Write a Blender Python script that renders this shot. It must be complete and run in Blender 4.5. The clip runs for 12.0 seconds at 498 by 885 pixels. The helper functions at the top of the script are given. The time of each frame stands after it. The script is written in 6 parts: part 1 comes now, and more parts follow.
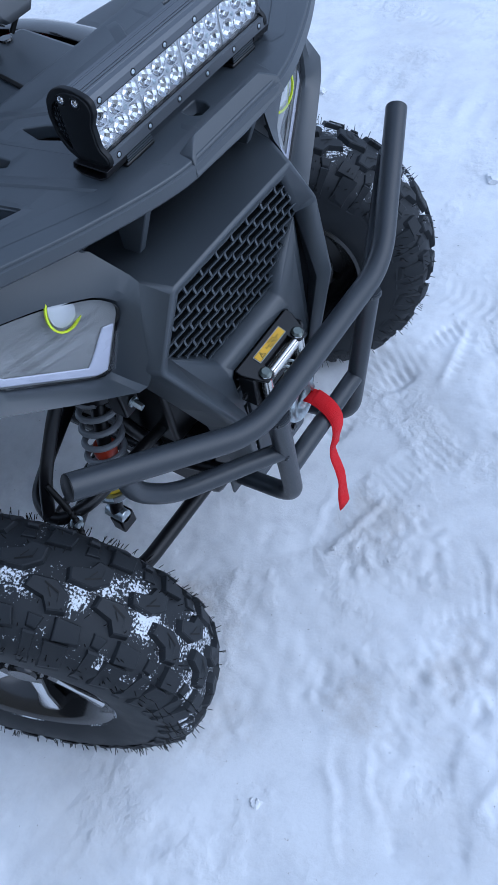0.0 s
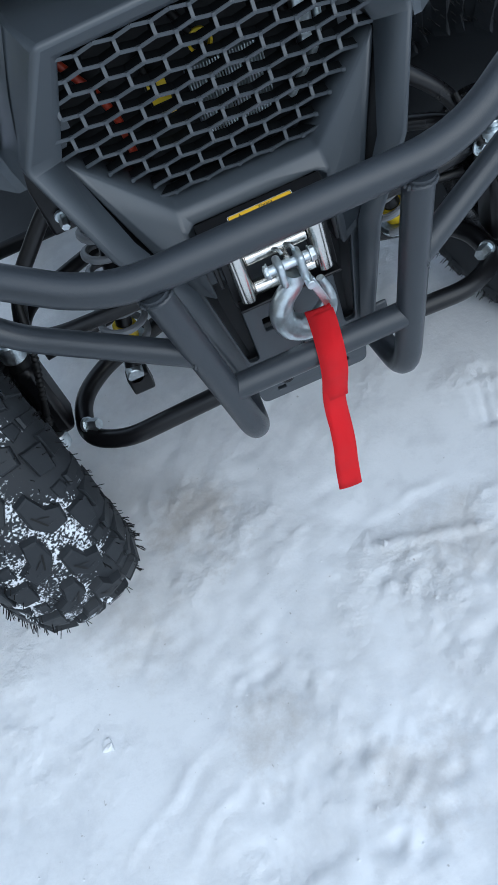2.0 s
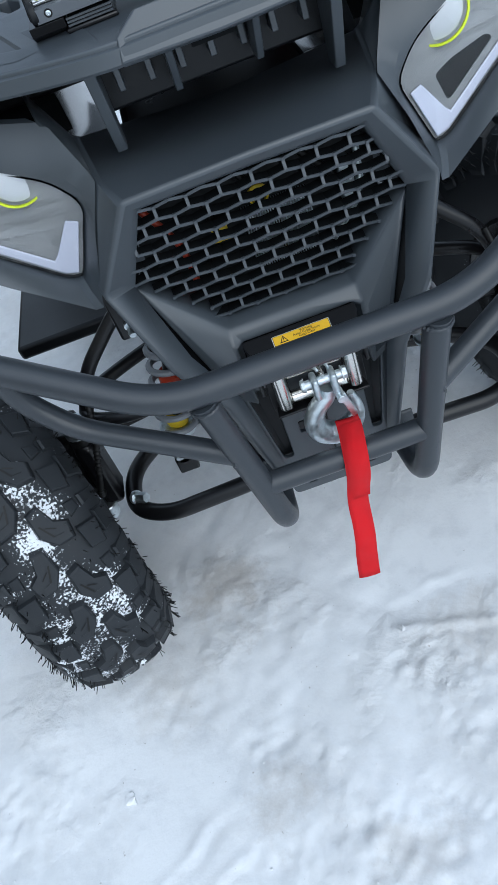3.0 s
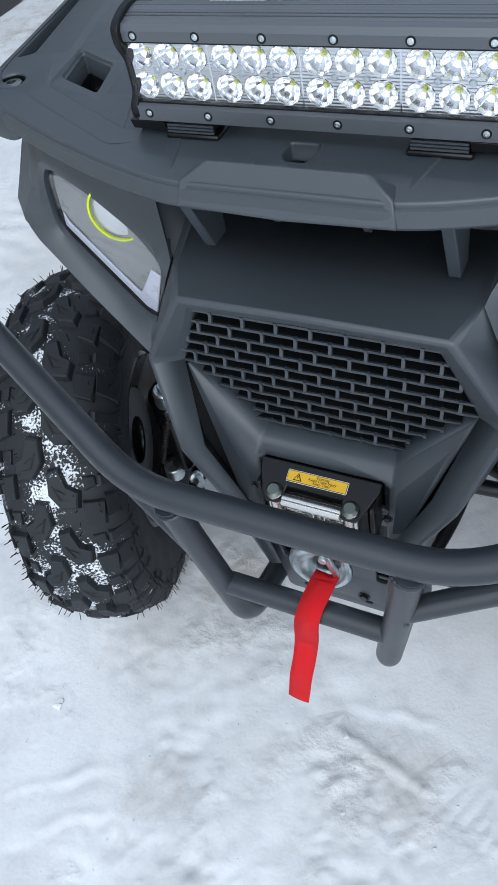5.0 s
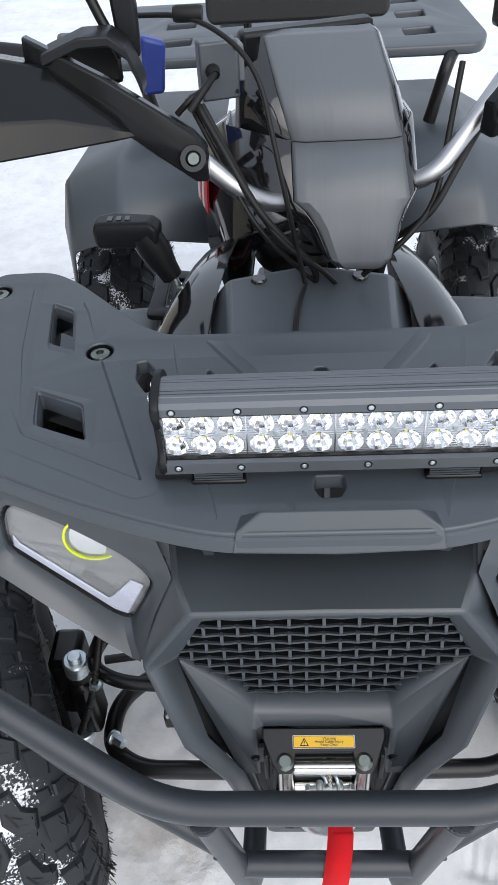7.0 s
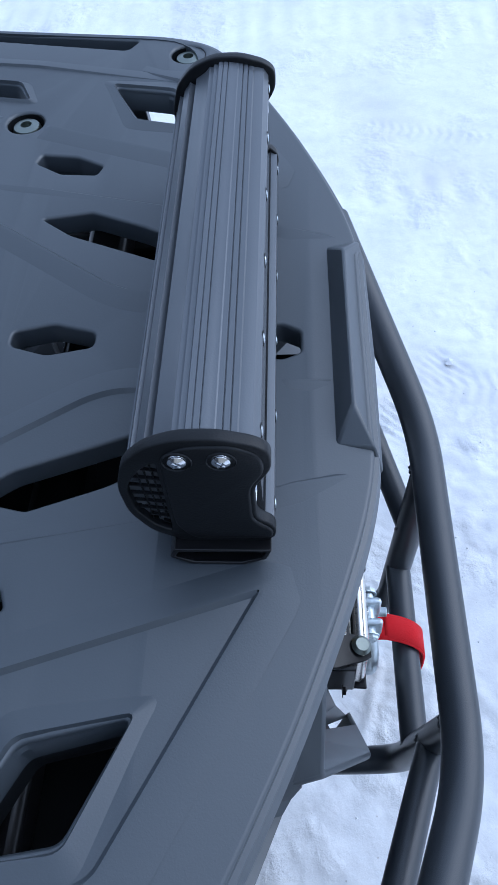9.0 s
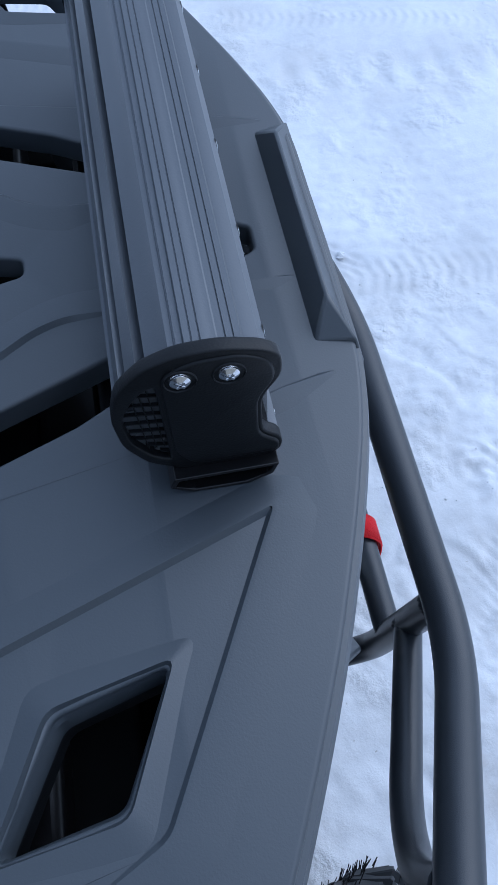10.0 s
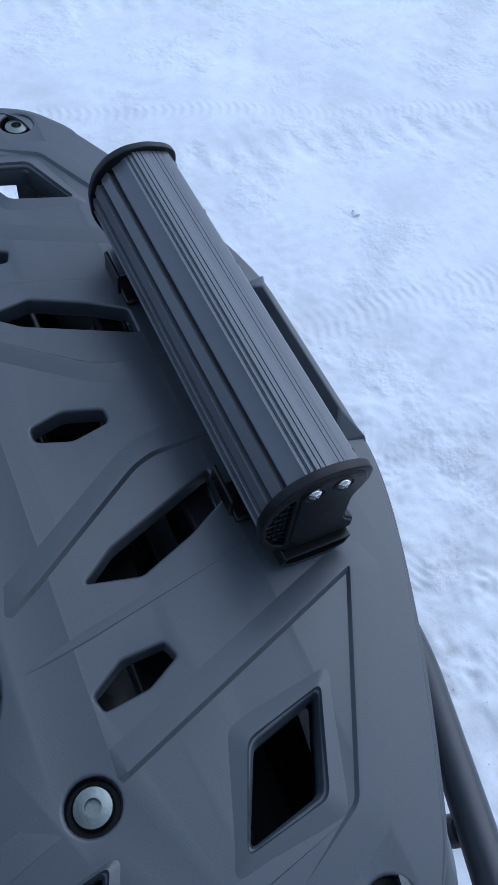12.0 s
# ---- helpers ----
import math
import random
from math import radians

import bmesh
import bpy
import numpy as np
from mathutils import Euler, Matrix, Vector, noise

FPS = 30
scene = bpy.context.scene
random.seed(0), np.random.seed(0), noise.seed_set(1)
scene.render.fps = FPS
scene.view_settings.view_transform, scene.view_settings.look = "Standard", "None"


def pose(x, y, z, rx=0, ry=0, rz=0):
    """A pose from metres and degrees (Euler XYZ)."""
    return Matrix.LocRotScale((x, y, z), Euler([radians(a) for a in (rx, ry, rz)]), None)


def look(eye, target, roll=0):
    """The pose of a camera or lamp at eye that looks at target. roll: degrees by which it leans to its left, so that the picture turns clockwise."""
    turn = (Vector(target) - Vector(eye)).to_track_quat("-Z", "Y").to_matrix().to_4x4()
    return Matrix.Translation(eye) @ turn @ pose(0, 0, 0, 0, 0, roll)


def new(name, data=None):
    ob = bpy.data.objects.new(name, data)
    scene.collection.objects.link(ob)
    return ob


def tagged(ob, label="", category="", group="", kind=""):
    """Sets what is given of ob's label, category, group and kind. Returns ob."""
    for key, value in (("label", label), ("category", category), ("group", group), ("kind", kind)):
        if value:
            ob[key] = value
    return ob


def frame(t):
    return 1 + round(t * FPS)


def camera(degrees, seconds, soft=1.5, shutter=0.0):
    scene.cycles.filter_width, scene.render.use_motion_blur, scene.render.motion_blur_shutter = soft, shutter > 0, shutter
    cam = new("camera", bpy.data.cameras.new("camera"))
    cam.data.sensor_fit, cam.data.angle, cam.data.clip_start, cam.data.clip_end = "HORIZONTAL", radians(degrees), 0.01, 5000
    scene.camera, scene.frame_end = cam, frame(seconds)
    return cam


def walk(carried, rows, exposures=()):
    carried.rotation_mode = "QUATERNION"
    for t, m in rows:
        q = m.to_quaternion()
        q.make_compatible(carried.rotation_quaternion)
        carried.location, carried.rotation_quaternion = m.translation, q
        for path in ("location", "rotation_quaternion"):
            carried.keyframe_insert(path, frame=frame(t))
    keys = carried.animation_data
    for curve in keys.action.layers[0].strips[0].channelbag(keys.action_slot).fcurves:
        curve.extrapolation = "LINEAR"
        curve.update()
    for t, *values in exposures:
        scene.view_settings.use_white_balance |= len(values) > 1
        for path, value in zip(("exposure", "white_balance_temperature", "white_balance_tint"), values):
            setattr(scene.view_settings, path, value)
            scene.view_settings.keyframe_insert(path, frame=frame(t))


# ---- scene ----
cam = camera(35.7, 12.0, soft=1.2)
PATH = [
    (0, (-0.649, -0.52, 1.523), (0.211, 0.322, -0.074), -14.0),
    (0.5, (-0.461, -0.615, 1.451), (0.162, 0.372, -0.173), -17.7),
    (1, (-0.332, -0.507, 1.338), (0.1, 0.501, -0.335), -14.3),
    (1.5, (-0.194, -0.578, 1.24), (-0.046, 0.573, -0.389), -19.7),
    (2, (-0.091, -0.691, 1.125), (-0.142, 0.612, -0.391), -25.4),
    (2.5, (-0.064, -0.734, 1.118), (-0.172, 0.645, -0.326), -27.4),
    (3, (-0.059, -0.742, 1.234), (-0.16, 0.691, -0.158), -22.8),
    (3.2, (-0.059, -0.713, 1.285), (-0.163, 0.73, -0.096), -19.8),
    (4.8, (0.249, -0.459, 1.343), (-0.478, 0.652, -0.153), -14.8),
    (5, (0.254, -0.47, 1.355), (-0.493, 0.626, -0.143), -13.8),
    (5.5, (0.26, -0.53, 1.482), (-0.446, 0.689, 0.063), -8.9),
    (6, (0.284, -0.543, 1.536), (-0.423, 0.818, 0.252), -6.5),
    (6.5, (0.207, -0.512, 1.539), (-0.374, 0.914, 0.263), -5.8),
    (6.7, (0.113, -0.492, 1.537), (-0.292, 0.974, 0.239), -4.8),
    (8.3, (-0.387, -0.071, 1.524), (0.63, 0.684, -0.023), -6.9),
    (8.5, (-0.372, -0.035, 1.495), (0.736, 0.543, -0.066), -7.6),
    (8.8, (-0.349, 0.015, 1.454), (0.826, 0.346, -0.13), -8.1),
    (9, (-0.343, 0.058, 1.393), (0.831, 0.187, -0.221), -5.9),
    (9.5, (-0.334, 0.096, 1.362), (0.722, -0.032, -0.332), -3.5),
    (10, (-0.325, 0.109, 1.366), (0.655, -0.022, -0.372), -3.7),
    (10.5, (-0.338, 0.101, 1.419), (0.642, 0.052, -0.323), -5.9),
    (11, (-0.365, 0.196, 1.48), (0.614, -0.145, -0.231), 3.8),
    (11.5, (-0.355, 0.268, 1.522), (0.557, -0.366, -0.141), 13.1),
    (12, (-0.324, 0.273, 1.505), (0.613, -0.331, -0.156), 9.3),
]
EXPOSURES = [(0.0, 0.05, 4900, 10), (0.5, 0.07, 4950, 10), (1.0, 0.13, 5130, 9), (1.5, 0.22, 5350, 7), (2.0, 0.25, 5430, 4), (3.0, 0.36, 5560, 4), (4.8, 0.52, 5760, 7), (5.0, 0.38, 5780, 6), (5.5, 0.33, 5830, 4), (6.0, 0.42, 6050, 8), (6.7, 0.55, 6250, 10),
             (8.3, 1.2, 5800, 10), (8.5, 0.94, 5480, 10), (9.0, 0.38, 4980, 10), (9.5, 0.10, 4900, 10), (10.7, 0.07, 4900, 10), (11.1, 0.14, 4900, 10), (11.5, -0.14, 4920, 10), (12.0, -0.02, 4920, 10)]
walk(cam, [(t, look(eye, aim, roll)) for t, eye, aim, roll in PATH], EXPOSURES)

# ---- light: an overcast winter sky ----
world = bpy.data.worlds.new("overcast_sky")
scene.world = world
world.use_nodes = True
wn = world.node_tree
sky = wn.nodes.new("ShaderNodeTexSky")
sky.sky_type = "NISHITA"
sky.sun_disc = False
sky.sun_elevation, sky.sun_rotation = radians(40), radians(157)
sky.air_density, sky.dust_density, sky.ozone_density = 1.0, 4.0, 0.6
haze = wn.nodes.new("ShaderNodeMix")
haze.data_type = "RGBA"
haze.inputs[0].default_value = 0.7
haze.inputs[7].default_value = (6.6, 7.0, 7.6, 1)
wn.links.new(sky.outputs[0], haze.inputs[6])
wn.links.new(haze.outputs[2], wn.nodes["Background"].inputs[0])
wn.nodes["Background"].inputs[1].default_value = 0.109
sun = new("sun", bpy.data.lights.new("sun", "SUN"))
sun.data.energy, sun.data.angle, sun.data.color = 1.0, radians(70), (1.0, 0.97, 0.93)
sun.matrix_world = look((1.5, -3.5, 3.2), (0, 0, 0))


# ---- materials ----
def material(name, color, rough=0.5, metal=0.0, coat=0.0, grain=0.0, grain_scale=400.0, vary=0.12, vary_scale=9.0, bump=0.1, spec=0.5):
    """A Principled surface whose colour and gloss vary at two scales, with a fine relief."""
    m = bpy.data.materials.new(name)
    m.use_nodes = True
    t = m.node_tree
    b = t.nodes["Principled BSDF"]
    b.inputs["Metallic"].default_value = metal
    b.inputs["Coat Weight"].default_value = coat
    b.inputs["Coat Roughness"].default_value = 0.08
    b.inputs["Specular IOR Level"].default_value = spec
    co = t.nodes.new("ShaderNodeTexCoord")
    n1 = t.nodes.new("ShaderNodeTexNoise")
    n1.inputs["Scale"].default_value, n1.inputs["Detail"].default_value = vary_scale, 5
    t.links.new(co.outputs["Object"], n1.inputs["Vector"])
    n2 = t.nodes.new("ShaderNodeTexNoise")
    n2.inputs["Scale"].default_value, n2.inputs["Detail"].default_value = grain_scale, 2
    t.links.new(co.outputs["Object"], n2.inputs["Vector"])
    r = t.nodes.new("ShaderNodeMapRange")
    r.inputs[3].default_value, r.inputs[4].default_value = 1 - vary, 1 + vary
    t.links.new(n1.outputs[0], r.inputs[0])
    mul = t.nodes.new("ShaderNodeMix")
    mul.data_type, mul.blend_type = "RGBA", "MULTIPLY"
    mul.inputs[0].default_value = 1
    mul.inputs[6].default_value = (*color, 1)
    t.links.new(r.outputs[0], mul.inputs[7])
    t.links.new(mul.outputs[2], b.inputs["Base Color"])
    r2 = t.nodes.new("ShaderNodeMapRange")
    r2.inputs[1].default_value, r2.inputs[2].default_value = 0.3, 0.7
    r2.inputs[3].default_value, r2.inputs[4].default_value = rough * 0.88, min(1.0, rough * 1.12)
    t.links.new(n1.outputs[0], r2.inputs[0])
    t.links.new(r2.outputs[0], b.inputs["Roughness"])
    if bump:
        bp = t.nodes.new("ShaderNodeBump")
        bp.inputs["Strength"].default_value, bp.inputs["Distance"].default_value = bump, 0.0006
        t.links.new(n2.outputs[0], bp.inputs["Height"])
        t.links.new(bp.outputs[0], b.inputs["Normal"])
    return m


PLASTIC = material("moulded_plastic", (0.044, 0.053, 0.063), 0.43, spec=0.8, bump=0.10, grain_scale=900, vary=0.1, vary_scale=6)
# near-black for sheets added behind the rack openings, so their depth reads dark
OPENING_BLACK = material("opening_black", (0.005, 0.0055, 0.006), 0.7, bump=0.0, spec=0.15)
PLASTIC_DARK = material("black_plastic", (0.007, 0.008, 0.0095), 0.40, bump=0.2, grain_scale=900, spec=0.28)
# near-black for grille depth and slot backing: shade put into the colour
SHADE_BLACK = material("shade_black", (0.006, 0.007, 0.008), 0.6, bump=0.0, spec=0.06)
GLOSS = material("gloss_black_panel", (0.006, 0.006, 0.007), 0.09, coat=0.6, bump=0.0, vary=0.05)
SATIN = material("satin_grey_cover", (0.105, 0.114, 0.124), 0.42, bump=0.08, grain_scale=700)
TUBE = material("powder_coated_tube", (0.030, 0.035, 0.042), 0.33, bump=0.3, grain_scale=1300, vary=0.12, vary_scale=14)
STEEL_BLACK = material("black_painted_steel", (0.006, 0.006, 0.007), 0.3, bump=0.08, grain_scale=300, spec=0.4)
ALU = material("anodised_extrusion", (0.108, 0.118, 0.132), 0.34, metal=0.25, bump=0.1, grain_scale=900)
CHROME = material("chromed_reflector", (0.84, 0.85, 0.87), 0.15, metal=1.0, bump=0.05, grain_scale=500, vary=0.04)
ZINC = material("zinc_plated_steel", (0.66, 0.72, 0.75), 0.40, metal=1.0, bump=0.8, grain_scale=260, vary=0.4, vary_scale=110)
STAINLESS = material("polished_roller_steel", (0.72, 0.70, 0.66), 0.22, metal=1.0, bump=0.1, grain_scale=500, vary=0.1, vary_scale=40)
RIM_BLACK = material("gloss_black_alloy", (0.010, 0.010, 0.011), 0.2, coat=0.4, bump=0.0)
BOLT = material("dull_bolt_steel", (0.225, 0.25, 0.23), 0.36, metal=1.0, bump=0.3, grain_scale=300, vary=0.2, vary_scale=90)
GUARD_PLASTIC = material("glossy_guard_plastic", (0.009, 0.010, 0.011), 0.14, bump=0.03, grain_scale=500, spec=0.22)
BRUSHED = material("brushed_bar_steel", (0.42, 0.42, 0.43), 0.36, metal=1.0, bump=0.1)
MACHINED = material("machined_alloy", (0.75, 0.76, 0.78), 0.25, metal=1.0, bump=0.1)
RED_PAINT = material("red_anodised", (0.45, 0.05, 0.02), 0.35, bump=0.0)
YELLOW = material("yellow_plastic", (0.75, 0.55, 0.02), 0.45, bump=0.05)
YELLOW_RING = material("yellow_ring_paint", (0.72, 0.85, 0.02), 0.4, bump=0.0)
LED_CHIP = material("phosphor_chip", (0.85, 0.88, 0.15), 0.5, bump=0.0)
DOME = material("projector_glass", (0.62, 0.64, 0.66), 0.08, coat=0.5, bump=0.0)
DRL = material("frosted_light_guide", (0.66, 0.68, 0.80), 0.3, bump=0.05)
LAMP_GREY = material("lamp_grey_reflector", (0.52, 0.53, 0.535), 0.3, metal=0.0, bump=0.02)
SPRING = material("grey_spring_paint", (0.20, 0.21, 0.225), 0.35, bump=0.1)
LABEL_YELLOW = material("label_yellow", (0.85, 0.50, 0.01), 0.45, bump=0.0, vary=0.05)
LABEL_WHITE = material("label_white", (0.75, 0.75, 0.72), 0.5, bump=0.0, vary=0.03)
INK = material("black_ink", (0.01, 0.01, 0.01), 0.5, bump=0.0)
BLUE = material("blue_plastic", (0.02, 0.04, 0.22), 0.4, bump=0.05)
GRAPHIC_RED = material("red_decal", (0.6, 0.02, 0.03), 0.3, bump=0.0)
GRAPHIC_WHITE = material("white_decal", (0.75, 0.75, 0.75), 0.3, bump=0.0)
VINYL = material("black_vinyl", (0.018, 0.018, 0.019), 0.5, bump=0.4, grain_scale=350)
CABLE = material("cable_rubber", (0.007, 0.007, 0.007), 0.5, bump=0.1, spec=0.3)
CONCRETE = material("weathered_concrete", (0.36, 0.33, 0.27), 0.85, bump=1.0, grain_scale=60, vary=0.35, vary_scale=3)
GATE_DARK = material("dark_painted_gate", (0.035, 0.034, 0.034), 0.5, bump=0.3, grain_scale=50, vary=0.3, vary_scale=2.5)
GATE_LIGHT = material("pale_painted_gate", (0.52, 0.56, 0.60), 0.5, bump=0.3, grain_scale=40, vary=0.15, vary_scale=2.5)


def webbing_material():
    m = material("red_webbing", (1.0, 0.006, 0.016), 0.7, bump=0.0, vary=0.04, vary_scale=40)
    t = m.node_tree
    b = t.nodes["Principled BSDF"]
    uv = t.nodes.new("ShaderNodeUVMap")
    w1, w2 = t.nodes.new("ShaderNodeTexWave"), t.nodes.new("ShaderNodeTexWave")
    w1.bands_direction, w2.bands_direction = "X", "Y"
    w1.inputs["Scale"].default_value, w2.inputs["Scale"].default_value = 4.0, 28.0
    mx = t.nodes.new("ShaderNodeMath")
    mx.operation = "MULTIPLY"
    for w in (w1, w2):
        w.inputs["Distortion"].default_value = 0.4
        t.links.new(uv.outputs[0], w.inputs["Vector"])
    t.links.new(w1.outputs["Fac"], mx.inputs[0])
    t.links.new(w2.outputs["Fac"], mx.inputs[1])
    bp = t.nodes.new("ShaderNodeBump")
    bp.inputs["Strength"].default_value, bp.inputs["Distance"].default_value = 0.7, 0.0012
    t.links.new(mx.outputs[0], bp.inputs["Height"])
    t.links.new(bp.outputs[0], b.inputs["Normal"])
    # thin webbing lets some light through
    tr, mx2 = t.nodes.new("ShaderNodeBsdfTranslucent"), t.nodes.new("ShaderNodeMixShader")
    tr.inputs[0].default_value = (0.95, 0.01, 0.02, 1)
    mx2.inputs[0].default_value = 0.25
    t.links.new(b.outputs[0], mx2.inputs[1])
    t.links.new(tr.outputs[0], mx2.inputs[2])
    t.links.new(mx2.outputs[0], t.nodes["Material Output"].inputs[0])
    return m


def rubber_material(name, low, high):
    """Black rubber with packed snow caught in it; low and high set how much of it is covered."""
    m = material(name, (0.022, 0.025, 0.029), 0.6, bump=0.25, grain_scale=220, vary=0.2, vary_scale=20, spec=0.3)
    t = m.node_tree
    b = t.nodes["Principled BSDF"]
    out = t.nodes["Material Output"]
    co = t.nodes.new("ShaderNodeTexCoord")
    big, fine = t.nodes.new("ShaderNodeTexNoise"), t.nodes.new("ShaderNodeTexNoise")
    big.inputs["Scale"].default_value, big.inputs["Detail"].default_value = 13, 4
    fine.inputs["Scale"].default_value, fine.inputs["Detail"].default_value = 260, 5
    mix = t.nodes.new("ShaderNodeMath")
    mix.operation = "MULTIPLY_ADD"
    mix.inputs[1].default_value = 0.60
    for n in (big, fine):
        t.links.new(co.outputs["Object"], n.inputs["Vector"])
    t.links.new(fine.outputs[0], mix.inputs[0])
    t.links.new(big.outputs[0], mix.inputs[2])
    ramp = t.nodes.new("ShaderNodeMapRange")
    ramp.inputs[1].default_value, ramp.inputs[2].default_value = low, high
    # the inner half of the tread has thrown its snow off
    across, inner, less = t.nodes.new("ShaderNodeSeparateXYZ"), t.nodes.new("ShaderNodeMapRange"), t.nodes.new("ShaderNodeMath")
    t.links.new(co.outputs["Object"], across.inputs[0])
    t.links.new(across.outputs[0], inner.inputs[0])
    inner.inputs[1].default_value, inner.inputs[2].default_value, inner.inputs[4].default_value = 0.0, 0.07, 0.13
    less.operation = "SUBTRACT"
    t.links.new(mix.outputs[0], less.inputs[0])
    t.links.new(inner.outputs[0], less.inputs[1])
    t.links.new(less.outputs[0], ramp.inputs[0])
    # the side walls are scraped clean
    ax = t.nodes.new("ShaderNodeSeparateXYZ")
    t.links.new(co.outputs["Object"], ax.inputs[0])
    ab, lt, keep = (t.nodes.new("ShaderNodeMath") for _ in range(3))
    ab.operation, lt.operation, keep.operation = "ABSOLUTE", "LESS_THAN", "MULTIPLY"
    lt.inputs[1].default_value = 0.089
    t.links.new(ax.outputs[0], ab.inputs[0])
    t.links.new(ab.outputs[0], lt.inputs[0])
    t.links.new(lt.outputs[0], keep.inputs[0])
    t.links.new(ramp.outputs[0], keep.inputs[1])
    snow = t.nodes.new("ShaderNodeBsdfDiffuse")
    snow.inputs[0].default_value = (0.78, 0.81, 0.85, 1)
    sh = t.nodes.new("ShaderNodeMixShader")
    t.links.new(keep.outputs[0], sh.inputs[0])
    t.links.new(b.outputs[0], sh.inputs[1])
    t.links.new(snow.outputs[0], sh.inputs[2])
    t.links.new(sh.outputs[0], out.inputs[0])
    return m


STAINS = [(-2.15, 2.75, 1.0, 0.55), (-0.27, 0.16, 0.18, 0.42), (-0.24, -0.25, 0.12, 0.35), (-0.09, -0.39, 0.16, 0.30), (0.12, -0.09, 0.16, 0.30), (-0.42, -0.02, 0.16, 0.25)]
TREADS = [(1.70, -0.85, -1.86, 0.035), (0.80, -0.66, -1.63, 0.055), (2.02, -1.88, -2.20, 0.05)]


def snow_material():
    m = bpy.data.materials.new("trodden_snow")
    m.use_nodes = True
    t = m.node_tree
    b = t.nodes["Principled BSDF"]
    b.inputs["Roughness"].default_value = 0.6
    b.inputs["Specular IOR Level"].default_value = 0.3
    co = t.nodes.new("ShaderNodeTexCoord")

    def noise_node(scale, detail=6, rough=0.6):
        n = t.nodes.new("ShaderNodeTexNoise")
        n.inputs["Scale"].default_value, n.inputs["Detail"].default_value, n.inputs["Roughness"].default_value = scale, detail, rough
        t.links.new(co.outputs["Object"], n.inputs["Vector"])
        return n

    def span(src, a, z, lo, hi):
        r = t.nodes.new("ShaderNodeMapRange")
        r.inputs[1].default_value, r.inputs[2].default_value, r.inputs[3].default_value, r.inputs[4].default_value = a, z, lo, hi
        t.links.new(src, r.inputs[0])
        return r.outputs[0]

    def blend(fac, a, c):
        x = t.nodes.new("ShaderNodeMix")
        x.data_type = "RGBA"
        t.links.new(fac, x.inputs[0])
        for k, v in ((6, a), (7, c)):
            if isinstance(v, tuple):
                x.inputs[k].default_value = (*v, 1)
            else:
                t.links.new(v, x.inputs[k])
        return x.outputs[2]

    icy = span(noise_node(3.1, 9, 0.70).outputs[0], 0.44, 0.62, 0, 1)
    col = blend(icy, (0.84, 0.855, 0.875), (0.75, 0.765, 0.785))
    dirt = span(noise_node(1.7, 9, 0.72).outputs[0], 0.47, 0.68, 0, 0.30)
    col = blend(dirt, col, (0.47, 0.43, 0.375))
    flake = span(noise_node(13, 8, 0.70).outputs[0], 0.49, 0.63, 0, 0.32)
    col = blend(flake, col, (0.62, 0.635, 0.665))
    speck = span(noise_node(95, 2, 0.5).outputs[0], 0.74, 0.80, 0, 0.55)
    col = blend(speck, col, (0.30, 0.27, 0.24))
    # brown grit trodden into the snow
    spot = t.nodes.new("ShaderNodeSeparateXYZ")
    t.links.new(co.outputs["Object"], spot.inputs[0])

    def calc(op, a, c):
        x = t.nodes.new("ShaderNodeMath")
        x.operation = op
        for k, v in ((0, a), (1, c)):
            if isinstance(v, float):
                x.inputs[k].default_value = v
            else:
                t.links.new(v, x.inputs[k])
        return x.outputs[0]

    grime = noise_node(9, 8, 0.72).outputs[0]
    for sx, sy, size, much in STAINS:
        dx, dy = calc("SUBTRACT", spot.outputs[0], sx), calc("SUBTRACT", spot.outputs[1], sy)
        d = calc("SQRT", calc("ADD", calc("MULTIPLY", dx, dx), calc("MULTIPLY", dy, dy)), 0.0)
        near = span(d, size * 0.2, size, 0.16, -0.16)
        col = blend(span(calc("ADD", grime, near), 0.52, 0.72, 0.0, much), col, (0.34, 0.285, 0.225))
    t.links.new(col, b.inputs["Base Color"])
    # crumbly patches lie between smooth, pressed ones
    crumb = span(noise_node(3.7, 4, 0.6).outputs[0], 0.52, 0.65, 0.05, 1.0)
    grit, soft, fine = noise_node(42, 7, 0.62), noise_node(15, 5, 0.55), noise_node(150, 5, 0.65)
    bp = t.nodes.new("ShaderNodeBump")
    bp.inputs["Strength"].default_value, bp.inputs["Distance"].default_value = 0.65, 0.017

    def combine(op, a, c):
        x = t.nodes.new("ShaderNodeMath")
        x.operation = op
        for k, v in ((0, a), (1, c)):
            if isinstance(v, float):
                x.inputs[k].default_value = v
            else:
                t.links.new(v, x.inputs[k])
        return x.outputs[0]

    rough_part = combine("MULTIPLY", combine("MULTIPLY", grit.outputs[0], crumb), 0.62)
    height = combine("ADD", rough_part, combine("MULTIPLY", combine("MULTIPLY", soft.outputs[0], 0.24), combine("MAXIMUM", crumb, 0.28)))
    height = combine("ADD", height, combine("MULTIPLY", combine("MULTIPLY", fine.outputs[0], 0.20), combine("MAXIMUM", crumb, 0.35)))
    # tread prints of tyres that crossed the yard, broken where the snow is loose
    xyz = t.nodes.new("ShaderNodeSeparateXYZ")
    t.links.new(co.outputs["Object"], xyz.inputs[0])
    worn = span(noise_node(2.3, 3, 0.6).outputs[0], 0.40, 0.52, 0.0, 1.0)
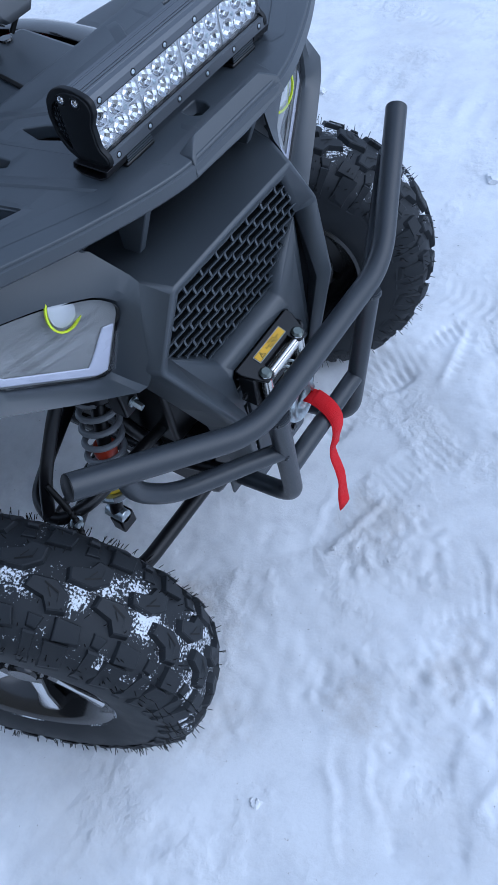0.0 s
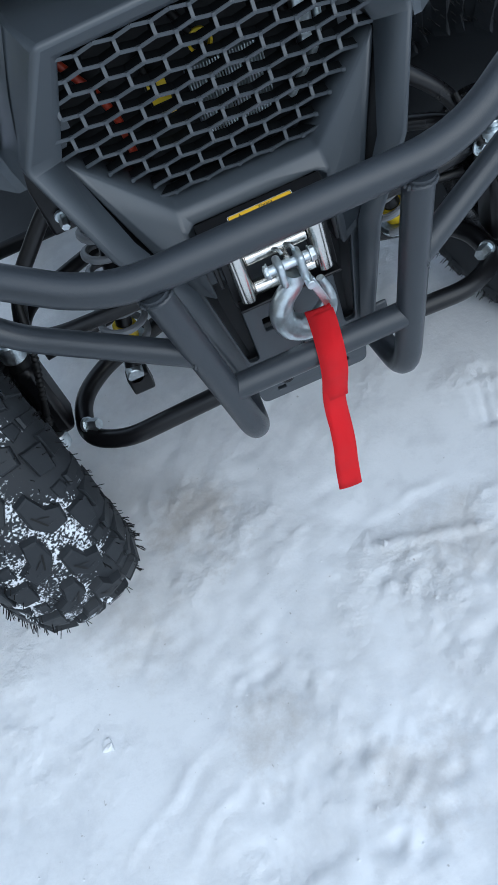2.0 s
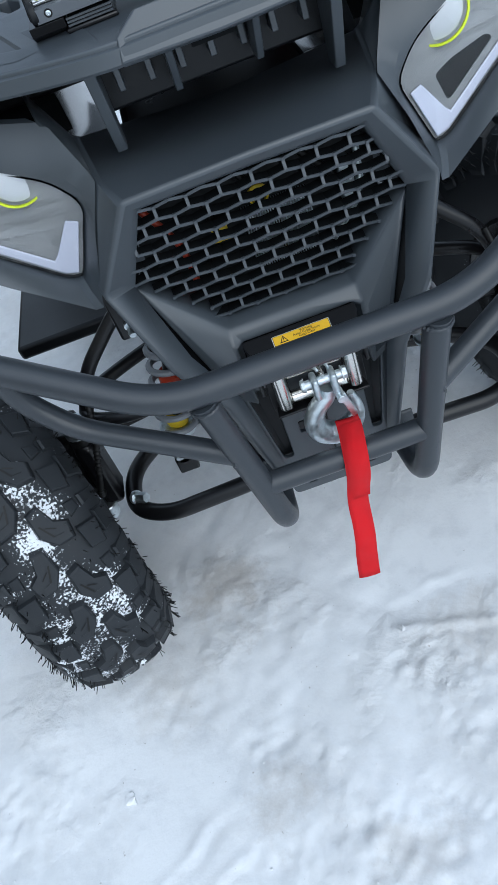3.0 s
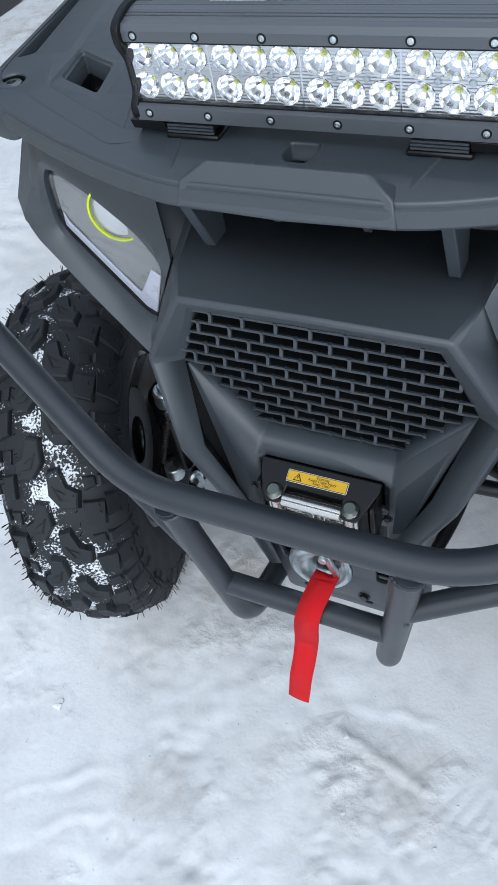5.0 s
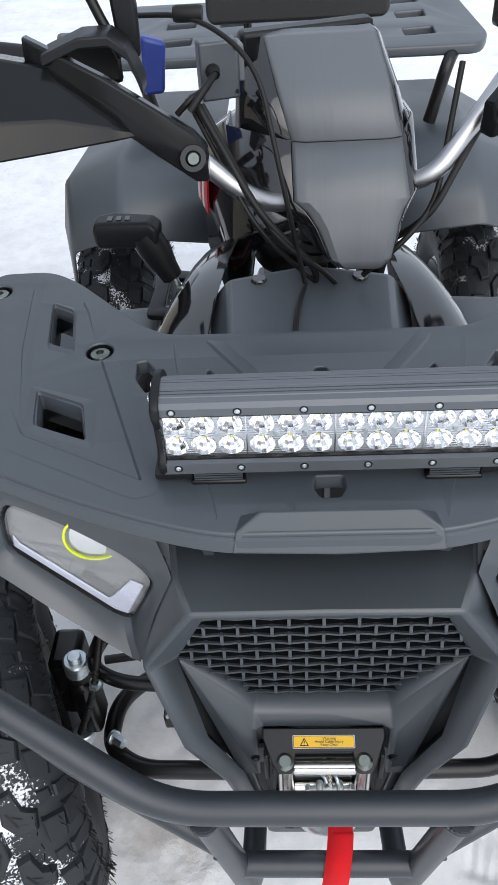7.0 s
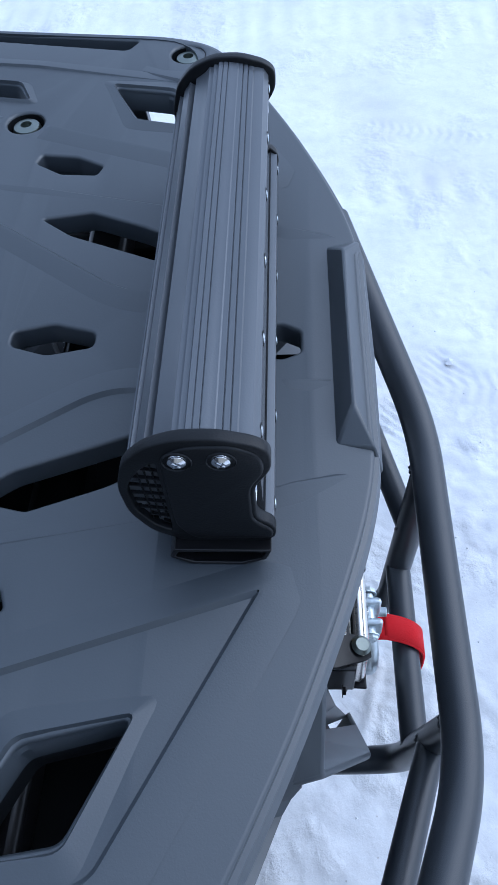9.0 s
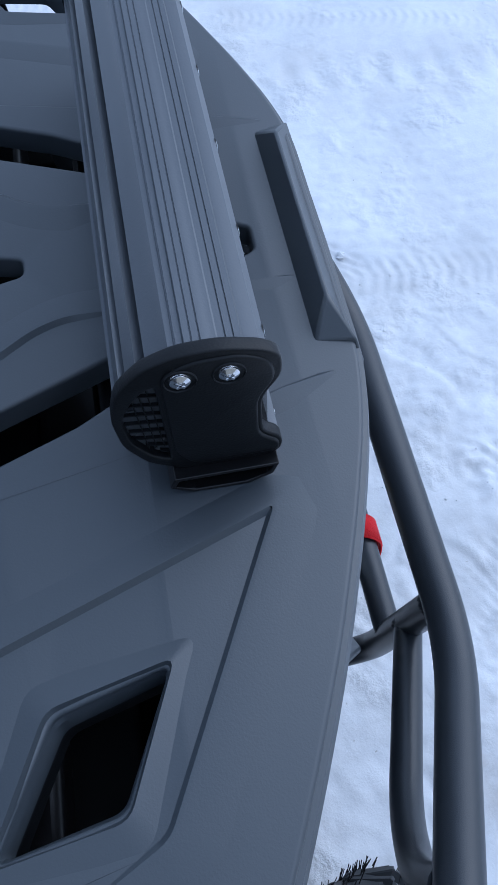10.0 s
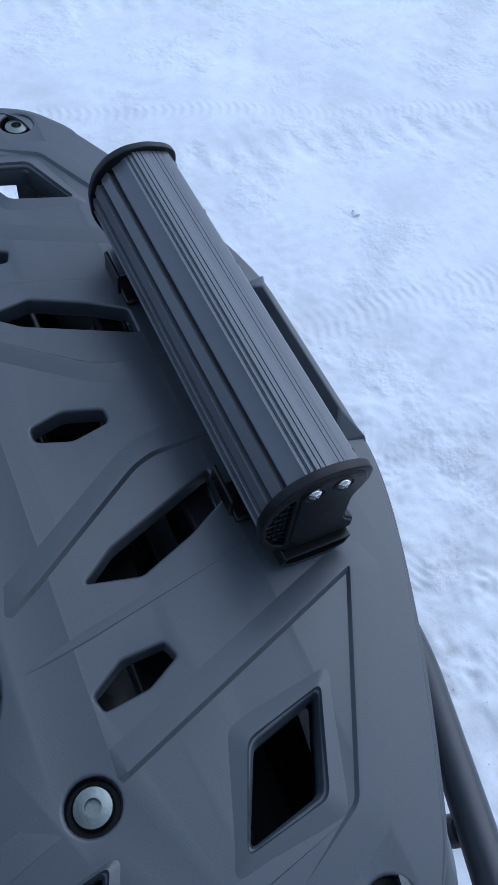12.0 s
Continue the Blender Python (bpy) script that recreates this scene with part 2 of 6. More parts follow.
    for ax, ay, turn, half in TREADS:
        dx, dy = combine("SUBTRACT", xyz.outputs[0], ax), combine("SUBTRACT", xyz.outputs[1], ay)
        c, s = math.cos(turn), math.sin(turn)
        along = combine("ADD", combine("MULTIPLY", dx, c), combine("MULTIPLY", dy, s))
        off = combine("ABSOLUTE", combine("SUBTRACT", combine("MULTIPLY", dy, c), combine("MULTIPLY", dx, s)), 0.0)
        lug = combine("SINE", combine("ADD", combine("MULTIPLY", along, 210.0), combine("MULTIPLY", off, 60.0)), 0.0)
        inside = span(off, half - 0.02, half + 0.01, 1.0, 0.0)
        height = combine("ADD", height, combine("MULTIPLY", combine("MULTIPLY", combine("MULTIPLY", lug, 0.08), inside), worn))
    t.links.new(height, bp.inputs["Height"])
    t.links.new(bp.outputs[0], b.inputs["Normal"])
    return m


def glass_material():
    m = bpy.data.materials.new("clear_lens")
    m.use_nodes = True
    t = m.node_tree
    tr, gl, mx = t.nodes.new("ShaderNodeBsdfTransparent"), t.nodes.new("ShaderNodeBsdfGlossy"), t.nodes.new("ShaderNodeMixShader")
    lw, pw, fr = t.nodes.new("ShaderNodeLayerWeight"), t.nodes.new("ShaderNodeMath"), t.nodes.new("ShaderNodeMath")
    lw.inputs[0].default_value = 0.5
    pw.operation, fr.operation = "POWER", "MULTIPLY_ADD"
    pw.inputs[1].default_value, fr.inputs[1].default_value, fr.inputs[2].default_value = 4.5, 0.9, 0.05
    t.links.new(lw.outputs["Facing"], pw.inputs[0])
    t.links.new(pw.outputs[0], fr.inputs[0])
    gl.inputs["Roughness"].default_value = 0.03
    tr.inputs[0].default_value = (0.96, 0.965, 0.97, 1)
    t.links.new(fr.outputs[0], mx.inputs[0])
    t.links.new(tr.outputs[0], mx.inputs[1])
    t.links.new(gl.outputs[0], mx.inputs[2])
    t.links.new(mx.outputs[0], t.nodes["Material Output"].inputs[0])
    return m


def ribbed_chrome():
    """Aluminised plate pressed with fine horizontal ribs."""
    m = material("ribbed_reflector", (0.85, 0.86, 0.88), 0.3, metal=1.0, bump=0.0, vary=0.06)
    t = m.node_tree
    co, w, bp = t.nodes.new("ShaderNodeTexCoord"), t.nodes.new("ShaderNodeTexWave"), t.nodes.new("ShaderNodeBump")
    w.bands_direction = "Z"
    w.inputs["Scale"].default_value, w.inputs["Distortion"].default_value = 118, 0.3
    bp.inputs["Strength"].default_value, bp.inputs["Distance"].default_value = 0.35, 0.0006
    t.links.new(co.outputs["Object"], w.inputs["Vector"])
    t.links.new(w.outputs["Fac"], bp.inputs["Height"])
    t.links.new(bp.outputs[0], t.nodes["Principled BSDF"].inputs["Normal"])
    return m


def film_material():
    """Satin cover under a clear film with soft upright creases."""
    m = material("filmed_satin_cover", (0.098, 0.106, 0.116), 0.36, bump=0.0, vary=0.06)
    t = m.node_tree
    co, mp, n, bp = (t.nodes.new(k) for k in ("ShaderNodeTexCoord", "ShaderNodeMapping", "ShaderNodeTexNoise", "ShaderNodeBump"))
    mp.inputs["Scale"].default_value = (26, 5, 3.2)
    mp.inputs["Rotation"].default_value = (0, 0.2, 0)
    n.inputs["Scale"].default_value, n.inputs["Detail"].default_value, n.inputs["Distortion"].default_value = 1.0, 3, 0.6
    bp.inputs["Strength"].default_value, bp.inputs["Distance"].default_value = 0.25, 0.006
    t.links.new(co.outputs["Object"], mp.inputs["Vector"])
    t.links.new(mp.outputs[0], n.inputs["Vector"])
    t.links.new(n.outputs[0], bp.inputs["Height"])
    t.links.new(bp.outputs[0], t.nodes["Principled BSDF"].inputs["Normal"])
    return m


WEB = webbing_material()
FILM = film_material()
RIBBED = ribbed_chrome()
RUBBER = rubber_material("tyre_rubber", 0.97, 1.01)
RUBBER_BASE = rubber_material("tyre_carcass_rubber", 0.825, 0.90)
SNOW = snow_material()
GLASS = glass_material()


# ---- mesh helpers ----
def part(name, bm, mat, parent=None, label="", smooth=35, bevel=0.0, segments=2):
    """Link a bmesh as one mesh object, under a thing or under a part."""
    bmesh.ops.recalc_face_normals(bm, faces=bm.faces[:])
    me = bpy.data.meshes.new(name)
    bm.to_mesh(me)
    bm.free()
    me.materials.append(mat)
    ob = new(name, me)
    if parent is not None:
        ob.parent = parent
    if label:
        ob["label"] = label
    for p in me.polygons:
        p.use_smooth = smooth > 0
    if smooth > 0:
        me.set_sharp_from_angle(angle=radians(smooth))
    if bevel:
        b = ob.modifiers.new("edge", "BEVEL")
        b.width, b.segments, b.limit_method, b.angle_limit = bevel, segments, "ANGLE", radians(25)
        b.harden_normals = False
    return ob


def empty(name, loc=(0, 0, 0), parent=None):
    ob = new(name)
    ob.location = loc
    ob.empty_display_size = 0.05
    ob.parent = parent
    return ob


def poly_bm(verts, faces):
    bm = bmesh.new()
    vs = [bm.verts.new(v) for v in verts]
    for f in faces:
        bm.faces.new([vs[i] for i in f])
    return bm


def add_poly(bm, verts, faces):
    vs = [bm.verts.new(v) for v in verts]
    for f in faces:
        bm.faces.new([vs[i] for i in f])


def prism(bm, loop, off):
    """A closed solid from a loop of points and the same loop moved by off."""
    n = len(loop)
    a = [bm.verts.new(p) for p in loop]
    c = [bm.verts.new(Vector(p) + Vector(off)) for p in loop]
    bm.faces.new(a)
    bm.faces.new(c[::-1])
    for i in range(n):
        bm.faces.new((a[i], c[i], c[(i + 1) % n], a[(i + 1) % n]))


def loft(bm, rings, closed=True, caps=True):
    """Skin rings of equal length; closed: each ring is a loop."""
    rows = [[bm.verts.new(p) for p in r] for r in rings]
    n = len(rows[0])
    for a, c in zip(rows, rows[1:]):
        for i in range(n if closed else n - 1):
            j = (i + 1) % n
            bm.faces.new((a[i], a[j], c[j], c[i]))
    if caps and closed:
        bm.faces.new(rows[0][::-1])
        bm.faces.new(rows[-1])


def rounded(points, radius, steps=6):
    """A polyline whose inner corners are arcs."""
    pts = [Vector(p) for p in points]
    out = [pts[0]]
    for i in range(1, len(pts) - 1):
        p, a, c = pts[i], pts[i - 1] - pts[i], pts[i + 1] - pts[i]
        r = min(radius, a.length * 0.48, c.length * 0.48)
        s, e = p + a.normalized() * r, p + c.normalized() * r
        for k in range(steps + 1):
            u = k / steps
            out.append(s * (1 - u) ** 2 + p * 2 * u * (1 - u) + e * u ** 2)
    out.append(pts[-1])
    return out


def sweep(bm, path, radius, sides=20, caps=True, squash=1.0):
    """A tube along a polyline; radius may be a list."""
    n = len(path)
    up = None
    rings = []
    for i, p in enumerate(path):
        d = (path[min(i + 1, n - 1)] - path[max(i - 1, 0)]).normalized()
        if up is None:
            up = d.orthogonal().normalized()
        up = (up - d * up.dot(d)).normalized()
        side = d.cross(up)
        r = radius[i] if isinstance(radius, (list, tuple)) else radius
        rings.append([p + (up * math.cos(a) + side * squash * math.sin(a)) * r for a in (2 * math.pi * k / sides for k in range(sides))])
    loft(bm, rings, True, caps)


def tube(name, points, radius, mat, parent, bend=0.04, label="", sides=20, steps=7):
    bm = bmesh.new()
    sweep(bm, rounded(points, bend, steps) if len(points) > 2 else [Vector(p) for p in points], radius, sides)
    return part(name, bm, mat, parent, label, smooth=50)


def lathe(bm, profile, centre, axis, sides=28, closed=False):
    """Turn (radius, along) pairs round an axis through centre."""
    ax = Vector(axis).normalized()
    u = ax.orthogonal().normalized()
    v = ax.cross(u)
    c = Vector(centre)
    rows = []
    for k in range(sides):
        a = 2 * math.pi * k / sides
        rows.append([bm.verts.new(c + ax * h + (u * math.cos(a) + v * math.sin(a)) * max(r, 1e-5)) for r, h in profile])
    m = len(profile)
    for k in range(sides):
        a, b2 = rows[k], rows[(k + 1) % sides]
        for i in range(m if closed else m - 1):
            j = (i + 1) % m
            bm.faces.new((a[i], b2[i], b2[j], a[j]))
    bmesh.ops.remove_doubles(bm, verts=bm.verts[:], dist=3e-5)


def rod(name, a, c, radius, mat, parent, label="", sides=20, chamfer=0.12):
    a, c = Vector(a), Vector(c)
    L, k = (c - a).length, radius * chamfer
    bm = bmesh.new()
    lathe(bm, [(0, 0), (radius - k, 0), (radius, k), (radius, L - k), (radius - k, L), (0, L)], a, c - a, sides)
    return part(name, bm, mat, parent, label, smooth=40)


def bolt(name, at, axis, radius, height, mat, parent, label="", washer=0.0):
    """A hexagon-headed bolt, its head along axis from at."""
    ax = Vector(axis).normalized()
    u = ax.orthogonal().normalized()
    v = ax.cross(u)
    bm = bmesh.new()
    c = Vector(at)
    rings = []
    for r, h in ((radius, 0), (radius, height * 0.85), (radius * 0.86, height)):
        rings.append([c + ax * h + (u * math.cos(k * math.pi / 3) + v * math.sin(k * math.pi / 3)) * r for k in range(6)])
    loft(bm, rings)
    if washer:
        lathe(bm, [(0, 0), (washer, 0), (washer, height * 0.2), (0, height * 0.2)], c, ax, 20)
    return part(name, bm, mat, parent, label, smooth=30)


def corner_round(pts, radius, steps=4):
    """A closed 2D loop with rounded corners."""
    out = []
    n = len(pts)
    for i in range(n):
        p, a, c = (Vector((*pts[k % n], 0)) for k in (i, i - 1, i + 1))
        r = min(radius, (a - p).length * 0.45, (c - p).length * 0.45)
        s, e = p + (a - p).normalized() * r, p + (c - p).normalized() * r
        for k in range(steps + 1):
            u = k / steps
            q = s * (1 - u) ** 2 + p * 2 * u * (1 - u) + e * u ** 2
            out.append((q.x, q.y))
    return out


def plate_bm(loops, half, edge, res=2):
    """A flat plate in x and y with holes, as thick as 2 * half, its edges rounded by edge."""
    cu = bpy.data.curves.new("outline", "CURVE")
    cu.dimensions, cu.fill_mode = "2D", "BOTH"
    cu.extrude, cu.bevel_depth, cu.bevel_resolution, cu.offset = half - edge, edge, res, -edge
    for loop in loops:
        sp = cu.splines.new("POLY")
        sp.points.add(len(loop) - 1)
        sp.use_cyclic_u = True
        for q, (x, y) in zip(sp.points, loop):
            q.co = (x, y, 0, 1)
    tmp = bpy.data.objects.new("outline", cu)
    scene.collection.objects.link(tmp)
    me = bpy.data.meshes.new_from_object(tmp.evaluated_get(bpy.context.evaluated_depsgraph_get()))
    bm = bmesh.new()
    bm.from_mesh(me)
    bmesh.ops.remove_doubles(bm, verts=bm.verts[:], dist=1e-5)
    bpy.data.objects.remove(tmp)
    bpy.data.curves.remove(cu)
    bpy.data.meshes.remove(me)
    return bm


def text_bm(body, size):
    cu = bpy.data.curves.new("lettering", "FONT")
    cu.body, cu.size, cu.align_x, cu.extrude = body, size, "CENTER", 0.00008
    tmp = bpy.data.objects.new("lettering", cu)
    scene.collection.objects.link(tmp)
    me = bpy.data.meshes.new_from_object(tmp.evaluated_get(bpy.context.evaluated_depsgraph_get()))
    bm = bmesh.new()
    bm.from_mesh(me)
    bpy.data.objects.remove(tmp)
    bpy.data.curves.remove(cu)
    bpy.data.meshes.remove(me)
    return bm


def mirror(pts):
    return [(-x, *r) for x, *r in pts]


# ---- ground ----
def ground_height(x, y):
    r = math.hypot(x, y - 0.3)
    h = 0.016 * noise.fractal((x * 1.3, y * 1.3, 3.1), 0.9, 2.1, 2) + 0.007 * noise.noise((x * 4.1, y * 4.1, 7.7))
    if r < 7:
        crumb = min(1.0, max(0.05, 0.15 + 2.6 * noise.noise((x * 2.1 + 5, y * 2.1, 4.4))))
        h += 0.006 * (abs(noise.noise((x * 4.1, y * 2.9, 9.2))) ** 0.6 - 0.4)
        crumb /= 1 + 1.1 * max(0.0, r - 1.1)
        h += crumb * (0.0030 * abs(noise.noise((x * 19, y * 16, 5.5))) + 0.0026 * noise.fractal((x * 27, y * 27, 1.7), 0.6, 2.1, 2))
        h += 0.005 * max(0.0, noise.noise((x * 9 + y * 6, y * 3.0 - x * 2.0, 2.2)) - 0.25)
    h *= min(1.0, 0.7 + r / 2.0)
    if r < 1.6:
        # broken patches of snow
        for px, py, pr in RUBBLE:
            d2 = ((x - px) ** 2 + (y - py) ** 2) / (pr * pr)
            if d2 < 5:
                k = math.exp(-d2 * d2 * 0.6)
                h += k * max(0.2, 0.6 + 1.5 * noise.noise((x * 11, y * 11, 1.3))) * (0.009 * abs(noise.noise((x * 31, y * 27, 8.1))) + 0.008 * noise.fractal((x * 41, y * 36, 2.7), 0.7, 2.0, 2) - 0.003)
        # ribbed edges left by a boot or tyre, and thin scrapes
        for ax, ay, bx, by, wide in COMBS:
            ex, ey = bx - ax, by - ay
            n = math.hypot(ex, ey)
            u, v = ((x - ax) * ex + (y - ay) * ey) / n, ((x - ax) * ey - (y - ay) * ex) / n
            if -0.02 < u < n + 0.02 and abs(v) < wide + 0.05:
                k = min(1.0, max(0.0, (u + 0.02) / 0.03)) * min(1.0, max(0.0, (n + 0.02 - u) / 0.03))
                h += k * 0.0060 * math.exp(-(v / 0.009) ** 2)
                if 0 < v < wide:
                    h -= k * min(1.0, v / 0.01, (wide - v) / 0.015) * (0.0030 + 0.0040 * math.sin(u * 290 + 20 * v) * (0.4 + noise.noise((x * 30, y * 30, 2.0))))
        for ax, ay, bx, by in SCRAPES:
            ex, ey = bx - ax, by - ay
            n = math.hypot(ex, ey)
            u, v = ((x - ax) * ex + (y - ay) * ey) / n, ((x - ax) * ey - (y - ay) * ex) / n
            if 0 < u < n and abs(v) < 0.05:
                k = math.sin(math.pi * u / n) * max(0.0, 0.8 + 1.4 * noise.noise((x * 17, y * 17, 3.3)))
                v += 0.016 * noise.noise((u * 22, ax * 9, 0.7))
                h += k * (0.0035 * math.exp(-(v / 0.008) ** 2) - 0.0025 * math.exp(-((v - 0.018) / 0.010) ** 2))
    for fx, fy, turn, size in FOOTPRINTS:
        dx, dy = x - fx, y - fy
        if dx * dx + dy * dy < 0.05:
            c, s = math.cos(turn), math.sin(turn)
            u, v = (dx * c + dy * s) / size, (-dx * s + dy * c) / size
            waist = 0.052 - 0.012 * math.cos(v * 28)
            e = max(abs(u) / waist, abs(v) / 0.14)
            if e < 1.15:
                k = min(1.0, (1.15 - e) / 0.2)
                h -= k * max(0.0, 0.55 + 1.3 * noise.noise((x * 9, y * 9, 6.0))) * (0.0055 + 0.0030 * math.sin(v * 300 + 6 * u))
    for tx, half, tilt in TRACKS:
        d = x - tx - tilt * y
        if abs(d) < half + 0.04 and r < 12:
            k = min(1.0, (half + 0.04 - abs(d)) / 0.05)
            h -= k * (0.004 + 0.0026 * math.sin(y * 75 + 14 * abs(d)))
    return h


FOOTPRINTS = [(0.62, 0.02, 0.9, 1.05), (0.80, -0.22, 0.8, 1.0), (0.36, -0.62, 2.6, 1.0), (-0.30, -0.42, 2.0, 1.0), (-0.40, -0.85, 0.2, 1.0), (-0.85, -0.15, 1.2, 1.0), (0.95, 0.30, 0.6, 1.0), (0.27, -0.10, 1.15, 1.0), (0.06, -0.36, 0.5, 0.95), (0.42, 0.12, 1.3, 1.0), (0.55, -0.45, 2.2, 1.0), (-0.12, -0.62, 0.3, 1.0), (-0.62, -0.5, 0.9, 0.95), (0.15, -0.75, 1.9, 1.0)]
RUBBLE = [(-0.26, -0.25, 0.10), (-0.13, -0.38, 0.10), (0.10, -0.20, 0.07), (0.02, -0.12, 0.05), (0.46, -0.28, 0.10), (-0.70, -0.12, 0.10), (0.30, -0.48, 0.09), (-0.45, -0.02, 0.06), (0.62, 0.22, 0.09), (0.02, -0.55, 0.09)]
COMBS = [(-0.004, -0.040, 0.170, -0.084, 0.022), (-0.30, -0.52, -0.05, -0.60, 0.05), (0.55, -0.05, 0.75, -0.03, 0.04)]
SCRAPES = [(-0.52, -0.36, -0.34, -0.22), (-0.46, -0.40, -0.33, -0.30), (-0.20, -0.26, -0.15, -0.20), (0.20, -0.30, 0.05, -0.42), (0.0, 0.02, 0.20, 0.03), (-0.62, -0.30, -0.70, -0.48), (0.36, -0.36, 0.52, -0.50)]
TRACKS = [(1.60, 0.05, 0.12), (2.55, 0.06, 0.12), (-1.5, 0.11, -0.05), (3.7, 0.07, 0.3)]


def snow_ground():
    def axis(c, n, step, grow):
        half = [0.0]
        s = step
        for i in range(n):
            half.append(half[-1] + s)
            if half[-1] > 1.4:
                s *= grow
        return [c - h for h in half[:0:-1]] + [c + h for h in half]

    xs, ys = axis(0.0, 285, 0.0076, 1.085), axis(-0.1, 285, 0.0076, 1.085)
    nx, ny = len(xs), len(ys)
    verts = [(x, y, ground_height(x, y)) for y in ys for x in xs]
    faces = [(j * nx + i, j * nx + i + 1, (j + 1) * nx + i + 1, (j + 1) * nx + i) for j in range(ny - 1) for i in range(nx - 1)]
    me = bpy.data.meshes.new("ground")
    me.from_pydata(verts, [], faces)
    me.materials.append(SNOW)
    me.polygons.foreach_set("use_smooth", [True] * len(me.polygons))
    ob = new("ground", me)
    return tagged(ob, "trodden white snow with footprints, tyre tracks and brownish dirt", "snow", kind="structure")


snow_ground()


# ---- row of garages beside the yard ----
def box_bm(x0, y0, z0, x1, y1, z1):
    bm = bmesh.new()
    prism(bm, [(x0, y0, z0), (x1, y0, z0), (x1, y1, z0), (x0, y1, z0)], (0, 0, z1 - z0))
    return bm


wall = part("wall_garage", box_bm(-3.3, 3.62, -0.1, -2.86, 5.3, 2.6), CONCRETE, bevel=0.02)
tagged(wall, "weathered beige concrete pier between garage gates", "wall", kind="structure")
gate_a = part("door_1", box_bm(-3.2, 0.9, -0.05, -2.84, 3.6, 2.5), GATE_DARK, bevel=0.01)
tagged(gate_a, "dark painted steel garage gate, closed", "garage gate", kind="structure")
for k in range(4):
    part("panel", box_bm(-2.84, 0.98 + k * 0.66, 0.32, -2.815, 1.58 + k * 0.66, 2.4), GATE_DARK, gate_a, bevel=0.006)
part("kick_panel", box_bm(-2.84, 0.95, 0.0, -2.82, 3.56, 0.28), GATE_DARK, gate_a, bevel=0.006)
gate_b = part("door_2", box_bm(-3.2, 5.34, -0.05, -2.88, 8.6, 2.5), GATE_LIGHT, bevel=0.01)
tagged(gate_b, "pale grey-blue painted steel garage gate, closed", "garage gate", kind="structure")
for k in range(3):
    part("panel", box_bm(-2.88, 5.46 + k * 1.04, 0.12, -2.855, 6.44 + k * 1.04, 2.4), GATE_LIGHT, gate_b, bevel=0.006)
part("hinge", box_bm(-2.88, 5.36, 0.9, -2.84, 5.42, 1.06), GATE_DARK, gate_b, bevel=0.004)
roof = part("roof", box_bm(-6.5, 0.8, 2.6, -2.7, 8.7, 2.75), CONCRETE, bevel=0.01)
tagged(roof, "flat grey concrete garage roof slab", "roof", kind="structure")
# unseen wall, added to keep light off the machine's -x side
row = part("wall_unseen", box_bm(-6.5, -7.0, -0.1, -2.9, 0.86, 2.6), CONCRETE)
tagged(row, "unseen concrete wall added to block light from the garage side", "wall", kind="structure")
back = part("wall_side", box_bm(-6.5, 0.9, -0.1, -3.3, 8.6, 2.6), CONCRETE)
tagged(back, "plain concrete garage block behind the gates", "wall", kind="structure")


# ---- the quad bike ----
atv = tagged(empty("quad_bike", (0, 0, 0)), "matte black quad bike with snowy knobbly tyres on trodden snow", "quad bike")


def sym(verts, faces, weld=True):
    """A bmesh from a half with x >= 0 and its mirror image."""
    bm = bmesh.new()
    add_poly(bm, verts, faces)
    add_poly(bm, mirror(verts), [f[::-1] for f in faces])
    if weld:
        bmesh.ops.remove_doubles(bm, verts=bm.verts[:], dist=1e-4)
    return bm


def shell(ob, thickness):
    s = ob.modifiers.new("wall", "SOLIDIFY")
    s.thickness, s.offset = thickness, -1
    return ob


# nose shell: hood front, grille frame and the two arms that run down to the skid plate
NOSE = [(0, 0.038, 0.872), (0.142, 0.038, 0.870), (0.160, 0.078, 0.882), (0, 0.078, 0.879), (0.172, 0.170, 0.902), (0, 0.170, 0.892),
        (0, 0.046, 0.853), (0.128, 0.046, 0.852), (0.170, 0.060, 0.762), (0.204, 0.040, 0.770), (0.222, 0.110, 0.765),
        (0.164, -0.004, 0.668), (0.136, 0.010, 0.672), (0.122, -0.002, 0.580), (0.098, 0.010, 0.582), (0.094, 0.016, 0.42), (0.076, 0.022, 0.42),
        (0.180, 0.06, 0.66), (0.140, 0.06, 0.57), (0.106, 0.06, 0.42),
        (0, 0.095, 0.850), (0.124, 0.095, 0.848), (0.164, 0.100, 0.762), (0.194, 0.121, 0.951), (0.205, 0.185, 0.962)]
nose = part("nose_cowl", sym(NOSE, [(0, 1, 2, 3), (3, 2, 4, 5), (0, 6, 7, 1), (1, 7, 8, 9), (1, 9, 10, 2), (9, 8, 12, 11), (11, 12, 14, 13), (13, 14, 16, 15),
                                    (9, 11, 17, 10), (11, 13, 18, 17), (13, 15, 19, 18), (6, 20, 21, 7), (7, 21, 22, 8), (2, 23, 4), (4, 23, 24)]), PLASTIC, atv, bevel=0.006, segments=3)
shell(nose, 0.004)
WING = [(0.168, 0.064, 0.752), (0.083, 0.052, 0.659), (0.085, 0.036, 0.640), (0.080, 0.024, 0.550), (0.102, 0.012, 0.580), (0, 0.052, 0.659), (0, 0.038, 0.6455),
        (0.074, 0.038, 0.6455), (0.078, 0.060, 0.550), (0.158, 0.100, 0.756), (0.076, 0.090, 0.672), (0, 0.090, 0.672)]
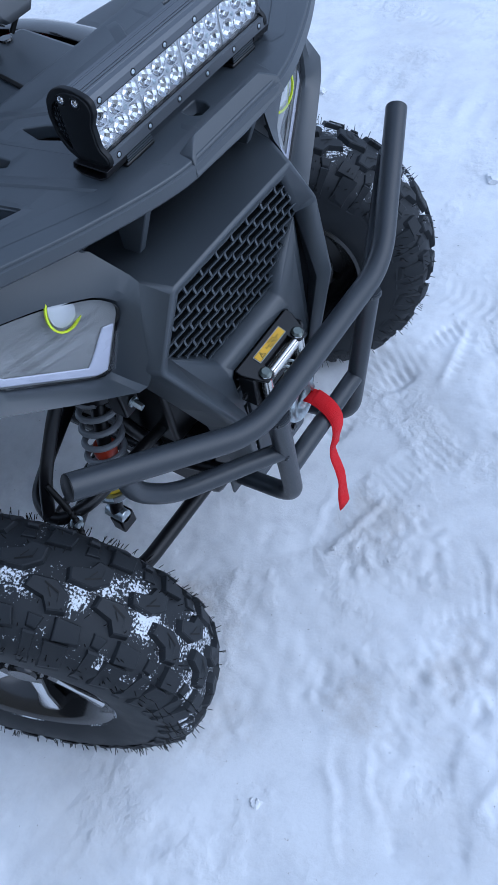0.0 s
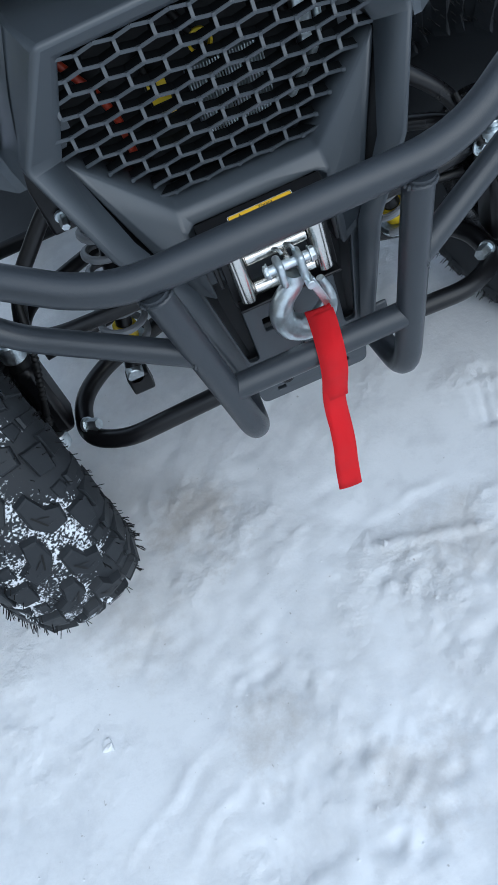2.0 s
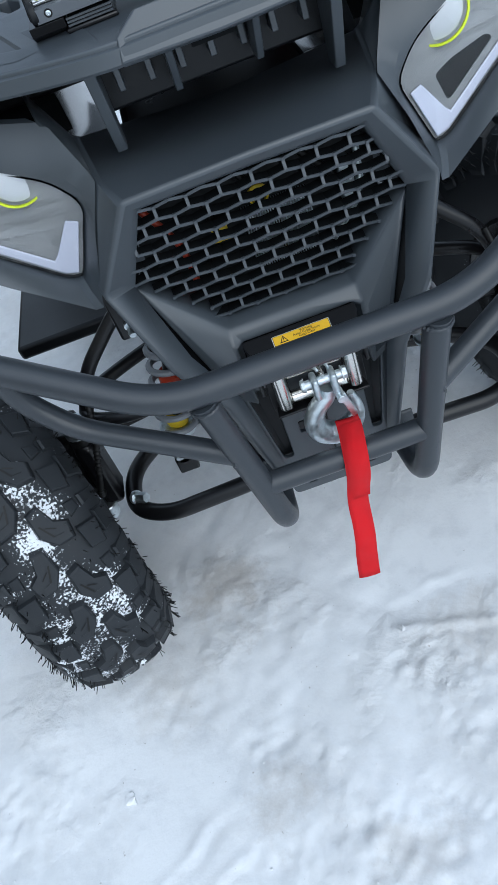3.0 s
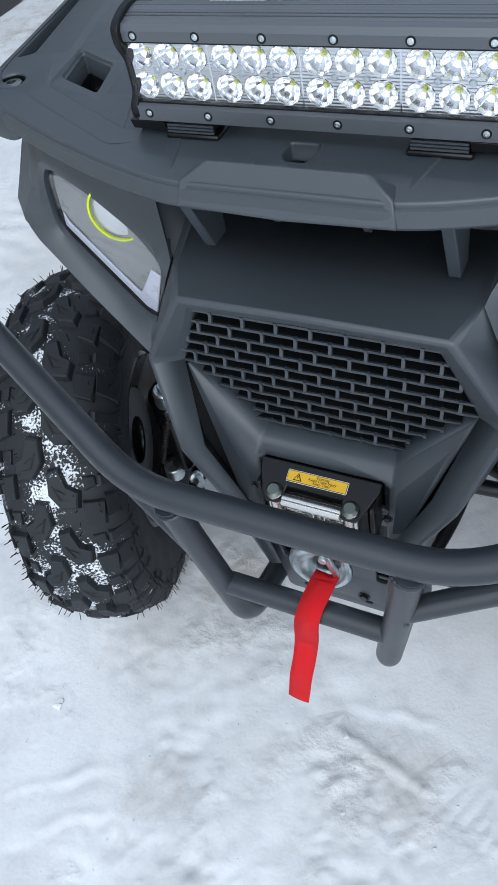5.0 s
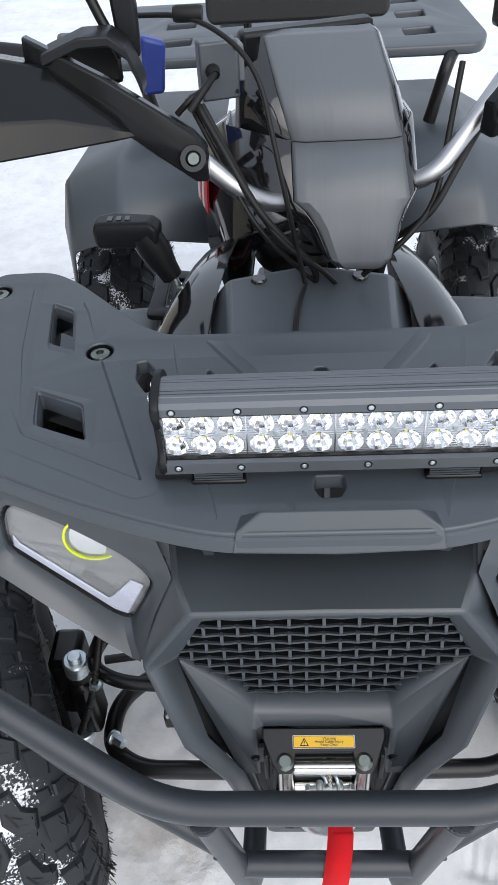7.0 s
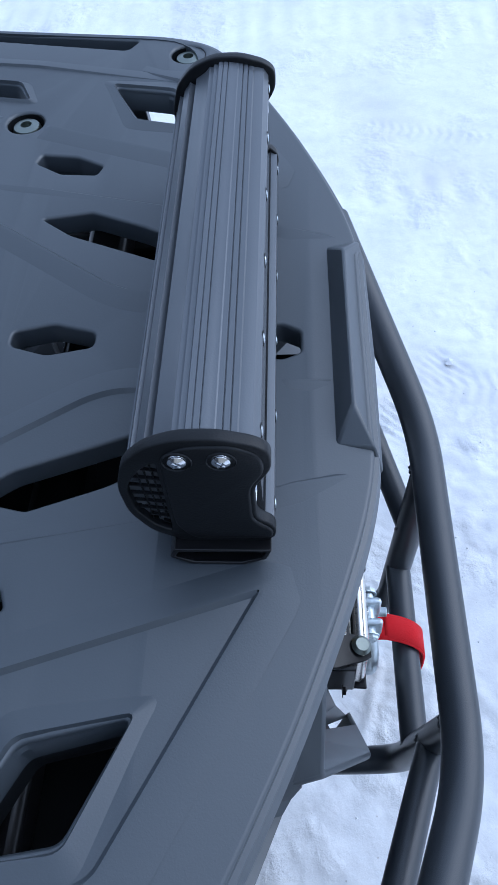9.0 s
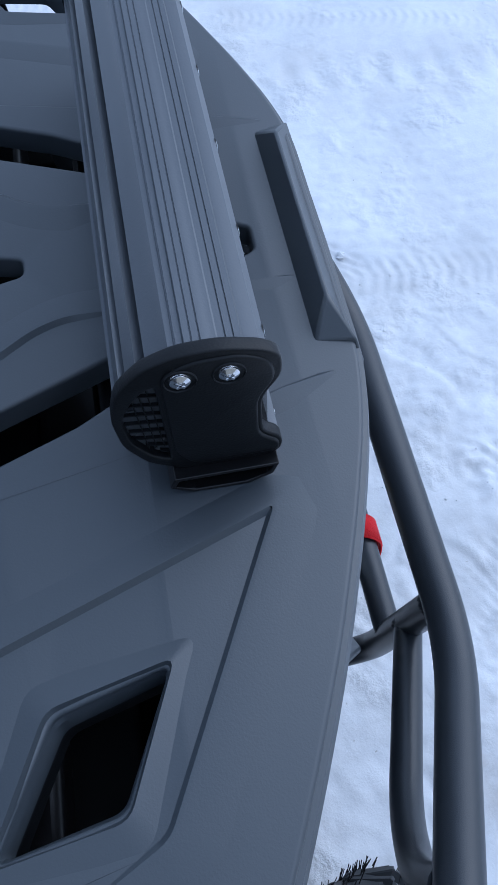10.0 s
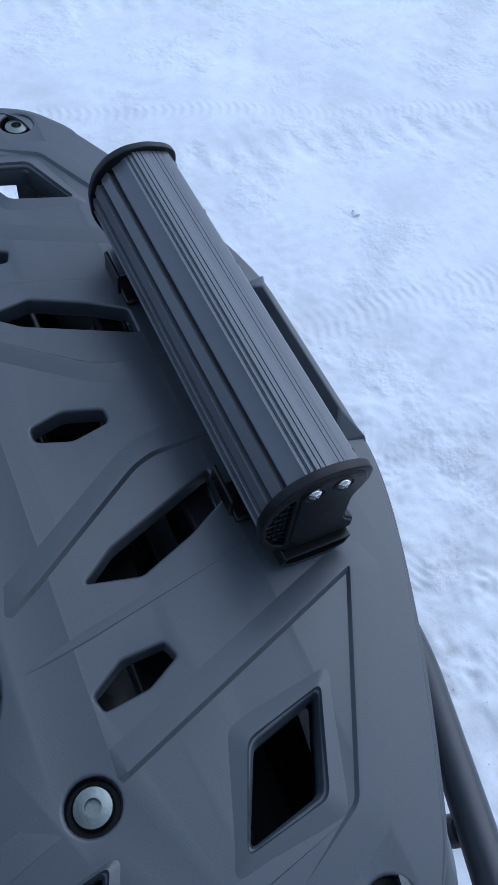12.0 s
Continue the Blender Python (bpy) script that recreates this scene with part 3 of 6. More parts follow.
wing = part("chin_panel", sym(WING, [(0, 1, 2), (0, 2, 3, 4), (1, 5, 6, 7), (1, 7, 2), (7, 8, 3, 2), (0, 9, 10, 1), (1, 10, 11, 5)]), PLASTIC, atv, bevel=0.003)
shell(wing, 0.003)

# dark sheet added behind the chin and arms, so their gap reads as shade
GAP_SHEET = [(0.188, 0.080, 0.755), (0.150, 0.034, 0.660), (0.112, 0.030, 0.570), (0.090, 0.036, 0.43), (0.060, 0.050, 0.43), (0.060, 0.060, 0.60), (0.110, 0.086, 0.70)]
part("dark_gap_sheet", sym(GAP_SHEET, [(0, 1, 2, 5, 6), (2, 3, 4, 5)], False), PLASTIC_DARK, atv)

# skid plate with two recessed pockets and slots
sk = [(-0.112, 0.60), (0.112, 0.60), (0.076, 0.345), (-0.076, 0.345)]
pocket = [(0.060, 0.565), (0.094, 0.565), (0.074, 0.425), (0.060, 0.425)]
slots = [[(-0.040, 0.487), (-0.022, 0.487), (-0.022, 0.465), (-0.040, 0.465)], [(-0.052, 0.365), (-0.040, 0.365), (-0.040, 0.358), (-0.052, 0.358)], [(0.040, 0.365), (0.052, 0.365), (0.052, 0.358), (0.040, 0.358)]]
bm = plate_bm([corner_round(sk, 0.01), corner_round(pocket, 0.006), corner_round(mirror(pocket), 0.006)] + [corner_round(s, 0.003) for s in slots], 0.004, 0.0015)
bm.transform(Matrix.Translation((0, 0.036, 0)) @ Matrix.Rotation(radians(90), 4, "X"))
skid = part("skid_plate", bm, PLASTIC, atv, "matte black slotted front skid plate")
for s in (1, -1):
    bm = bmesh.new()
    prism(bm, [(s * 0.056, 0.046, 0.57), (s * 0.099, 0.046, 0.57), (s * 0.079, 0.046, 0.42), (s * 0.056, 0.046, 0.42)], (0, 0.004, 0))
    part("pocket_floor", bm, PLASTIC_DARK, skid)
part("rib", box_bm(-0.0015, 0.026, 0.40, 0.0015, 0.034, 0.50), PLASTIC_DARK, skid)
for x in (-0.035, 0.04):
    bolt("bolt", (x, 0.032, 0.375), (0, -1, 0), 0.006, 0.005, STEEL_BLACK, skid, washer=0.009)

# honeycomb grille
GR = [(0.132, 0.853), (0.170, 0.762), (0.080, 0.668), (-0.080, 0.668), (-0.170, 0.762), (-0.132, 0.853)]


def inside(x, z, loop):
    c = False
    for (ax, az), (bx, bz) in zip(loop, loop[1:] + loop[:1]):
        if (az > z) != (bz > z) and x < (bx - ax) * (z - az) / (bz - az) + ax:
            c = not c
    return c


def grille_mesh(w, wb, depth, lift, knots):
    px, pz, amp, step = 0.0375, 0.0176, 0.0027, 0.0025
    bm = bmesh.new()

    def y_at(z):
        return 0.050 + (0.853 - z) * 0.10 + lift

    def strip(a, c, da, dc):
        d = Vector((c[0] - a[0], 0, c[1] - a[1]))
        n = Vector((-d.z, 0, d.x)).normalized()
        A, C = Vector((a[0], y_at(a[1]) + da, a[1])), Vector((c[0], y_at(c[1]) + dc, c[1]))
        back = Vector((0, depth, -0.001))
        loft(bm, [[A + n * w, A - n * w, A - n * wb + back, A + n * wb + back], [C + n * w, C - n * w, C - n * wb + back, C + n * wb + back]])

    for r in range(-1, 13):
        z = 0.655 + r * pz
        for k in range(-7, 8):
            x = (k + 0.5 * (r % 2)) * px
            lo, up = (x, z + amp), (x, z + pz - amp)
            if inside(x, z + pz / 2, GR):
                strip(lo, up, -step, step)
            for s in (0.5, -0.5):
                q = (x + s * px, z + pz + amp)
                m = ((up[0] + q[0]) / 2, (up[1] + q[1]) / 2)
                if inside(*m, GR):
                    strip(up, q, step, -step)
            if knots and inside(*up, GR):
                c = Vector((x, y_at(up[1]) + step - 0.0015, up[1]))
                prism(bm, [c + Vector((0.0019 * a, 0, 0.0019 * b2)) for a, b2 in ((-1, -1), (1, -1), (1, 1), (-1, 1))], (0, 0.004, 0))
    return bm


grille = part("grille", grille_mesh(0.0018, 0.0019, 0.003, 0.0, True), PLASTIC, atv, "dark honeycomb grille mesh", smooth=0)
# same moulding further in, coloured black in place of shade
part("grille_depth", grille_mesh(0.0013, 0.0036, 0.013, 0.003, False), SHADE_BLACK, grille, "cell walls coloured black for the shade in their depth", smooth=0)

# what shows dimly behind the grille
core = part("radiator", box_bm(-0.15, 0.118, 0.66, 0.15, 0.16, 0.85), PLASTIC_DARK, atv)
bm = bmesh.new()
for k in range(26):
    x = -0.02 + k * 0.0032
    prism(bm, [(x, 0.094, 0.70), (x + 0.0012, 0.094, 0.70), (x + 0.0016, 0.094, 0.775), (x + 0.0004, 0.094, 0.775)], (0, 0.024, 0))
tagged(part("fin_pack", bm, ZINC, core), kind="stuff")
part("warning_tag", box_bm(-0.064, 0.090, 0.725, -0.040, 0.094, 0.785), PLASTIC_DARK, core)
for k in range(4):
    part("lettering_bar", box_bm(-0.062, 0.0885, 0.730 + k * 0.014, -0.042, 0.090, 0.737 + k * 0.014), YELLOW, core)
bm = bmesh.new()
lathe(bm, [(0.010, 0), (0.013, 0.002), (0.013, 0.006), (0.010, 0.008)], (0.004, 0.100, 0.795), (0, -1, 0), 24, True)
part("horn_ring", bm, YELLOW, core)
for x0, z0, x1, z1, mt in ((-0.14, 0.84, -0.10, 0.70, RED_PAINT), (0.05, 0.84, 0.11, 0.72, CABLE), (-0.02, 0.84, 0.02, 0.68, CABLE), (0.08, 0.70, 0.13, 0.80, ZINC), (-0.09, 0.70, -0.06, 0.80, CABLE)):
    tube("hose", [(x0, 0.102, z0), ((x0 + x1) / 2 + 0.02, 0.098, (z0 + z1) / 2), (x1, 0.112, z1)], 0.0046, mt, core, sides=10)
part("side_bracket", box_bm(0.100, 0.092, 0.745, 0.118, 0.11, 0.80), ZINC, core, bevel=0.003)
inner = part("inner_frame", box_bm(-0.12, 0.17, 0.42, 0.12, 0.6, 0.88), STEEL_BLACK, atv, bevel=0.01)


# headlights in their fender corners
LENS = [(0.213, 0.893), (0.186, 0.860), (0.228, 0.766), (0.247, 0.769), (0.365, 0.849), (0.354, 0.912), (0.339, 0.937), (0.275, 0.921)]
FENDER = [(0.160, 0.078, 0.888), (0.186, 0.070, 0.83), (0.208, 0.058, 0.765), (0.216, 0.072, 0.734), (0.31, 0.106, 0.788), (0.398, 0.139, 0.843), (0.413, 0.148, 0.866), (0.380, 0.150, 0.912), (0.366, 0.152, 0.950), (0.34, 0.150, 0.985), (0.190, 0.120, 0.948)]


def lens_y(x, z):
    return 0.114 + (x - 0.237) * 0.334 - (z - 0.766) * 0.025


def by_angle(loop, centre, n):
    """n points of a loop at even angles about a centre, in the x-z plane."""
    out = []
    for k in range(n):
        a = 2 * math.pi * (k + 0.5) / n
        dx, dz = math.cos(a), math.sin(a)
        best = None
        for p, q in zip(loop, loop[1:] + loop[:1]):
            ex, ez = q[0] - p[0], q[-1] - p[-1]
            det = dx * -ez + dz * ex
            if abs(det) < 1e-9:
                continue
            rx, rz = p[0] - centre[0], p[-1] - centre[1]
            t = (rx * -ez + rz * ex) / det
            u = (dx * rz - dz * rx) / det
            if t > 0 and -1e-6 <= u <= 1 + 1e-6 and (best is None or t > best[0]):
                best = (t, tuple(p[i] + (q[i] - p[i]) * u for i in range(len(p))))
        out.append(best[1])
    return out


def fender(s):
    c, n = (0.275, 0.845), 64
    outer = by_angle(FENDER, c, n)
    lens = corner_round(LENS, 0.016, 5)
    ring = by_angle(lens, c, n)
    rim = [(x + (x - c[0]) * 0.05, lens_y(x, z) - 0.004, z + (z - c[1]) * 0.07) for x, z in ring]
    seat = [(x, lens_y(x, z) + 0.009, z) for x, z in ring]
    rear1 = [(x + 0.01, y + (0.035 if z < 0.90 else 0.012), z + 0.004) for x, y, z in outer]
    flip = (lambda r: [(s * x, y, z) for x, y, z in r])
    bm = bmesh.new()
    mid = [tuple(o[i] * 0.35 + r[i] * 0.65 for i in range(3)) for o, r in zip(outer, rim)]
    mid = [(x, y - 0.004, z) for x, y, z in mid]
    loft(bm, [flip(r) for r in (rear1, outer, mid, rim, seat)], True, False)
    ob = part("front_fender", bm, PLASTIC, atv, smooth=28)
    reflection_loop = corner_round([(0.236, 0.842), (0.250, 0.806), (0.256, 0.806), (0.318, 0.848), (0.308, 0.856), (0.258, 0.850)], 0.006, 3)
    bm = plate_bm([ring, reflection_loop] if s > 0 else [ring], 0.0006, 0.0001, 0)
    for v in bm.verts:
        x, z = v.co.x, v.co.y
        v.co = Vector((s * x, lens_y(x, z) + 0.008, z))
    lamp = part("headlight", bm, LAMP_GREY, atv, "clear headlight with a yellow ring and a white light guide")
    # dark reflection in the right lamp, built as a black-backed pocket
    if s > 0:
        bm = bmesh.new()
        loft(bm, [[(s * x, lens_y(x, z) + d, z) for x, z in reflection_loop] for d in (0.008, 0.060)], True, False)
        part("reflection_wall", bm, LAMP_GREY, lamp)
        bm = bmesh.new()
        prism(bm, [(s * x, lens_y(x, z) + 0.058, z) for x, z in reflection_loop], (0, 0.003, 0))
        part("dark_reflection", bm, PLASTIC_DARK, lamp)
    bm = bmesh.new()
    loft(bm, [[(s * x, lens_y(x, z) + 0.009, z) for x, z in ring], [(s * x, lens_y(x, z) + 0.001, z) for x, z in ring]], True, False)
    part("bezel", bm, GLOSS, lamp)
    bm = bmesh.new()
    ring2 = [(c[0] + (x - c[0]) * 0.8, lens_y(x, z) + 0.075, c[1] + (z - c[1]) * 0.8) for x, z in ring]
    loft(bm, [[(s * x, lens_y(x, z) + 0.0095, z) for x, z in ring], [(s * x, y, z) for x, y, z in ring2]], True, True)
    part("lamp_housing", bm, OPENING_BLACK, lamp, "black rear housing")
    # added sheet that hides the lamp from the opening above it
    part("added_cover", box_bm(min(s * 0.20, s * 0.33), 0.165, 0.934, max(s * 0.20, s * 0.33), 0.245, 0.941), OPENING_BLACK, lamp, bevel=0.003)
    lens_ob = part("lens", bmesh_fill([(s * x, lens_y(x, z) - 0.001 - 0.004 * (1 - ((x - c[0]) / 0.09) ** 2), z) for x, z in ring]), GLASS, lamp)
    lens_ob.visible_shadow = False
    if lens_ob.data.polygons[0].normal.y > 0:
        lens_ob.data.flip_normals()
    # white guide along the lower and inner edge
    bm = bmesh.new()
    guide = [(0.201, 0.838), (0.230, 0.771), (0.247, 0.773), (0.361, 0.851), (0.356, 0.872), (0.350, 0.858), (0.252, 0.793), (0.245, 0.800), (0.216, 0.842)]
    prism(bm, [(s * x, lens_y(x, z) + 0.004, z) for x, z in guide], (0, 0.0035, 0))
    part("light_guide", bm, DRL, lamp, "frosted white light guide", bevel=0.002)
    pc = Vector((s * 0.248, lens_y(0.252, 0.905) + 0.0065, 0.905))
    ax = Vector((-s * 0.10, -1, 0.08))
    bm = bmesh.new()
    lathe(bm, [(0.0315, 0), (0.0340, 0.0008), (0.0340, 0.0030), (0.0315, 0.0034)], pc, ax, 40, True)
    part("ring", bm, YELLOW_RING, lamp, "bright yellow ring")
    bm = bmesh.new()
    lathe(bm, [(0.0275, 0.0002), (0.0255, 0.0012), (0.018, 0.0034), (0.009, 0.0048), (0, 0.0052)], pc, ax, 32)
    part("projector", bm, DOME, lamp, "round projector lens")
    # outer flare that carries on behind the lamp, over the wheel
    rows = []
    for dy, grow in ((0.0, 0.0), (0.004, 0.006), (0.07, 0.012), (0.15, 0.004)):
        rows.append([(s * (x + grow * (1.0 if x > 0.42 else 0.3)), y + dy, z) for x, y, z in ((0.372, 0.205, 0.975), (0.415, 0.212, 0.958), (0.483, 0.217, 0.836), (0.487, 0.217, 0.800), (0.466, 0.212, 0.778), (0.400, 0.195, 0.790))])
    bm = bmesh.new()
    loft(bm, rows)
    part("fender_flare", bm, PLASTIC, atv, "outer flare over the wheel", smooth=25, bevel=0.004)
    return ob


def bmesh_fill(loop):
    bm = bmesh.new()
    vs = [bm.verts.new(p) for p in loop]
    c = bm.verts.new(sum((Vector(p) for p in loop), Vector()) / len(loop))
    for a, b2 in zip(vs, vs[1:] + vs[:1]):
        bm.faces.new((a, b2, c))
    return bm


for side in (-1, 1):
    fender(side)


# front rack
def rack_z(y):
    return 1.0240 + 0.046 * y


HALF = [(0.0, 0.014), (0.094, 0.014), (0.133, 0.022), (0.180, 0.037), (0.243, 0.061), (0.300, 0.087), (0.350, 0.112), (0.380, 0.138), (0.394, 0.177), (0.406, 0.341), (0.419, 0.425), (0.406, 0.456), (0.338, 0.458),
        (0.300, 0.432), (0.206, 0.332), (0.172, 0.311), (0.0, 0.300)]
outline = corner_round(HALF[1:-1] + mirror(HALF[1:-1])[::-1], 0.022, 4)
H_SLOT = [(0.368, 0.212), (0.386, 0.202), (0.400, 0.363), (0.387, 0.350)]
H_REAR = [(0.319, 0.377), (0.293, 0.360), (0.281, 0.288), (0.308, 0.302)]
H_FRONT = [(0.241, 0.138), (0.295, 0.163), (0.304, 0.214), (0.254, 0.189)]
H_HEX = [(0.192, 0.264), (0.203, 0.261), (0.200, 0.232), (0.188, 0.210), (0.177, 0.214), (0.178, 0.242)]
H_TRI = [(0.122, 0.246), (0.104, 0.222), (0.070, 0.138), (0.096, 0.138), (0.113, 0.168), (0.130, 0.210)]
H_MID = [(-0.006, 0.244), (0.006, 0.244), (0.0135, 0.219), (0.006, 0.190), (-0.006, 0.190), (-0.0135, 0.219)]
H_NOSE = [(-0.013, 0.082), (0.013, 0.082), (0.015, 0.068), (0.009, 0.056), (-0.009, 0.056), (-0.015, 0.068)]
holes = []
for h, r in ((H_SLOT, 0.005), (H_REAR, 0.005), (H_FRONT, 0.005), (H_HEX, 0.0025), (H_TRI, 0.003)):
    holes += [corner_round(h, r), corner_round(mirror(h), r)]
holes += [corner_round(H_MID, 0.004), corner_round(H_NOSE, 0.003)]
for s in (1, -1):
    for bx, by in ((0.3605, 0.155), (0.2485, 0.284), (0.397, 0.413)):
        holes.append([(s * bx + 0.0155 * math.cos(a), by + 0.0155 * math.sin(a)) for a in (2 * math.pi * k / 24 for k in range(24))])
bm = plate_bm([outline] + holes, 0.009, 0.0026, 3)
for v in bm.verts:
    v.co.z += rack_z(v.co.y) - 0.009
rack = part("front_rack", bm, PLASTIC, atv, "matte black moulded front rack with angular openings", smooth=40)
rack.location.x = 0.004
SIDE = corner_round([(0.330, 0.1015), (0.350, 0.112), (0.380, 0.138), (0.394, 0.177), (0.406, 0.341), (0.419, 0.425), (0.410, 0.448)], 0.02, 5)[:-1]
for s in (1, -1):
    rings = []
    for i, (x, y) in enumerate(SIDE):
        a, c = SIDE[max(i - 1, 0)], SIDE[min(i + 1, len(SIDE) - 1)]
        d = Vector((c[0] - a[0], c[1] - a[1], 0)).normalized()
        n = Vector((d.y, -d.x, 0))
        w = 0.004 + 0.016 * min(1.0, max(0.0, (x - 0.335) / 0.045)) * (1 - 0.75 * min(1.0, max(0.0, (y - 0.20) / 0.23)))
        p = Vector((x, y, rack_z(y)))
        ring = [p + n * o + Vector((0, 0, z)) for o, z in ((-0.006, -0.0010), (0.0005, -0.0012), (w * 0.25, -0.0035), (w, -0.0170), (w, -0.0330), (w - 0.004, -0.0335), (w - 0.004, -0.019), (-0.006, -0.008))]
        rings.append([(s * q.x, q.y, q.z) for q in ring])
    bm = bmesh.new()
    loft(bm, rings)
    part("rack_skirt", bm, PLASTIC, rack, smooth=30)
    # walls in darker plastic than the rack: the opening's inner shade is in the colour
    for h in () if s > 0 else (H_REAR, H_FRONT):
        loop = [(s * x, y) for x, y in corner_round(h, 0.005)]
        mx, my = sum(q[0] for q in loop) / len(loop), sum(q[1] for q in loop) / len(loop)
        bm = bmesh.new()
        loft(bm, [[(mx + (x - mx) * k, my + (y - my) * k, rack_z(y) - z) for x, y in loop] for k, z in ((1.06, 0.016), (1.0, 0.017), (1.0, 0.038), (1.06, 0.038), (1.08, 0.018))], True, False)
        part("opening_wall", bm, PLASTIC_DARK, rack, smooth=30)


def band(path, width, height, name, sink=0.0005):
    """A raised rib with a sloped side lying on the rack."""
    bm = bmesh.new()
    rings = []
    n = len(path)
    for i, (x, y) in enumerate(path):
        a, c = Vector((*path[max(i - 1, 0)], 0)), Vector((*path[min(i + 1, n - 1)], 0))
        d = (c - a).normalized()
        nn = Vector((-d.y, d.x, 0))
        p = Vector((x, y, rack_z(y)))
        k = 0.0 if i in (0, n - 1) else 1.0
        rings.append([p - nn * width - Vector((0, 0, sink)), p - nn * width * 0.15 + Vector((0, 0, height * k)), p + nn * width * 0.6 + Vector((0, 0, height * k)), p + nn * width * 6 - Vector((0, 0, sink))])
    loft(bm, rings)
    return part(name, bm, PLASTIC, rack, smooth=20)


def inset_loop(loop, grow):
    cx, cy = sum(p[0] for p in loop) / len(loop), sum(p[1] for p in loop) / len(loop)
    out = []
    for x, y in loop:
        d = math.hypot(x - cx, y - cy)
        out.append((cx + (x - cx) * (d + grow) / d, cy + (y - cy) * (d + grow) / d))
    return out


for s in (1, -1):
    f = (lambda pts: [(s * x, y) for x, y in pts])
    r3 = (lambda pts, r: [(p.x, p.y) for p in rounded([(*q, 0) for q in pts], r, 4)])
    flip = (lambda pts: f(pts)[::-1] if s > 0 else f(pts))
    band(flip(r3([(0.2415, 0.266), (0.238, 0.256), (0.174, 0.077), (0.308, 0.146), (0.332, 0.195)], 0.006)), 0.0035, 0.0026, "rib")
    band(flip([(0.283, 0.385), (0.272, 0.360), (0.256, 0.304)]), 0.0035, 0.0022, "rib")
    band(flip(r3([(0.126, 0.297), (0.112, 0.275), (0.049, 0.187), (0.0425, 0.170), (0.041, 0.12)], 0.012)), 0.0035, 0.0026, "rib")
    band(flip([(0.165, 0.298), (0.158, 0.255), (0.132, 0.13)]), 0.0016, 0.0010, "rib")
    band(f([(0.103, 0.030), (0.110, 0.060), (0.124, 0.105)]), 0.0024, 0.0016, "rib")
    band(f(r3([(0.343, 0.445), (0.352, 0.420), (0.338, 0.290), (0.311, 0.155)], 0.008)), 0.0022, 0.0020, "rib")
    # sloped collars round the large openings
    for h in (H_FRONT, H_REAR):
        a, c = corner_round(f(inset_loop(h, 0.021 if h is H_FRONT else 0.013)), 0.008), corner_round(f(inset_loop(h, 0.004)), 0.006)
        bm = bmesh.new()
        e = corner_round(f(inset_loop(h, -0.0015)), 0.005)
        loft(bm, [[(x, y, rack_z(y) - 0.0006) for x, y in a], [(x, y, rack_z(y) + 0.0024) for x, y in c], [(x, y, rack_z(y) - 0.006) for x, y in e], [(x, y, rack_z(y) - (0.020 if h is H_FRONT else 0.012)) for x, y in e]], True, False)
        part("opening_collar", bm, PLASTIC, rack, smooth=30)
    for bx, by in ((0.3605, 0.155), (0.2485, 0.284), (0.397, 0.413)):
        z = rack_z(by)
        # recess cup coloured darker than the rack, for the shade round the bolt
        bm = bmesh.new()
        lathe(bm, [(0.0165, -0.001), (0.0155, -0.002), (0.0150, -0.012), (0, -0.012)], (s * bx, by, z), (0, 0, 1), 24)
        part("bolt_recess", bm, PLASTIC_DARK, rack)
        bm = bmesh.new()
        lathe(bm, [(0.0118, -0.011), (0.0121, -0.0055), (0.0108, -0.0030), (0.0056, -0.0016), (0.0048, -0.0016), (0.0043, -0.0065), (0, -0.0065)], (s * bx, by, z), (0, 0, 1), 24)
        part("rack_bolt", bm, BOLT, rack, "zinc button-head socket bolt")

band([(-0.034, 0.036), (-0.034, 0.050), (-0.033, 0.068)], 0.0018, 0.0012, "rib")

# the rack's turned-down front rim
edge_half = HALF[:11]
edge = [(p.x, p.y) for p in rounded([(*q, 0) for q in mirror(edge_half)[:0:-1] + edge_half], 0.03, 4)]
bm = bmesh.new()
rings = []
for i, (x, y) in enumerate(edge):
    a, c = Vector((*edge[max(i - 1, 0)], 0)), Vector((*edge[min(i + 1, len(edge) - 1)], 0))
    d = (c - a).normalized()
    o = Vector((d.y, -d.x, 0))
    p = Vector((x, y, rack_z(y)))
    side = min(1.0, max(0.0, (abs(x) - 0.36) / 0.03))
    drop = 0.019 - 0.002 * side
    lap = 0.030 - 0.022 * side
    rings.append([p - o * lap + Vector((0, 0, 0.0008)), p - o * 0.006 + Vector((0, 0, -0.0015)), p + o * 0.003 + Vector((0, 0, -0.006)), p + o * 0.005 + Vector((0, 0, -drop)), p + o * 0.003 + Vector((0, 0, -drop - 0.003)),
                  p + o * 0.002 + Vector((0, 0, -drop)), p - o * 0.004 + Vector((0, 0, -0.016)), p - o * lap + Vector((0, 0, -0.016))])
loft(bm, rings)
part("front_rim", bm, PLASTIC, rack, smooth=32)
LIP = [(0.095, 0.008, 1.006), (0.091, 0.013, 1.027), (0.067, 0.026, 1.041), (0.088, 0.037, 1.0245), (0.088, 0.040, 1.012), (0, 0.006, 1.004), (0, 0.026, 1.041), (0, 0.037, 1.0245), (0, 0.040, 1.012), (0.094, 0.016, 1.000), (0, 0.014, 0.999)]
lip = part("front_lip", sym(LIP, [(5, 0, 1, 2, 6), (6, 2, 3, 7), (7, 3, 4, 8), (0, 9, 4, 3, 1), (1, 3, 2), (5, 10, 9, 0), (10, 8, 4, 9)]), PLASTIC, rack, bevel=0.002)
lip.location.x = 0.005
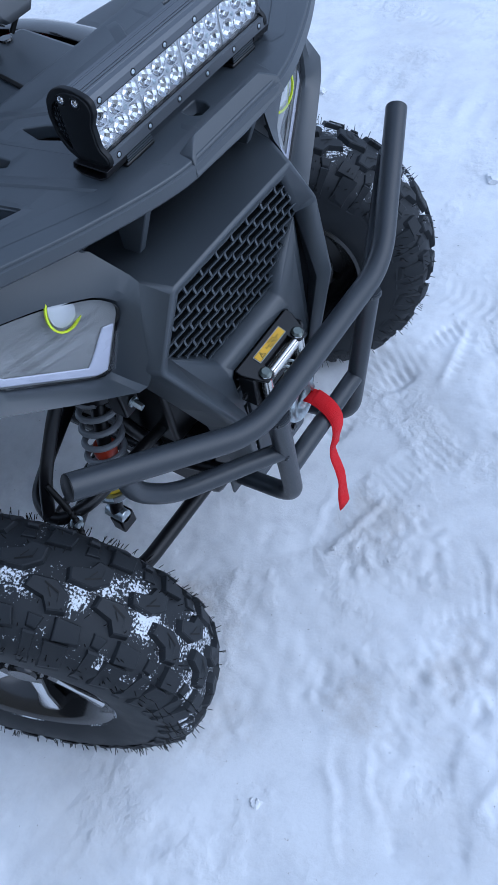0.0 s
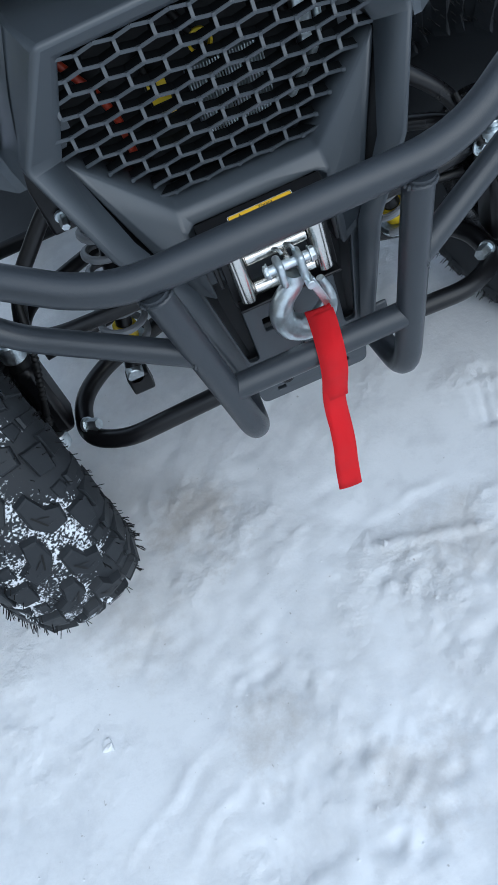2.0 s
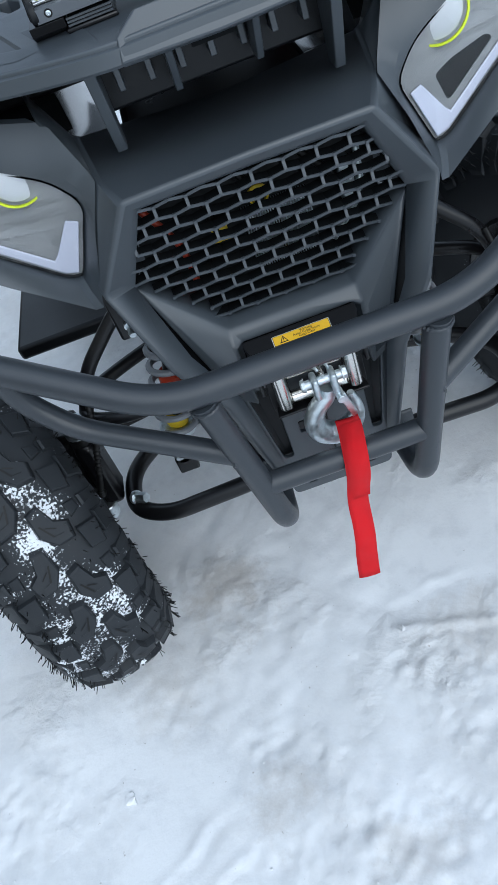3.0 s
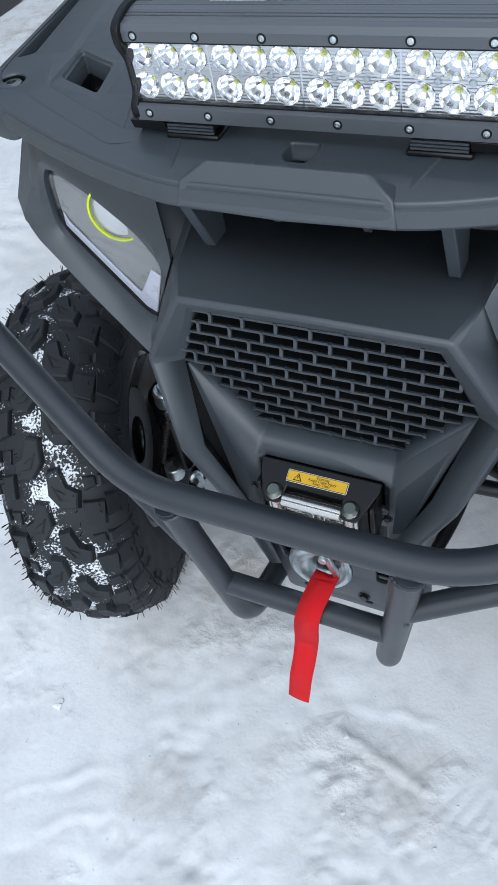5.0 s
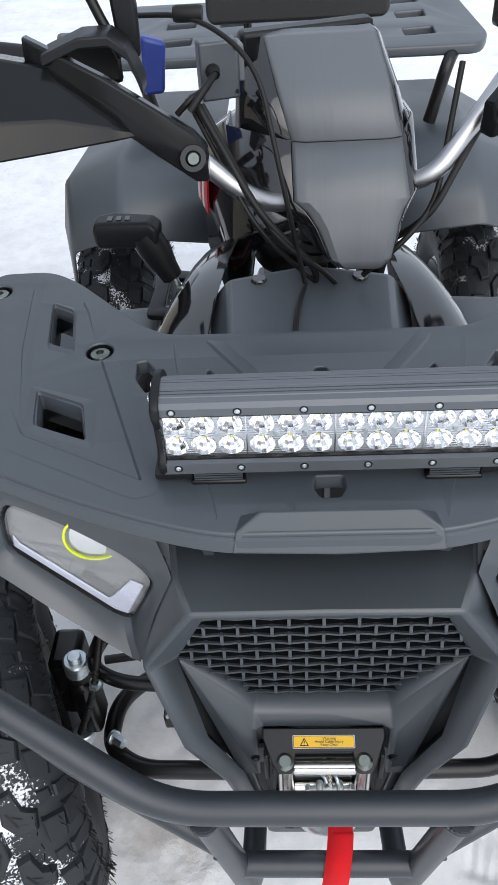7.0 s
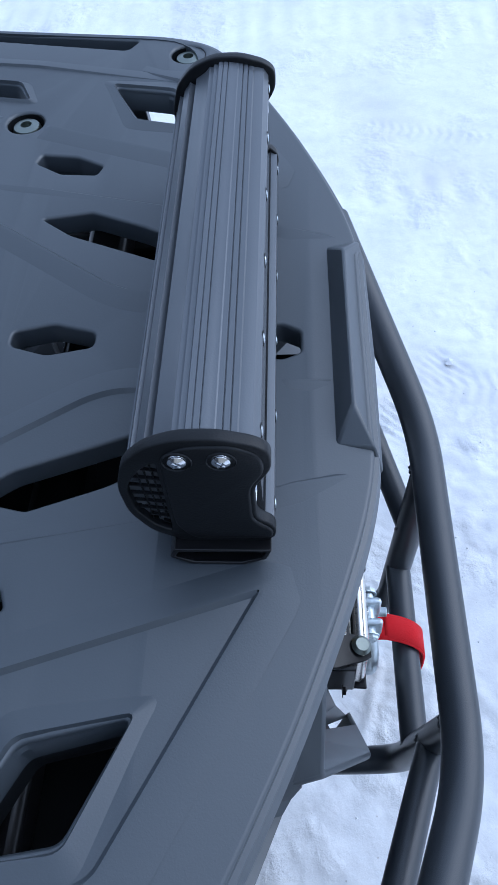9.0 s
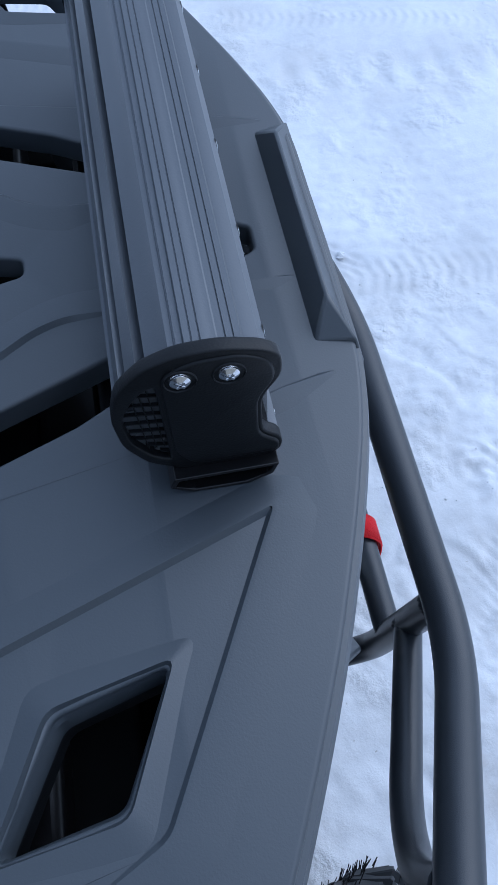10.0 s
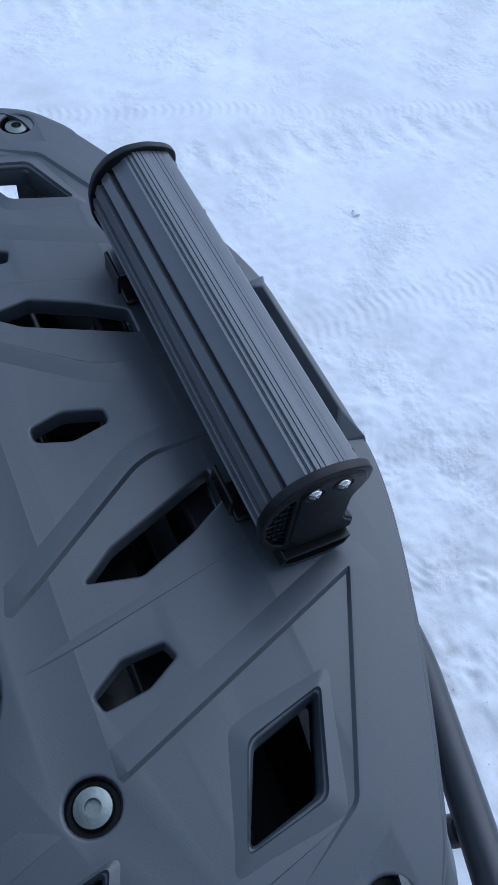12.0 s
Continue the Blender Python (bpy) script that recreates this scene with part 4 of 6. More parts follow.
for x in (-0.125, -0.045, 0.045, 0.125):
    w = 0.006 if abs(x) > 0.1 else 0.004
    bm = bmesh.new()
    low = 0.897 if abs(x) > 0.1 else 0.935
    prism(bm, [(x - w, 0.05, 1.002), (x - w, 0.125, 1.002), (x - w, 0.125, low), (x - w, 0.098, low)], (2 * w, 0, 0))
    part("rack_bracket", bm, PLASTIC, rack, bevel=0.0015)
for s in (-1, 1):
    # added upright sheet that blocks the bright snow behind the opening
    part("added_baffle", box_bm(min(s * 0.225, s * 0.345), 0.236, 0.885, max(s * 0.225, s * 0.345), 0.241, 1.014), OPENING_BLACK, rack)
# near-black sheet added below the nose slot so that it reads dark
part("slot_backing", box_bm(-0.022, 0.052, 0.984, 0.022, 0.086, 0.990), SHADE_BLACK, rack)
part("rack_stay", box_bm(-0.13, 0.135, 0.925, 0.13, 0.16, 1.0), PLASTIC_DARK, rack, bevel=0.004)
for k in range(7):
    part("stay_rib", box_bm(-0.105 + k * 0.034, 0.112, 0.950, -0.098 + k * 0.034, 0.136, 1.0), PLASTIC, rack, bevel=0.001)
part("rack_underframe", box_bm(-0.30, 0.20, 0.945, 0.30, 0.235, 0.975), STEEL_BLACK, rack, bevel=0.006)


# wheels
def wheel_mesh():
    """A tyre with chunky lugs and hairs, and its rim; axle along x, centre at the origin, outside at -x."""
    R, W = 0.306, 0.192
    prof = [(0.160, -0.078), (0.172, -0.090), (0.205, -0.100), (0.240, -0.101), (0.272, -0.095), (0.290, -0.081), (0.304, -0.055), (0.311, -0.02), (0.311, 0.02), (0.304, 0.055), (0.290, 0.081), (0.272, 0.095), (0.245, 0.101), (0.205, 0.100), (0.172, 0.090), (0.160, 0.078)]
    carc = bmesh.new()
    lathe(carc, prof, (0, 0, 0), (1, 0, 0), 96)

    def rad(l):
        l = abs(l)
        pts = [(0, 0.311), (0.02, 0.311), (0.055, 0.304), (0.081, 0.290), (0.095, 0.272), (0.101, 0.240)]
        for (a, ra), (b2, rb) in zip(pts, pts[1:]):
            if l <= b2:
                return ra + (rb - ra) * (l - a) / (b2 - a)
        return 0.245

    lugs = bmesh.new()

    def lug(s0, shape, h, top=0.86, flip=1):
        """shape: (along, across) pairs in metres from the lug's place."""
        m0, m1 = sum(p[0] for p in shape) / len(shape), sum(p[1] for p in shape) / len(shape)
        shape = [(m0 + (a - m0) * 1.03, m1 + (l - m1) * 1.05) for a, l in shape]
        cs, cl = sum(p[0] for p in shape) / len(shape), sum(p[1] for p in shape) / len(shape)
        rings = []
        for k, hh in ((1.10, -0.004), (1.04, h * 0.15), (0.5 + top * 0.5, h * 0.86), (top * 0.96, h)):
            ring = []
            for a, l in shape:
                al, ll = cs + (a - cs) * k, (cl + (l - cl) * k) * flip
                th = (s0 + al) / R
                l2 = max(-0.1, min(0.1, ll))
                r = rad(l2) + hh * (1 if abs(ll) < 0.085 else 0.55)
                x = ll + math.copysign(hh * 0.35, ll) * (1 if abs(ll) > 0.075 else 0)
                ring.append((x, math.cos(th) * r, math.sin(th) * r))
            rings.append(ring)
        loft(lugs, rings)

    n = 20
    p = 2 * math.pi * R / n
    inner_lug = [(-0.030, 0.004), (0.004, 0.002), (0.026, 0.018), (0.028, 0.042), (0.004, 0.046), (-0.006, 0.030), (-0.034, 0.022)]
    block = [(-0.020, 0.050), (0.016, 0.052), (0.022, 0.074), (-0.016, 0.076)]
    shoulder = [(-0.024, 0.078), (0.012, 0.078), (0.018, 0.098), (-0.018, 0.1005)]
    shoulder2 = [(-0.010, 0.074), (0.008, 0.074), (0.010, 0.099), (-0.008, 0.099)]
    rnd = random.Random(4)
    for i in range(n):
        for flip in (1, -1):
            s0 = i * p + (p / 2 if flip < 0 else 0)
            lug(s0, inner_lug, 0.0115, 0.90, flip)
            lug(s0 + p * 0.42, block, 0.0105, 0.90, flip)
            lug(s0 + p * 0.40, shoulder, 0.0105, 0.90, flip)
            lug(s0 + p * 0.92, shoulder2, 0.008, 0.86, flip)
            lug(s0 + p * 0.94, [(-0.012, 0.052), (0.010, 0.054), (0.004, 0.070), (-0.010, 0.068)], 0.0045, 0.8, flip)
    # raised marks on the lug faces and the moulding hairs
    marks = bmesh.new()
    for i in range(n):
        for flip in (1, -1):
            s0 = i * p + (p / 2 if flip < 0 else 0)
            for a, c in (((-0.010, 0.010), (0.012, 0.020)), ((0.012, 0.020), (0.014, 0.034)), ((-0.004, 0.016), (0.004, 0.028))):
                ring = []
                for (al, l), w in ((a, 0.0014), (c, 0.0014)):
                    for sg in (1, -1):
                        th = (s0 + al) / R
                        r = rad(l) + 0.0120
                        ring.append(((l + sg * w) * flip, math.cos(th) * r, math.sin(th) * r))
                add_poly(marks, [ring[0], ring[1], ring[3], ring[2]], [(0, 1, 2, 3)])
            for k in range(18):
                s = s0 + rnd.uniform(-0.5, 0.5) * p
                l = rnd.choice((0.070, 0.094, 0.097, 0.099, 0.099, 0.04)) * flip
                th = s / R
                out = Vector((0.6 * math.copysign(1, l) if abs(l) > 0.06 else 0.1, math.cos(th), math.sin(th))).normalized()
                base = Vector((l, math.cos(th) * (rad(l) + 0.008), math.sin(th) * (rad(l) + 0.008)))
                tip = base + (out + Vector((rnd.uniform(-0.3, 0.3), rnd.uniform(-0.3, 0.3), rnd.uniform(-0.3, 0.3)))).normalized() * rnd.uniform(0.009, 0.016)
                u = out.orthogonal().normalized() * 0.0012
                w = out.cross(u)
                u, w = u * 0.6, w * 0.6
                ring = [q + o for q in (base, tip) for o in (u, w - u * 0.5, -w - u * 0.5)]
                add_poly(marks, ring, [(0, 1, 4, 3), (1, 2, 5, 4), (2, 0, 3, 5), (3, 4, 5)])
    return carc, lugs, marks


def rim_mesh():
    bm = bmesh.new()
    lathe(bm, [(0.158, -0.085), (0.166, -0.088), (0.167, -0.080), (0.150, -0.074), (0.146, -0.045), (0.128, -0.02), (0.128, 0.03), (0.150, 0.07), (0.167, 0.082), (0.158, 0.086), (0.120, 0.04), (0.118, -0.01), (0.138, -0.045), (0.148, -0.078)], (0, 0, 0), (1, 0, 0), 64, True)
    lathe(bm, [(0, -0.052), (0.034, -0.052), (0.042, -0.044), (0.046, 0.0), (0.0, 0.0)], (0, 0, 0), (1, 0, 0), 32)
    return bm


def spoke_mesh(inner_r=0.040, outer_r=0.150, lift=0.0, wide=1.0):
    bm = bmesh.new()
    for k in range(6):
        m = Matrix.Rotation(k * math.pi / 3, 4, "X")
        ring = []
        for r, w, x in ((inner_r, 0.016 * wide, -0.050 - lift), (0.095, 0.012 * wide, -0.060 - lift), (outer_r, 0.026 * wide, -0.070 - lift)):
            d = 0.020 if lift == 0 else 0.0012
            ring.append([m @ Vector(q) for q in ((x, -w, r), (x, w, r), (x + d, w * 1.15, r), (x + d, -w * 1.15, r))])
        loft(bm, ring)
    return bm


def wheel(at, yaw, out):
    """out: -1 where the outer face looks to -x."""
    w = part("wheel", rim_mesh(), RIM_BLACK, atv, "black alloy wheel with machined edges and snowy off-road tyre", smooth=40)
    w.matrix_basis = pose(*at, 0, 0, yaw + (180 if out > 0 else 0))
    carc, lugs, marks = wheel_mesh()
    t = part("tyre", carc, RUBBER_BASE, w, "black rubber tyre dusted with packed snow", smooth=60)
    part("tread", lugs, RUBBER, w, smooth=25)
    tagged(part("hair_fringe", marks, CABLE, w, smooth=0), kind="stuff")
    part("spoke_star", spoke_mesh(), RIM_BLACK, w, bevel=0.002)
    part("spoke_face", spoke_mesh(0.05, 0.146, 0.0015, 0.62), MACHINED, w, "bright machined spoke faces")
    bm = bmesh.new()
    lathe(bm, [(0, -0.062), (0.024, -0.062), (0.028, -0.056), (0.028, -0.045)], (0, 0, 0), (1, 0, 0), 28)
    part("hub_cap", bm, RIM_BLACK, w)
    bm = bmesh.new()
    lathe(bm, [(0.045, 0.052), (0.098, 0.052), (0.098, 0.056), (0.045, 0.056)], (0, 0, 0), (1, 0, 0), 40, True)
    part("brake_disc", bm, STEEL_BLACK, w)
    bm = bmesh.new()
    lathe(bm, [(0, 0.034), (0.060, 0.034), (0.090, 0.012), (0.121, 0.006), (0.121, 0.002), (0.088, 0.006), (0.058, 0.028), (0, 0.028)], (0, 0, 0), (1, 0, 0), 40)
    part("wheel_dish", bm, STEEL_BLACK, w)
    return w


STEER = 22
wheel((-0.523, 0.221, 0.311), STEER, -1)
wheel((0.512, 0.322, 0.314), STEER + 1, 1)
wheel((-0.47, 1.46, 0.314), 0, -1)
wheel((0.47, 1.46, 0.314), 0, 1)


# front suspension
def coil(bm, a, c, radius, wire, turns, sides=10):
    a, c = Vector(a), Vector(c)
    d = (c - a).normalized()
    u = d.orthogonal().normalized()
    v = d.cross(u)
    n = int(turns * 20)
    sweep(bm, [a + (c - a) * (i / n) + (u * math.cos(2 * math.pi * turns * i / n) + v * math.sin(2 * math.pi * turns * i / n)) * radius for i in range(n + 1)], wire, sides)


def suspension(s):
    f = (lambda x, y, z: (s * x, y, z))
    tube("lower_arm", [f(0.10, 0.16, 0.27), f(0.30, 0.175, 0.245), f(0.362, 0.215, 0.245), f(0.355, 0.30, 0.25), f(0.30, 0.345, 0.26), f(0.10, 0.40, 0.28)], 0.0155, STEEL_BLACK, atv, 0.05)
    tube("upper_arm", [f(0.12, 0.20, 0.46), f(0.31, 0.215, 0.455), f(0.365, 0.25, 0.45), f(0.345, 0.31, 0.455), f(0.28, 0.34, 0.46), f(0.12, 0.40, 0.47)], 0.0115, STEEL_BLACK, atv, 0.045)
    tube("cross_tube", [f(0.10, 0.22, 0.33), f(0.15, 0.27, 0.47), f(0.15, 0.30, 0.62)], 0.013, STEEL_BLACK, atv, 0.05)
    tube("frame_tube", [f(0.09, 0.05, 0.37), f(0.12, 0.20, 0.36), f(0.14, 0.50, 0.38)], 0.013, STEEL_BLACK, atv, 0.05)
    part("arm_bracket", box_bm(min(s * 0.225, s * 0.262), 0.240, 0.262, max(s * 0.225, s * 0.262), 0.270, 0.300), STEEL_BLACK, atv, bevel=0.004)
    k = part("knuckle", box_bm(min(s * 0.372, s * 0.41), 0.235, 0.25, max(s * 0.372, s * 0.41), 0.30, 0.40), STEEL_BLACK, atv, bevel=0.012)
    rod("ball_joint", f(0.392, 0.262, 0.414), f(0.390, 0.262, 0.448), 0.0205, ZINC, k, "zinc-plated ball joint cup")
    rod("joint_boot", f(0.393, 0.262, 0.372), f(0.392, 0.262, 0.416), 0.0195, CABLE, k)
    part("brake_caliper", box_bm(min(s * 0.40, s * 0.455), 0.28, 0.24, max(s * 0.40, s * 0.455), 0.36, 0.40), STEEL_BLACK, k, bevel=0.012)
    rod("castle_nut", f(0.390, 0.262, 0.448), f(0.390, 0.262, 0.458), 0.011, ZINC, k)
    rod("lower_joint", f(0.410, 0.238, 0.232), f(0.408, 0.238, 0.262), 0.018, ZINC, k)
    bolt("pinch_nut", f(0.354, 0.226, 0.262), (-0.8 * s, -0.6, 0.25), 0.0105, 0.030, ZINC, atv, "zinc-plated hexagon nut", washer=0.013)
    bolt("arm_nut", f(0.345, 0.215, 0.455), (0.2 * s, -1, 0.2), 0.008, 0.014, ZINC, atv, washer=0.012)
    top, low = Vector(f(0.165, 0.265, 0.62)), Vector(f(0.245, 0.262, 0.30))
    d = (low - top)
    sh = rod("shock_absorber", top, low, 0.013, STEEL_BLACK, atv, "coil-over shock absorber with grey spring and red collar")
    bm = bmesh.new()
    coil(bm, top + d * 0.12, top + d * 0.80, 0.034, 0.0058, 7.0)
    part("spring", bm, SPRING, sh, "grey painted coil spring")
    rod("spring_seat", top + d * 0.06, top + d * 0.13, 0.038, STEEL_BLACK, sh)
    rod("collar", top + d * 0.46, top + d * 0.54, 0.021, RED_PAINT, sh, "red collar")
    rod("white_sleeve", top + d * 0.56, top + d * 0.66, 0.0165, LABEL_WHITE, sh)
    rod("bump_stop", top + d * 0.72, top + d * 0.80, 0.019, YELLOW, sh, "yellow bump stop")
    rod("lower_seat", top + d * 0.80, top + d * 0.84, 0.033, ZINC, sh)
    rod("lower_eye", low + Vector((0, -0.022, 0)), low + Vector((0, 0.022, 0)), 0.014, ZINC, sh)
    bm = bmesh.new()
    path = rounded([f(0.335, 0.26, 0.52), f(0.345, 0.205, 0.462), f(0.366, 0.197, 0.40), f(0.396, 0.200, 0.318), f(0.400, 0.24, 0.29)], 0.03, 14)
    sweep(bm, path, [0.0064 if i % 2 else 0.0048 for i in range(len(path))], 10)
    part("brake_hose", bm, CABLE, atv, "ribbed black brake hose")
    tube("tie_rod", [f(0.06, 0.36, 0.36), f(0.37, 0.33, 0.34)], 0.008, STEEL_BLACK, atv)
    tube("bracket_tube", [f(0.17, 0.30, 0.64), f(0.24, 0.29, 0.60), f(0.33, 0.27, 0.52), f(0.36, 0.265, 0.45)], 0.0115, STEEL_BLACK, atv, 0.05)
    part("lamp_bracket", box_bm(min(s * 0.19, s * 0.225), 0.13, 0.645, max(s * 0.19, s * 0.225), 0.16, 0.735), STEEL_BLACK, atv, bevel=0.004)
    bolt("bracket_bolt", f(0.205, 0.13, 0.668), (0, -1, -0.3), 0.006, 0.02, ZINC, atv, washer=0.009)


suspension(-1)
suspension(1)
part("belly", box_bm(-0.11, 0.12, 0.26, 0.11, 1.6, 0.42), STEEL_BLACK, atv, bevel=0.02)


# middle of the machine: cover, side panels, console, seat and rear rack
COV = [(0.0, 0.295, 1.008), (0.098, 0.295, 1.005), (0.108, 0.470, 1.016), (0.0, 0.484, 1.026), (0.0, 0.54, 0.98), (0.098, 0.53, 0.975), (0.122, 0.295, 0.978), (0.136, 0.490, 0.972)]
cov = part("front_cover", sym(COV, [(0, 1, 2, 3), (3, 2, 5, 4), (1, 6, 7, 2), (2, 7, 5)]), PLASTIC, atv, "matte dark grey service cover", bevel=0.006)
for s in (-1, 1):
    bm = bmesh.new()
    lathe(bm, [(0.0, 0.004), (0.009, 0.004), (0.011, 0.001), (0.011, -0.004)], (s * 0.066, 0.462, 1.018), (0, 0, 1), 20)
    part("cover_screw", bm, GLOSS, cov)
    side = [[(0.104, 0.29, 0.985), (0.150, 0.28, 0.978), (0.205, 0.28, 0.955), (0.250, 0.28, 0.90), (0.27, 0.28, 0.80)],
            [(0.104, 0.40, 1.003), (0.140, 0.40, 1.000), (0.180, 0.40, 0.985), (0.215, 0.40, 0.92), (0.23, 0.40, 0.80)],
            [(0.085, 0.54, 1.010), (0.115, 0.54, 1.015), (0.150, 0.54, 1.000), (0.180, 0.54, 0.92), (0.20, 0.54, 0.75)],
            [(0.075, 0.70, 0.965), (0.105, 0.70, 0.965), (0.135, 0.70, 0.94), (0.160, 0.70, 0.86), (0.17, 0.70, 0.70)],
            [(0.080, 0.90, 0.86), (0.110, 0.90, 0.85), (0.135, 0.90, 0.82), (0.150, 0.90, 0.74), (0.16, 0.90, 0.60)]]
    side = [[(x + 0.024, y, z) for x, y, z in r] for r in side]
    bm = bmesh.new()
    loft(bm, [[(s * x, y, z) for x, y, z in r] for r in side], False)
    p = part("side_panel", bm, GLOSS, atv, "glossy black curved side panel", smooth=60)
    shell(p, 0.003)
    sub = p.modifiers.new("round", "SUBSURF")
    sub.levels = sub.render_levels = 2
    reach = 0.37 if s < 0 else 0.28
    # decal stripes on the panel
    for mt, u0, u1 in ((GRAPHIC_RED, 0.0, 0.16), (GRAPHIC_WHITE, 0.20, 0.30), (GRAPHIC_RED, 0.36, 0.62), (GRAPHIC_WHITE, 0.68, 0.76), (GRAPHIC_RED, 0.82, 0.88)):
        bm = bmesh.new()
        top, low = (Vector((0.160, 0.50, 0.993)), Vector((0.144, 0.74, 0.905))), (Vector((0.186, 0.50, 0.935)), Vector((0.160, 0.74, 0.845)))
        prism(bm, [Vector((s * q.x, q.y, q.z)) for q in (top[0].lerp(low[0], u0), top[1].lerp(low[1], u0), top[1].lerp(low[1], u1), top[0].lerp(low[0], u1))], (s * 0.002, 0, 0.001))
        part("decal", bm, mt, p)
    # near-black sheet added below the openings to darken what shows through them
    bm = bmesh.new()
    loft(bm, [[(s * 0.17, 0.175, 0.915), (s * 0.24, 0.16, 0.92), (s * reach, 0.175, 0.89)], [(s * 0.19, 0.31, 0.93), (s * 0.25, 0.31, 0.93), (s * reach, 0.32, 0.90)]], False)
    shell(part("dark_underlay", bm, OPENING_BLACK, atv, bevel=0.006), 0.004)
    bm = bmesh.new()
    rows = [[(0.16, 0.30, 0.95), (0.21, 0.30, 0.945), (0.25, 0.30, 0.935), (0.27, 0.30, 0.90)], [(0.17, 0.42, 0.95), (0.26, 0.42, 0.945), (0.345, 0.43, 0.930), (0.37, 0.43, 0.89)],
            [(0.17, 0.52, 0.935), (0.27, 0.52, 0.945), (0.395, 0.52, 0.935), (0.418, 0.53, 0.89)], [(0.16, 0.64, 0.88), (0.24, 0.64, 0.870), (0.36, 0.64, 0.855), (0.38, 0.64, 0.80)]]
    loft(bm, [[(s * x, y, z) for x, y, z in r] for r in rows], False)
    shell(part("inner_fender", bm, PLASTIC, atv, bevel=0.006), 0.004)
    # footwell and inner wing
    bm = bmesh.new()
    prism(bm, [(s * 0.20, 0.55, 0.40), (s * 0.50, 0.55, 0.40), (s * 0.50, 1.05, 0.38), (s * 0.20, 1.05, 0.38)], (0, 0, 0.03))
    part("footwell", bm, PLASTIC_DARK, atv, bevel=0.008)
    bm = bmesh.new()
    rows = [[(s * 0.16, 1.00, 0.80), (s * 0.36, 0.98, 0.83), (s * 0.47, 1.02, 0.78), (s * 0.49, 1.05, 0.66)], [(s * 0.16, 1.25, 0.90), (s * 0.38, 1.22, 0.90), (s * 0.52, 1.25, 0.84), (s * 0.55, 1.27, 0.72)], [(s * 0.16, 1.70, 0.88), (s * 0.38, 1.70, 0.88), (s * 0.52, 1.70, 0.80), (s * 0.55, 1.72, 0.68)]]
    loft(bm, rows, False)
    shell(part("rear_fender", bm, PLASTIC, atv, bevel=0.012), 0.005)
bm = bmesh.new()
loft(bm, [[(x, 0.72, z) for x, z in ((-0.09, 0.84), (-0.06, 0.90), (0, 0.915), (0.06, 0.90), (0.09, 0.84))], [(x, 0.95, z) for x, z in ((-0.13, 0.80), (-0.09, 0.865), (0, 0.875), (0.09, 0.865), (0.13, 0.80))],
          [(x, 1.20, z) for x, z in ((-0.15, 0.82), (-0.12, 0.90), (0, 0.91), (0.12, 0.90), (0.15, 0.82))], [(x, 1.32, z) for x, z in ((-0.14, 0.85), (-0.11, 0.95), (0, 0.96), (0.11, 0.95), (0.14, 0.85))]])
seat = part("seat", bm, VINYL, atv, "black vinyl saddle", smooth=60)
seat.modifiers.new("round", "SUBSURF").render_levels = 2
bm = bmesh.new()
loft(bm, [[(x, y, z) for x, y in ((-0.170 * k, 1.235), (0.185 * k, 1.235), (0.190 * k, 1.30), (-0.175 * k, 1.30))] for z, k in ((1.140, 0.94), (1.152, 1.0), (1.27, 1.0), (1.285, 0.94))])
pad = part("backrest", bm, VINYL, atv, "padded black passenger backrest", bevel=0.02, segments=4)
for x in (-0.092, 0.125):
    rod("backrest_post", (x, 1.27, 0.90), (x, 1.27, 1.15), 0.008, STEEL_BLACK, pad)
# tank cover between pod and saddle, with its side graphics
TANK = [(0.66, 0.085, 0.985), (0.74, 0.125, 1.055), (0.86, 0.165, 1.105), (0.98, 0.172, 1.075), (1.10, 0.155, 0.985)]
bm = bmesh.new()
loft(bm, [[(k * w, y, z - d) for k, d in ((-1.02, 0.24), (-1.04, 0.10), (-0.92, 0.035), (-0.6, 0.004), (0, 0), (0.6, 0.004), (0.92, 0.035), (1.04, 0.10), (1.02, 0.24))] for y, w, z in TANK], False)
tank = part("tank_cover", bm, GLOSS, atv, "glossy black tank cover with red and white graphics", smooth=60)
shell(tank, 0.003)
for s in (-1,):
    for n_, (mt, a, b2) in enumerate(((GRAPHIC_RED, 0.05, 0.30), (GRAPHIC_WHITE, 0.34, 0.50), (GRAPHIC_RED, 0.55, 0.66), (GRAPHIC_WHITE, 0.70, 0.92))):
        bm = bmesh.new()
        p0, p1 = Vector((s * 0.150, 0.785, 1.030)), Vector((s * 0.180, 0.92, 1.045))
        q0, q1 = Vector((s * 0.152, 0.785, 0.955)), Vector((s * 0.182, 0.92, 0.935))
        prism(bm, [p0.lerp(p1, a), p0.lerp(p1, b2), q0.lerp(q1, min(1, b2 + 0.12)), q0.lerp(q1, min(1, a + 0.12))], (s * 0.003, -0.001, 0))
        part("graphic", bm, mt, tank)
RR = [(-0.40, 1.36), (0.40, 1.36), (0.43, 1.44), (0.42, 1.86), (-0.42, 1.86), (-0.43, 1.44)]
rh = []
for x in (-0.30, -0.17, 0.12, 0.25):
    for y in (1.45, 1.60, 1.74):
        rh.append(corner_round([(x, y), (x + 0.07, y + 0.01), (x + 0.07, y + 0.07), (x, y + 0.06)], 0.008))
bm = plate_bm([corner_round(RR, 0.03)] + rh, 0.011, 0.005)
bm.transform(Matrix.Translation((0, 0, 1.04)))
part("rear_rack", bm, PLASTIC, atv, "matte black slotted rear rack", smooth=40)
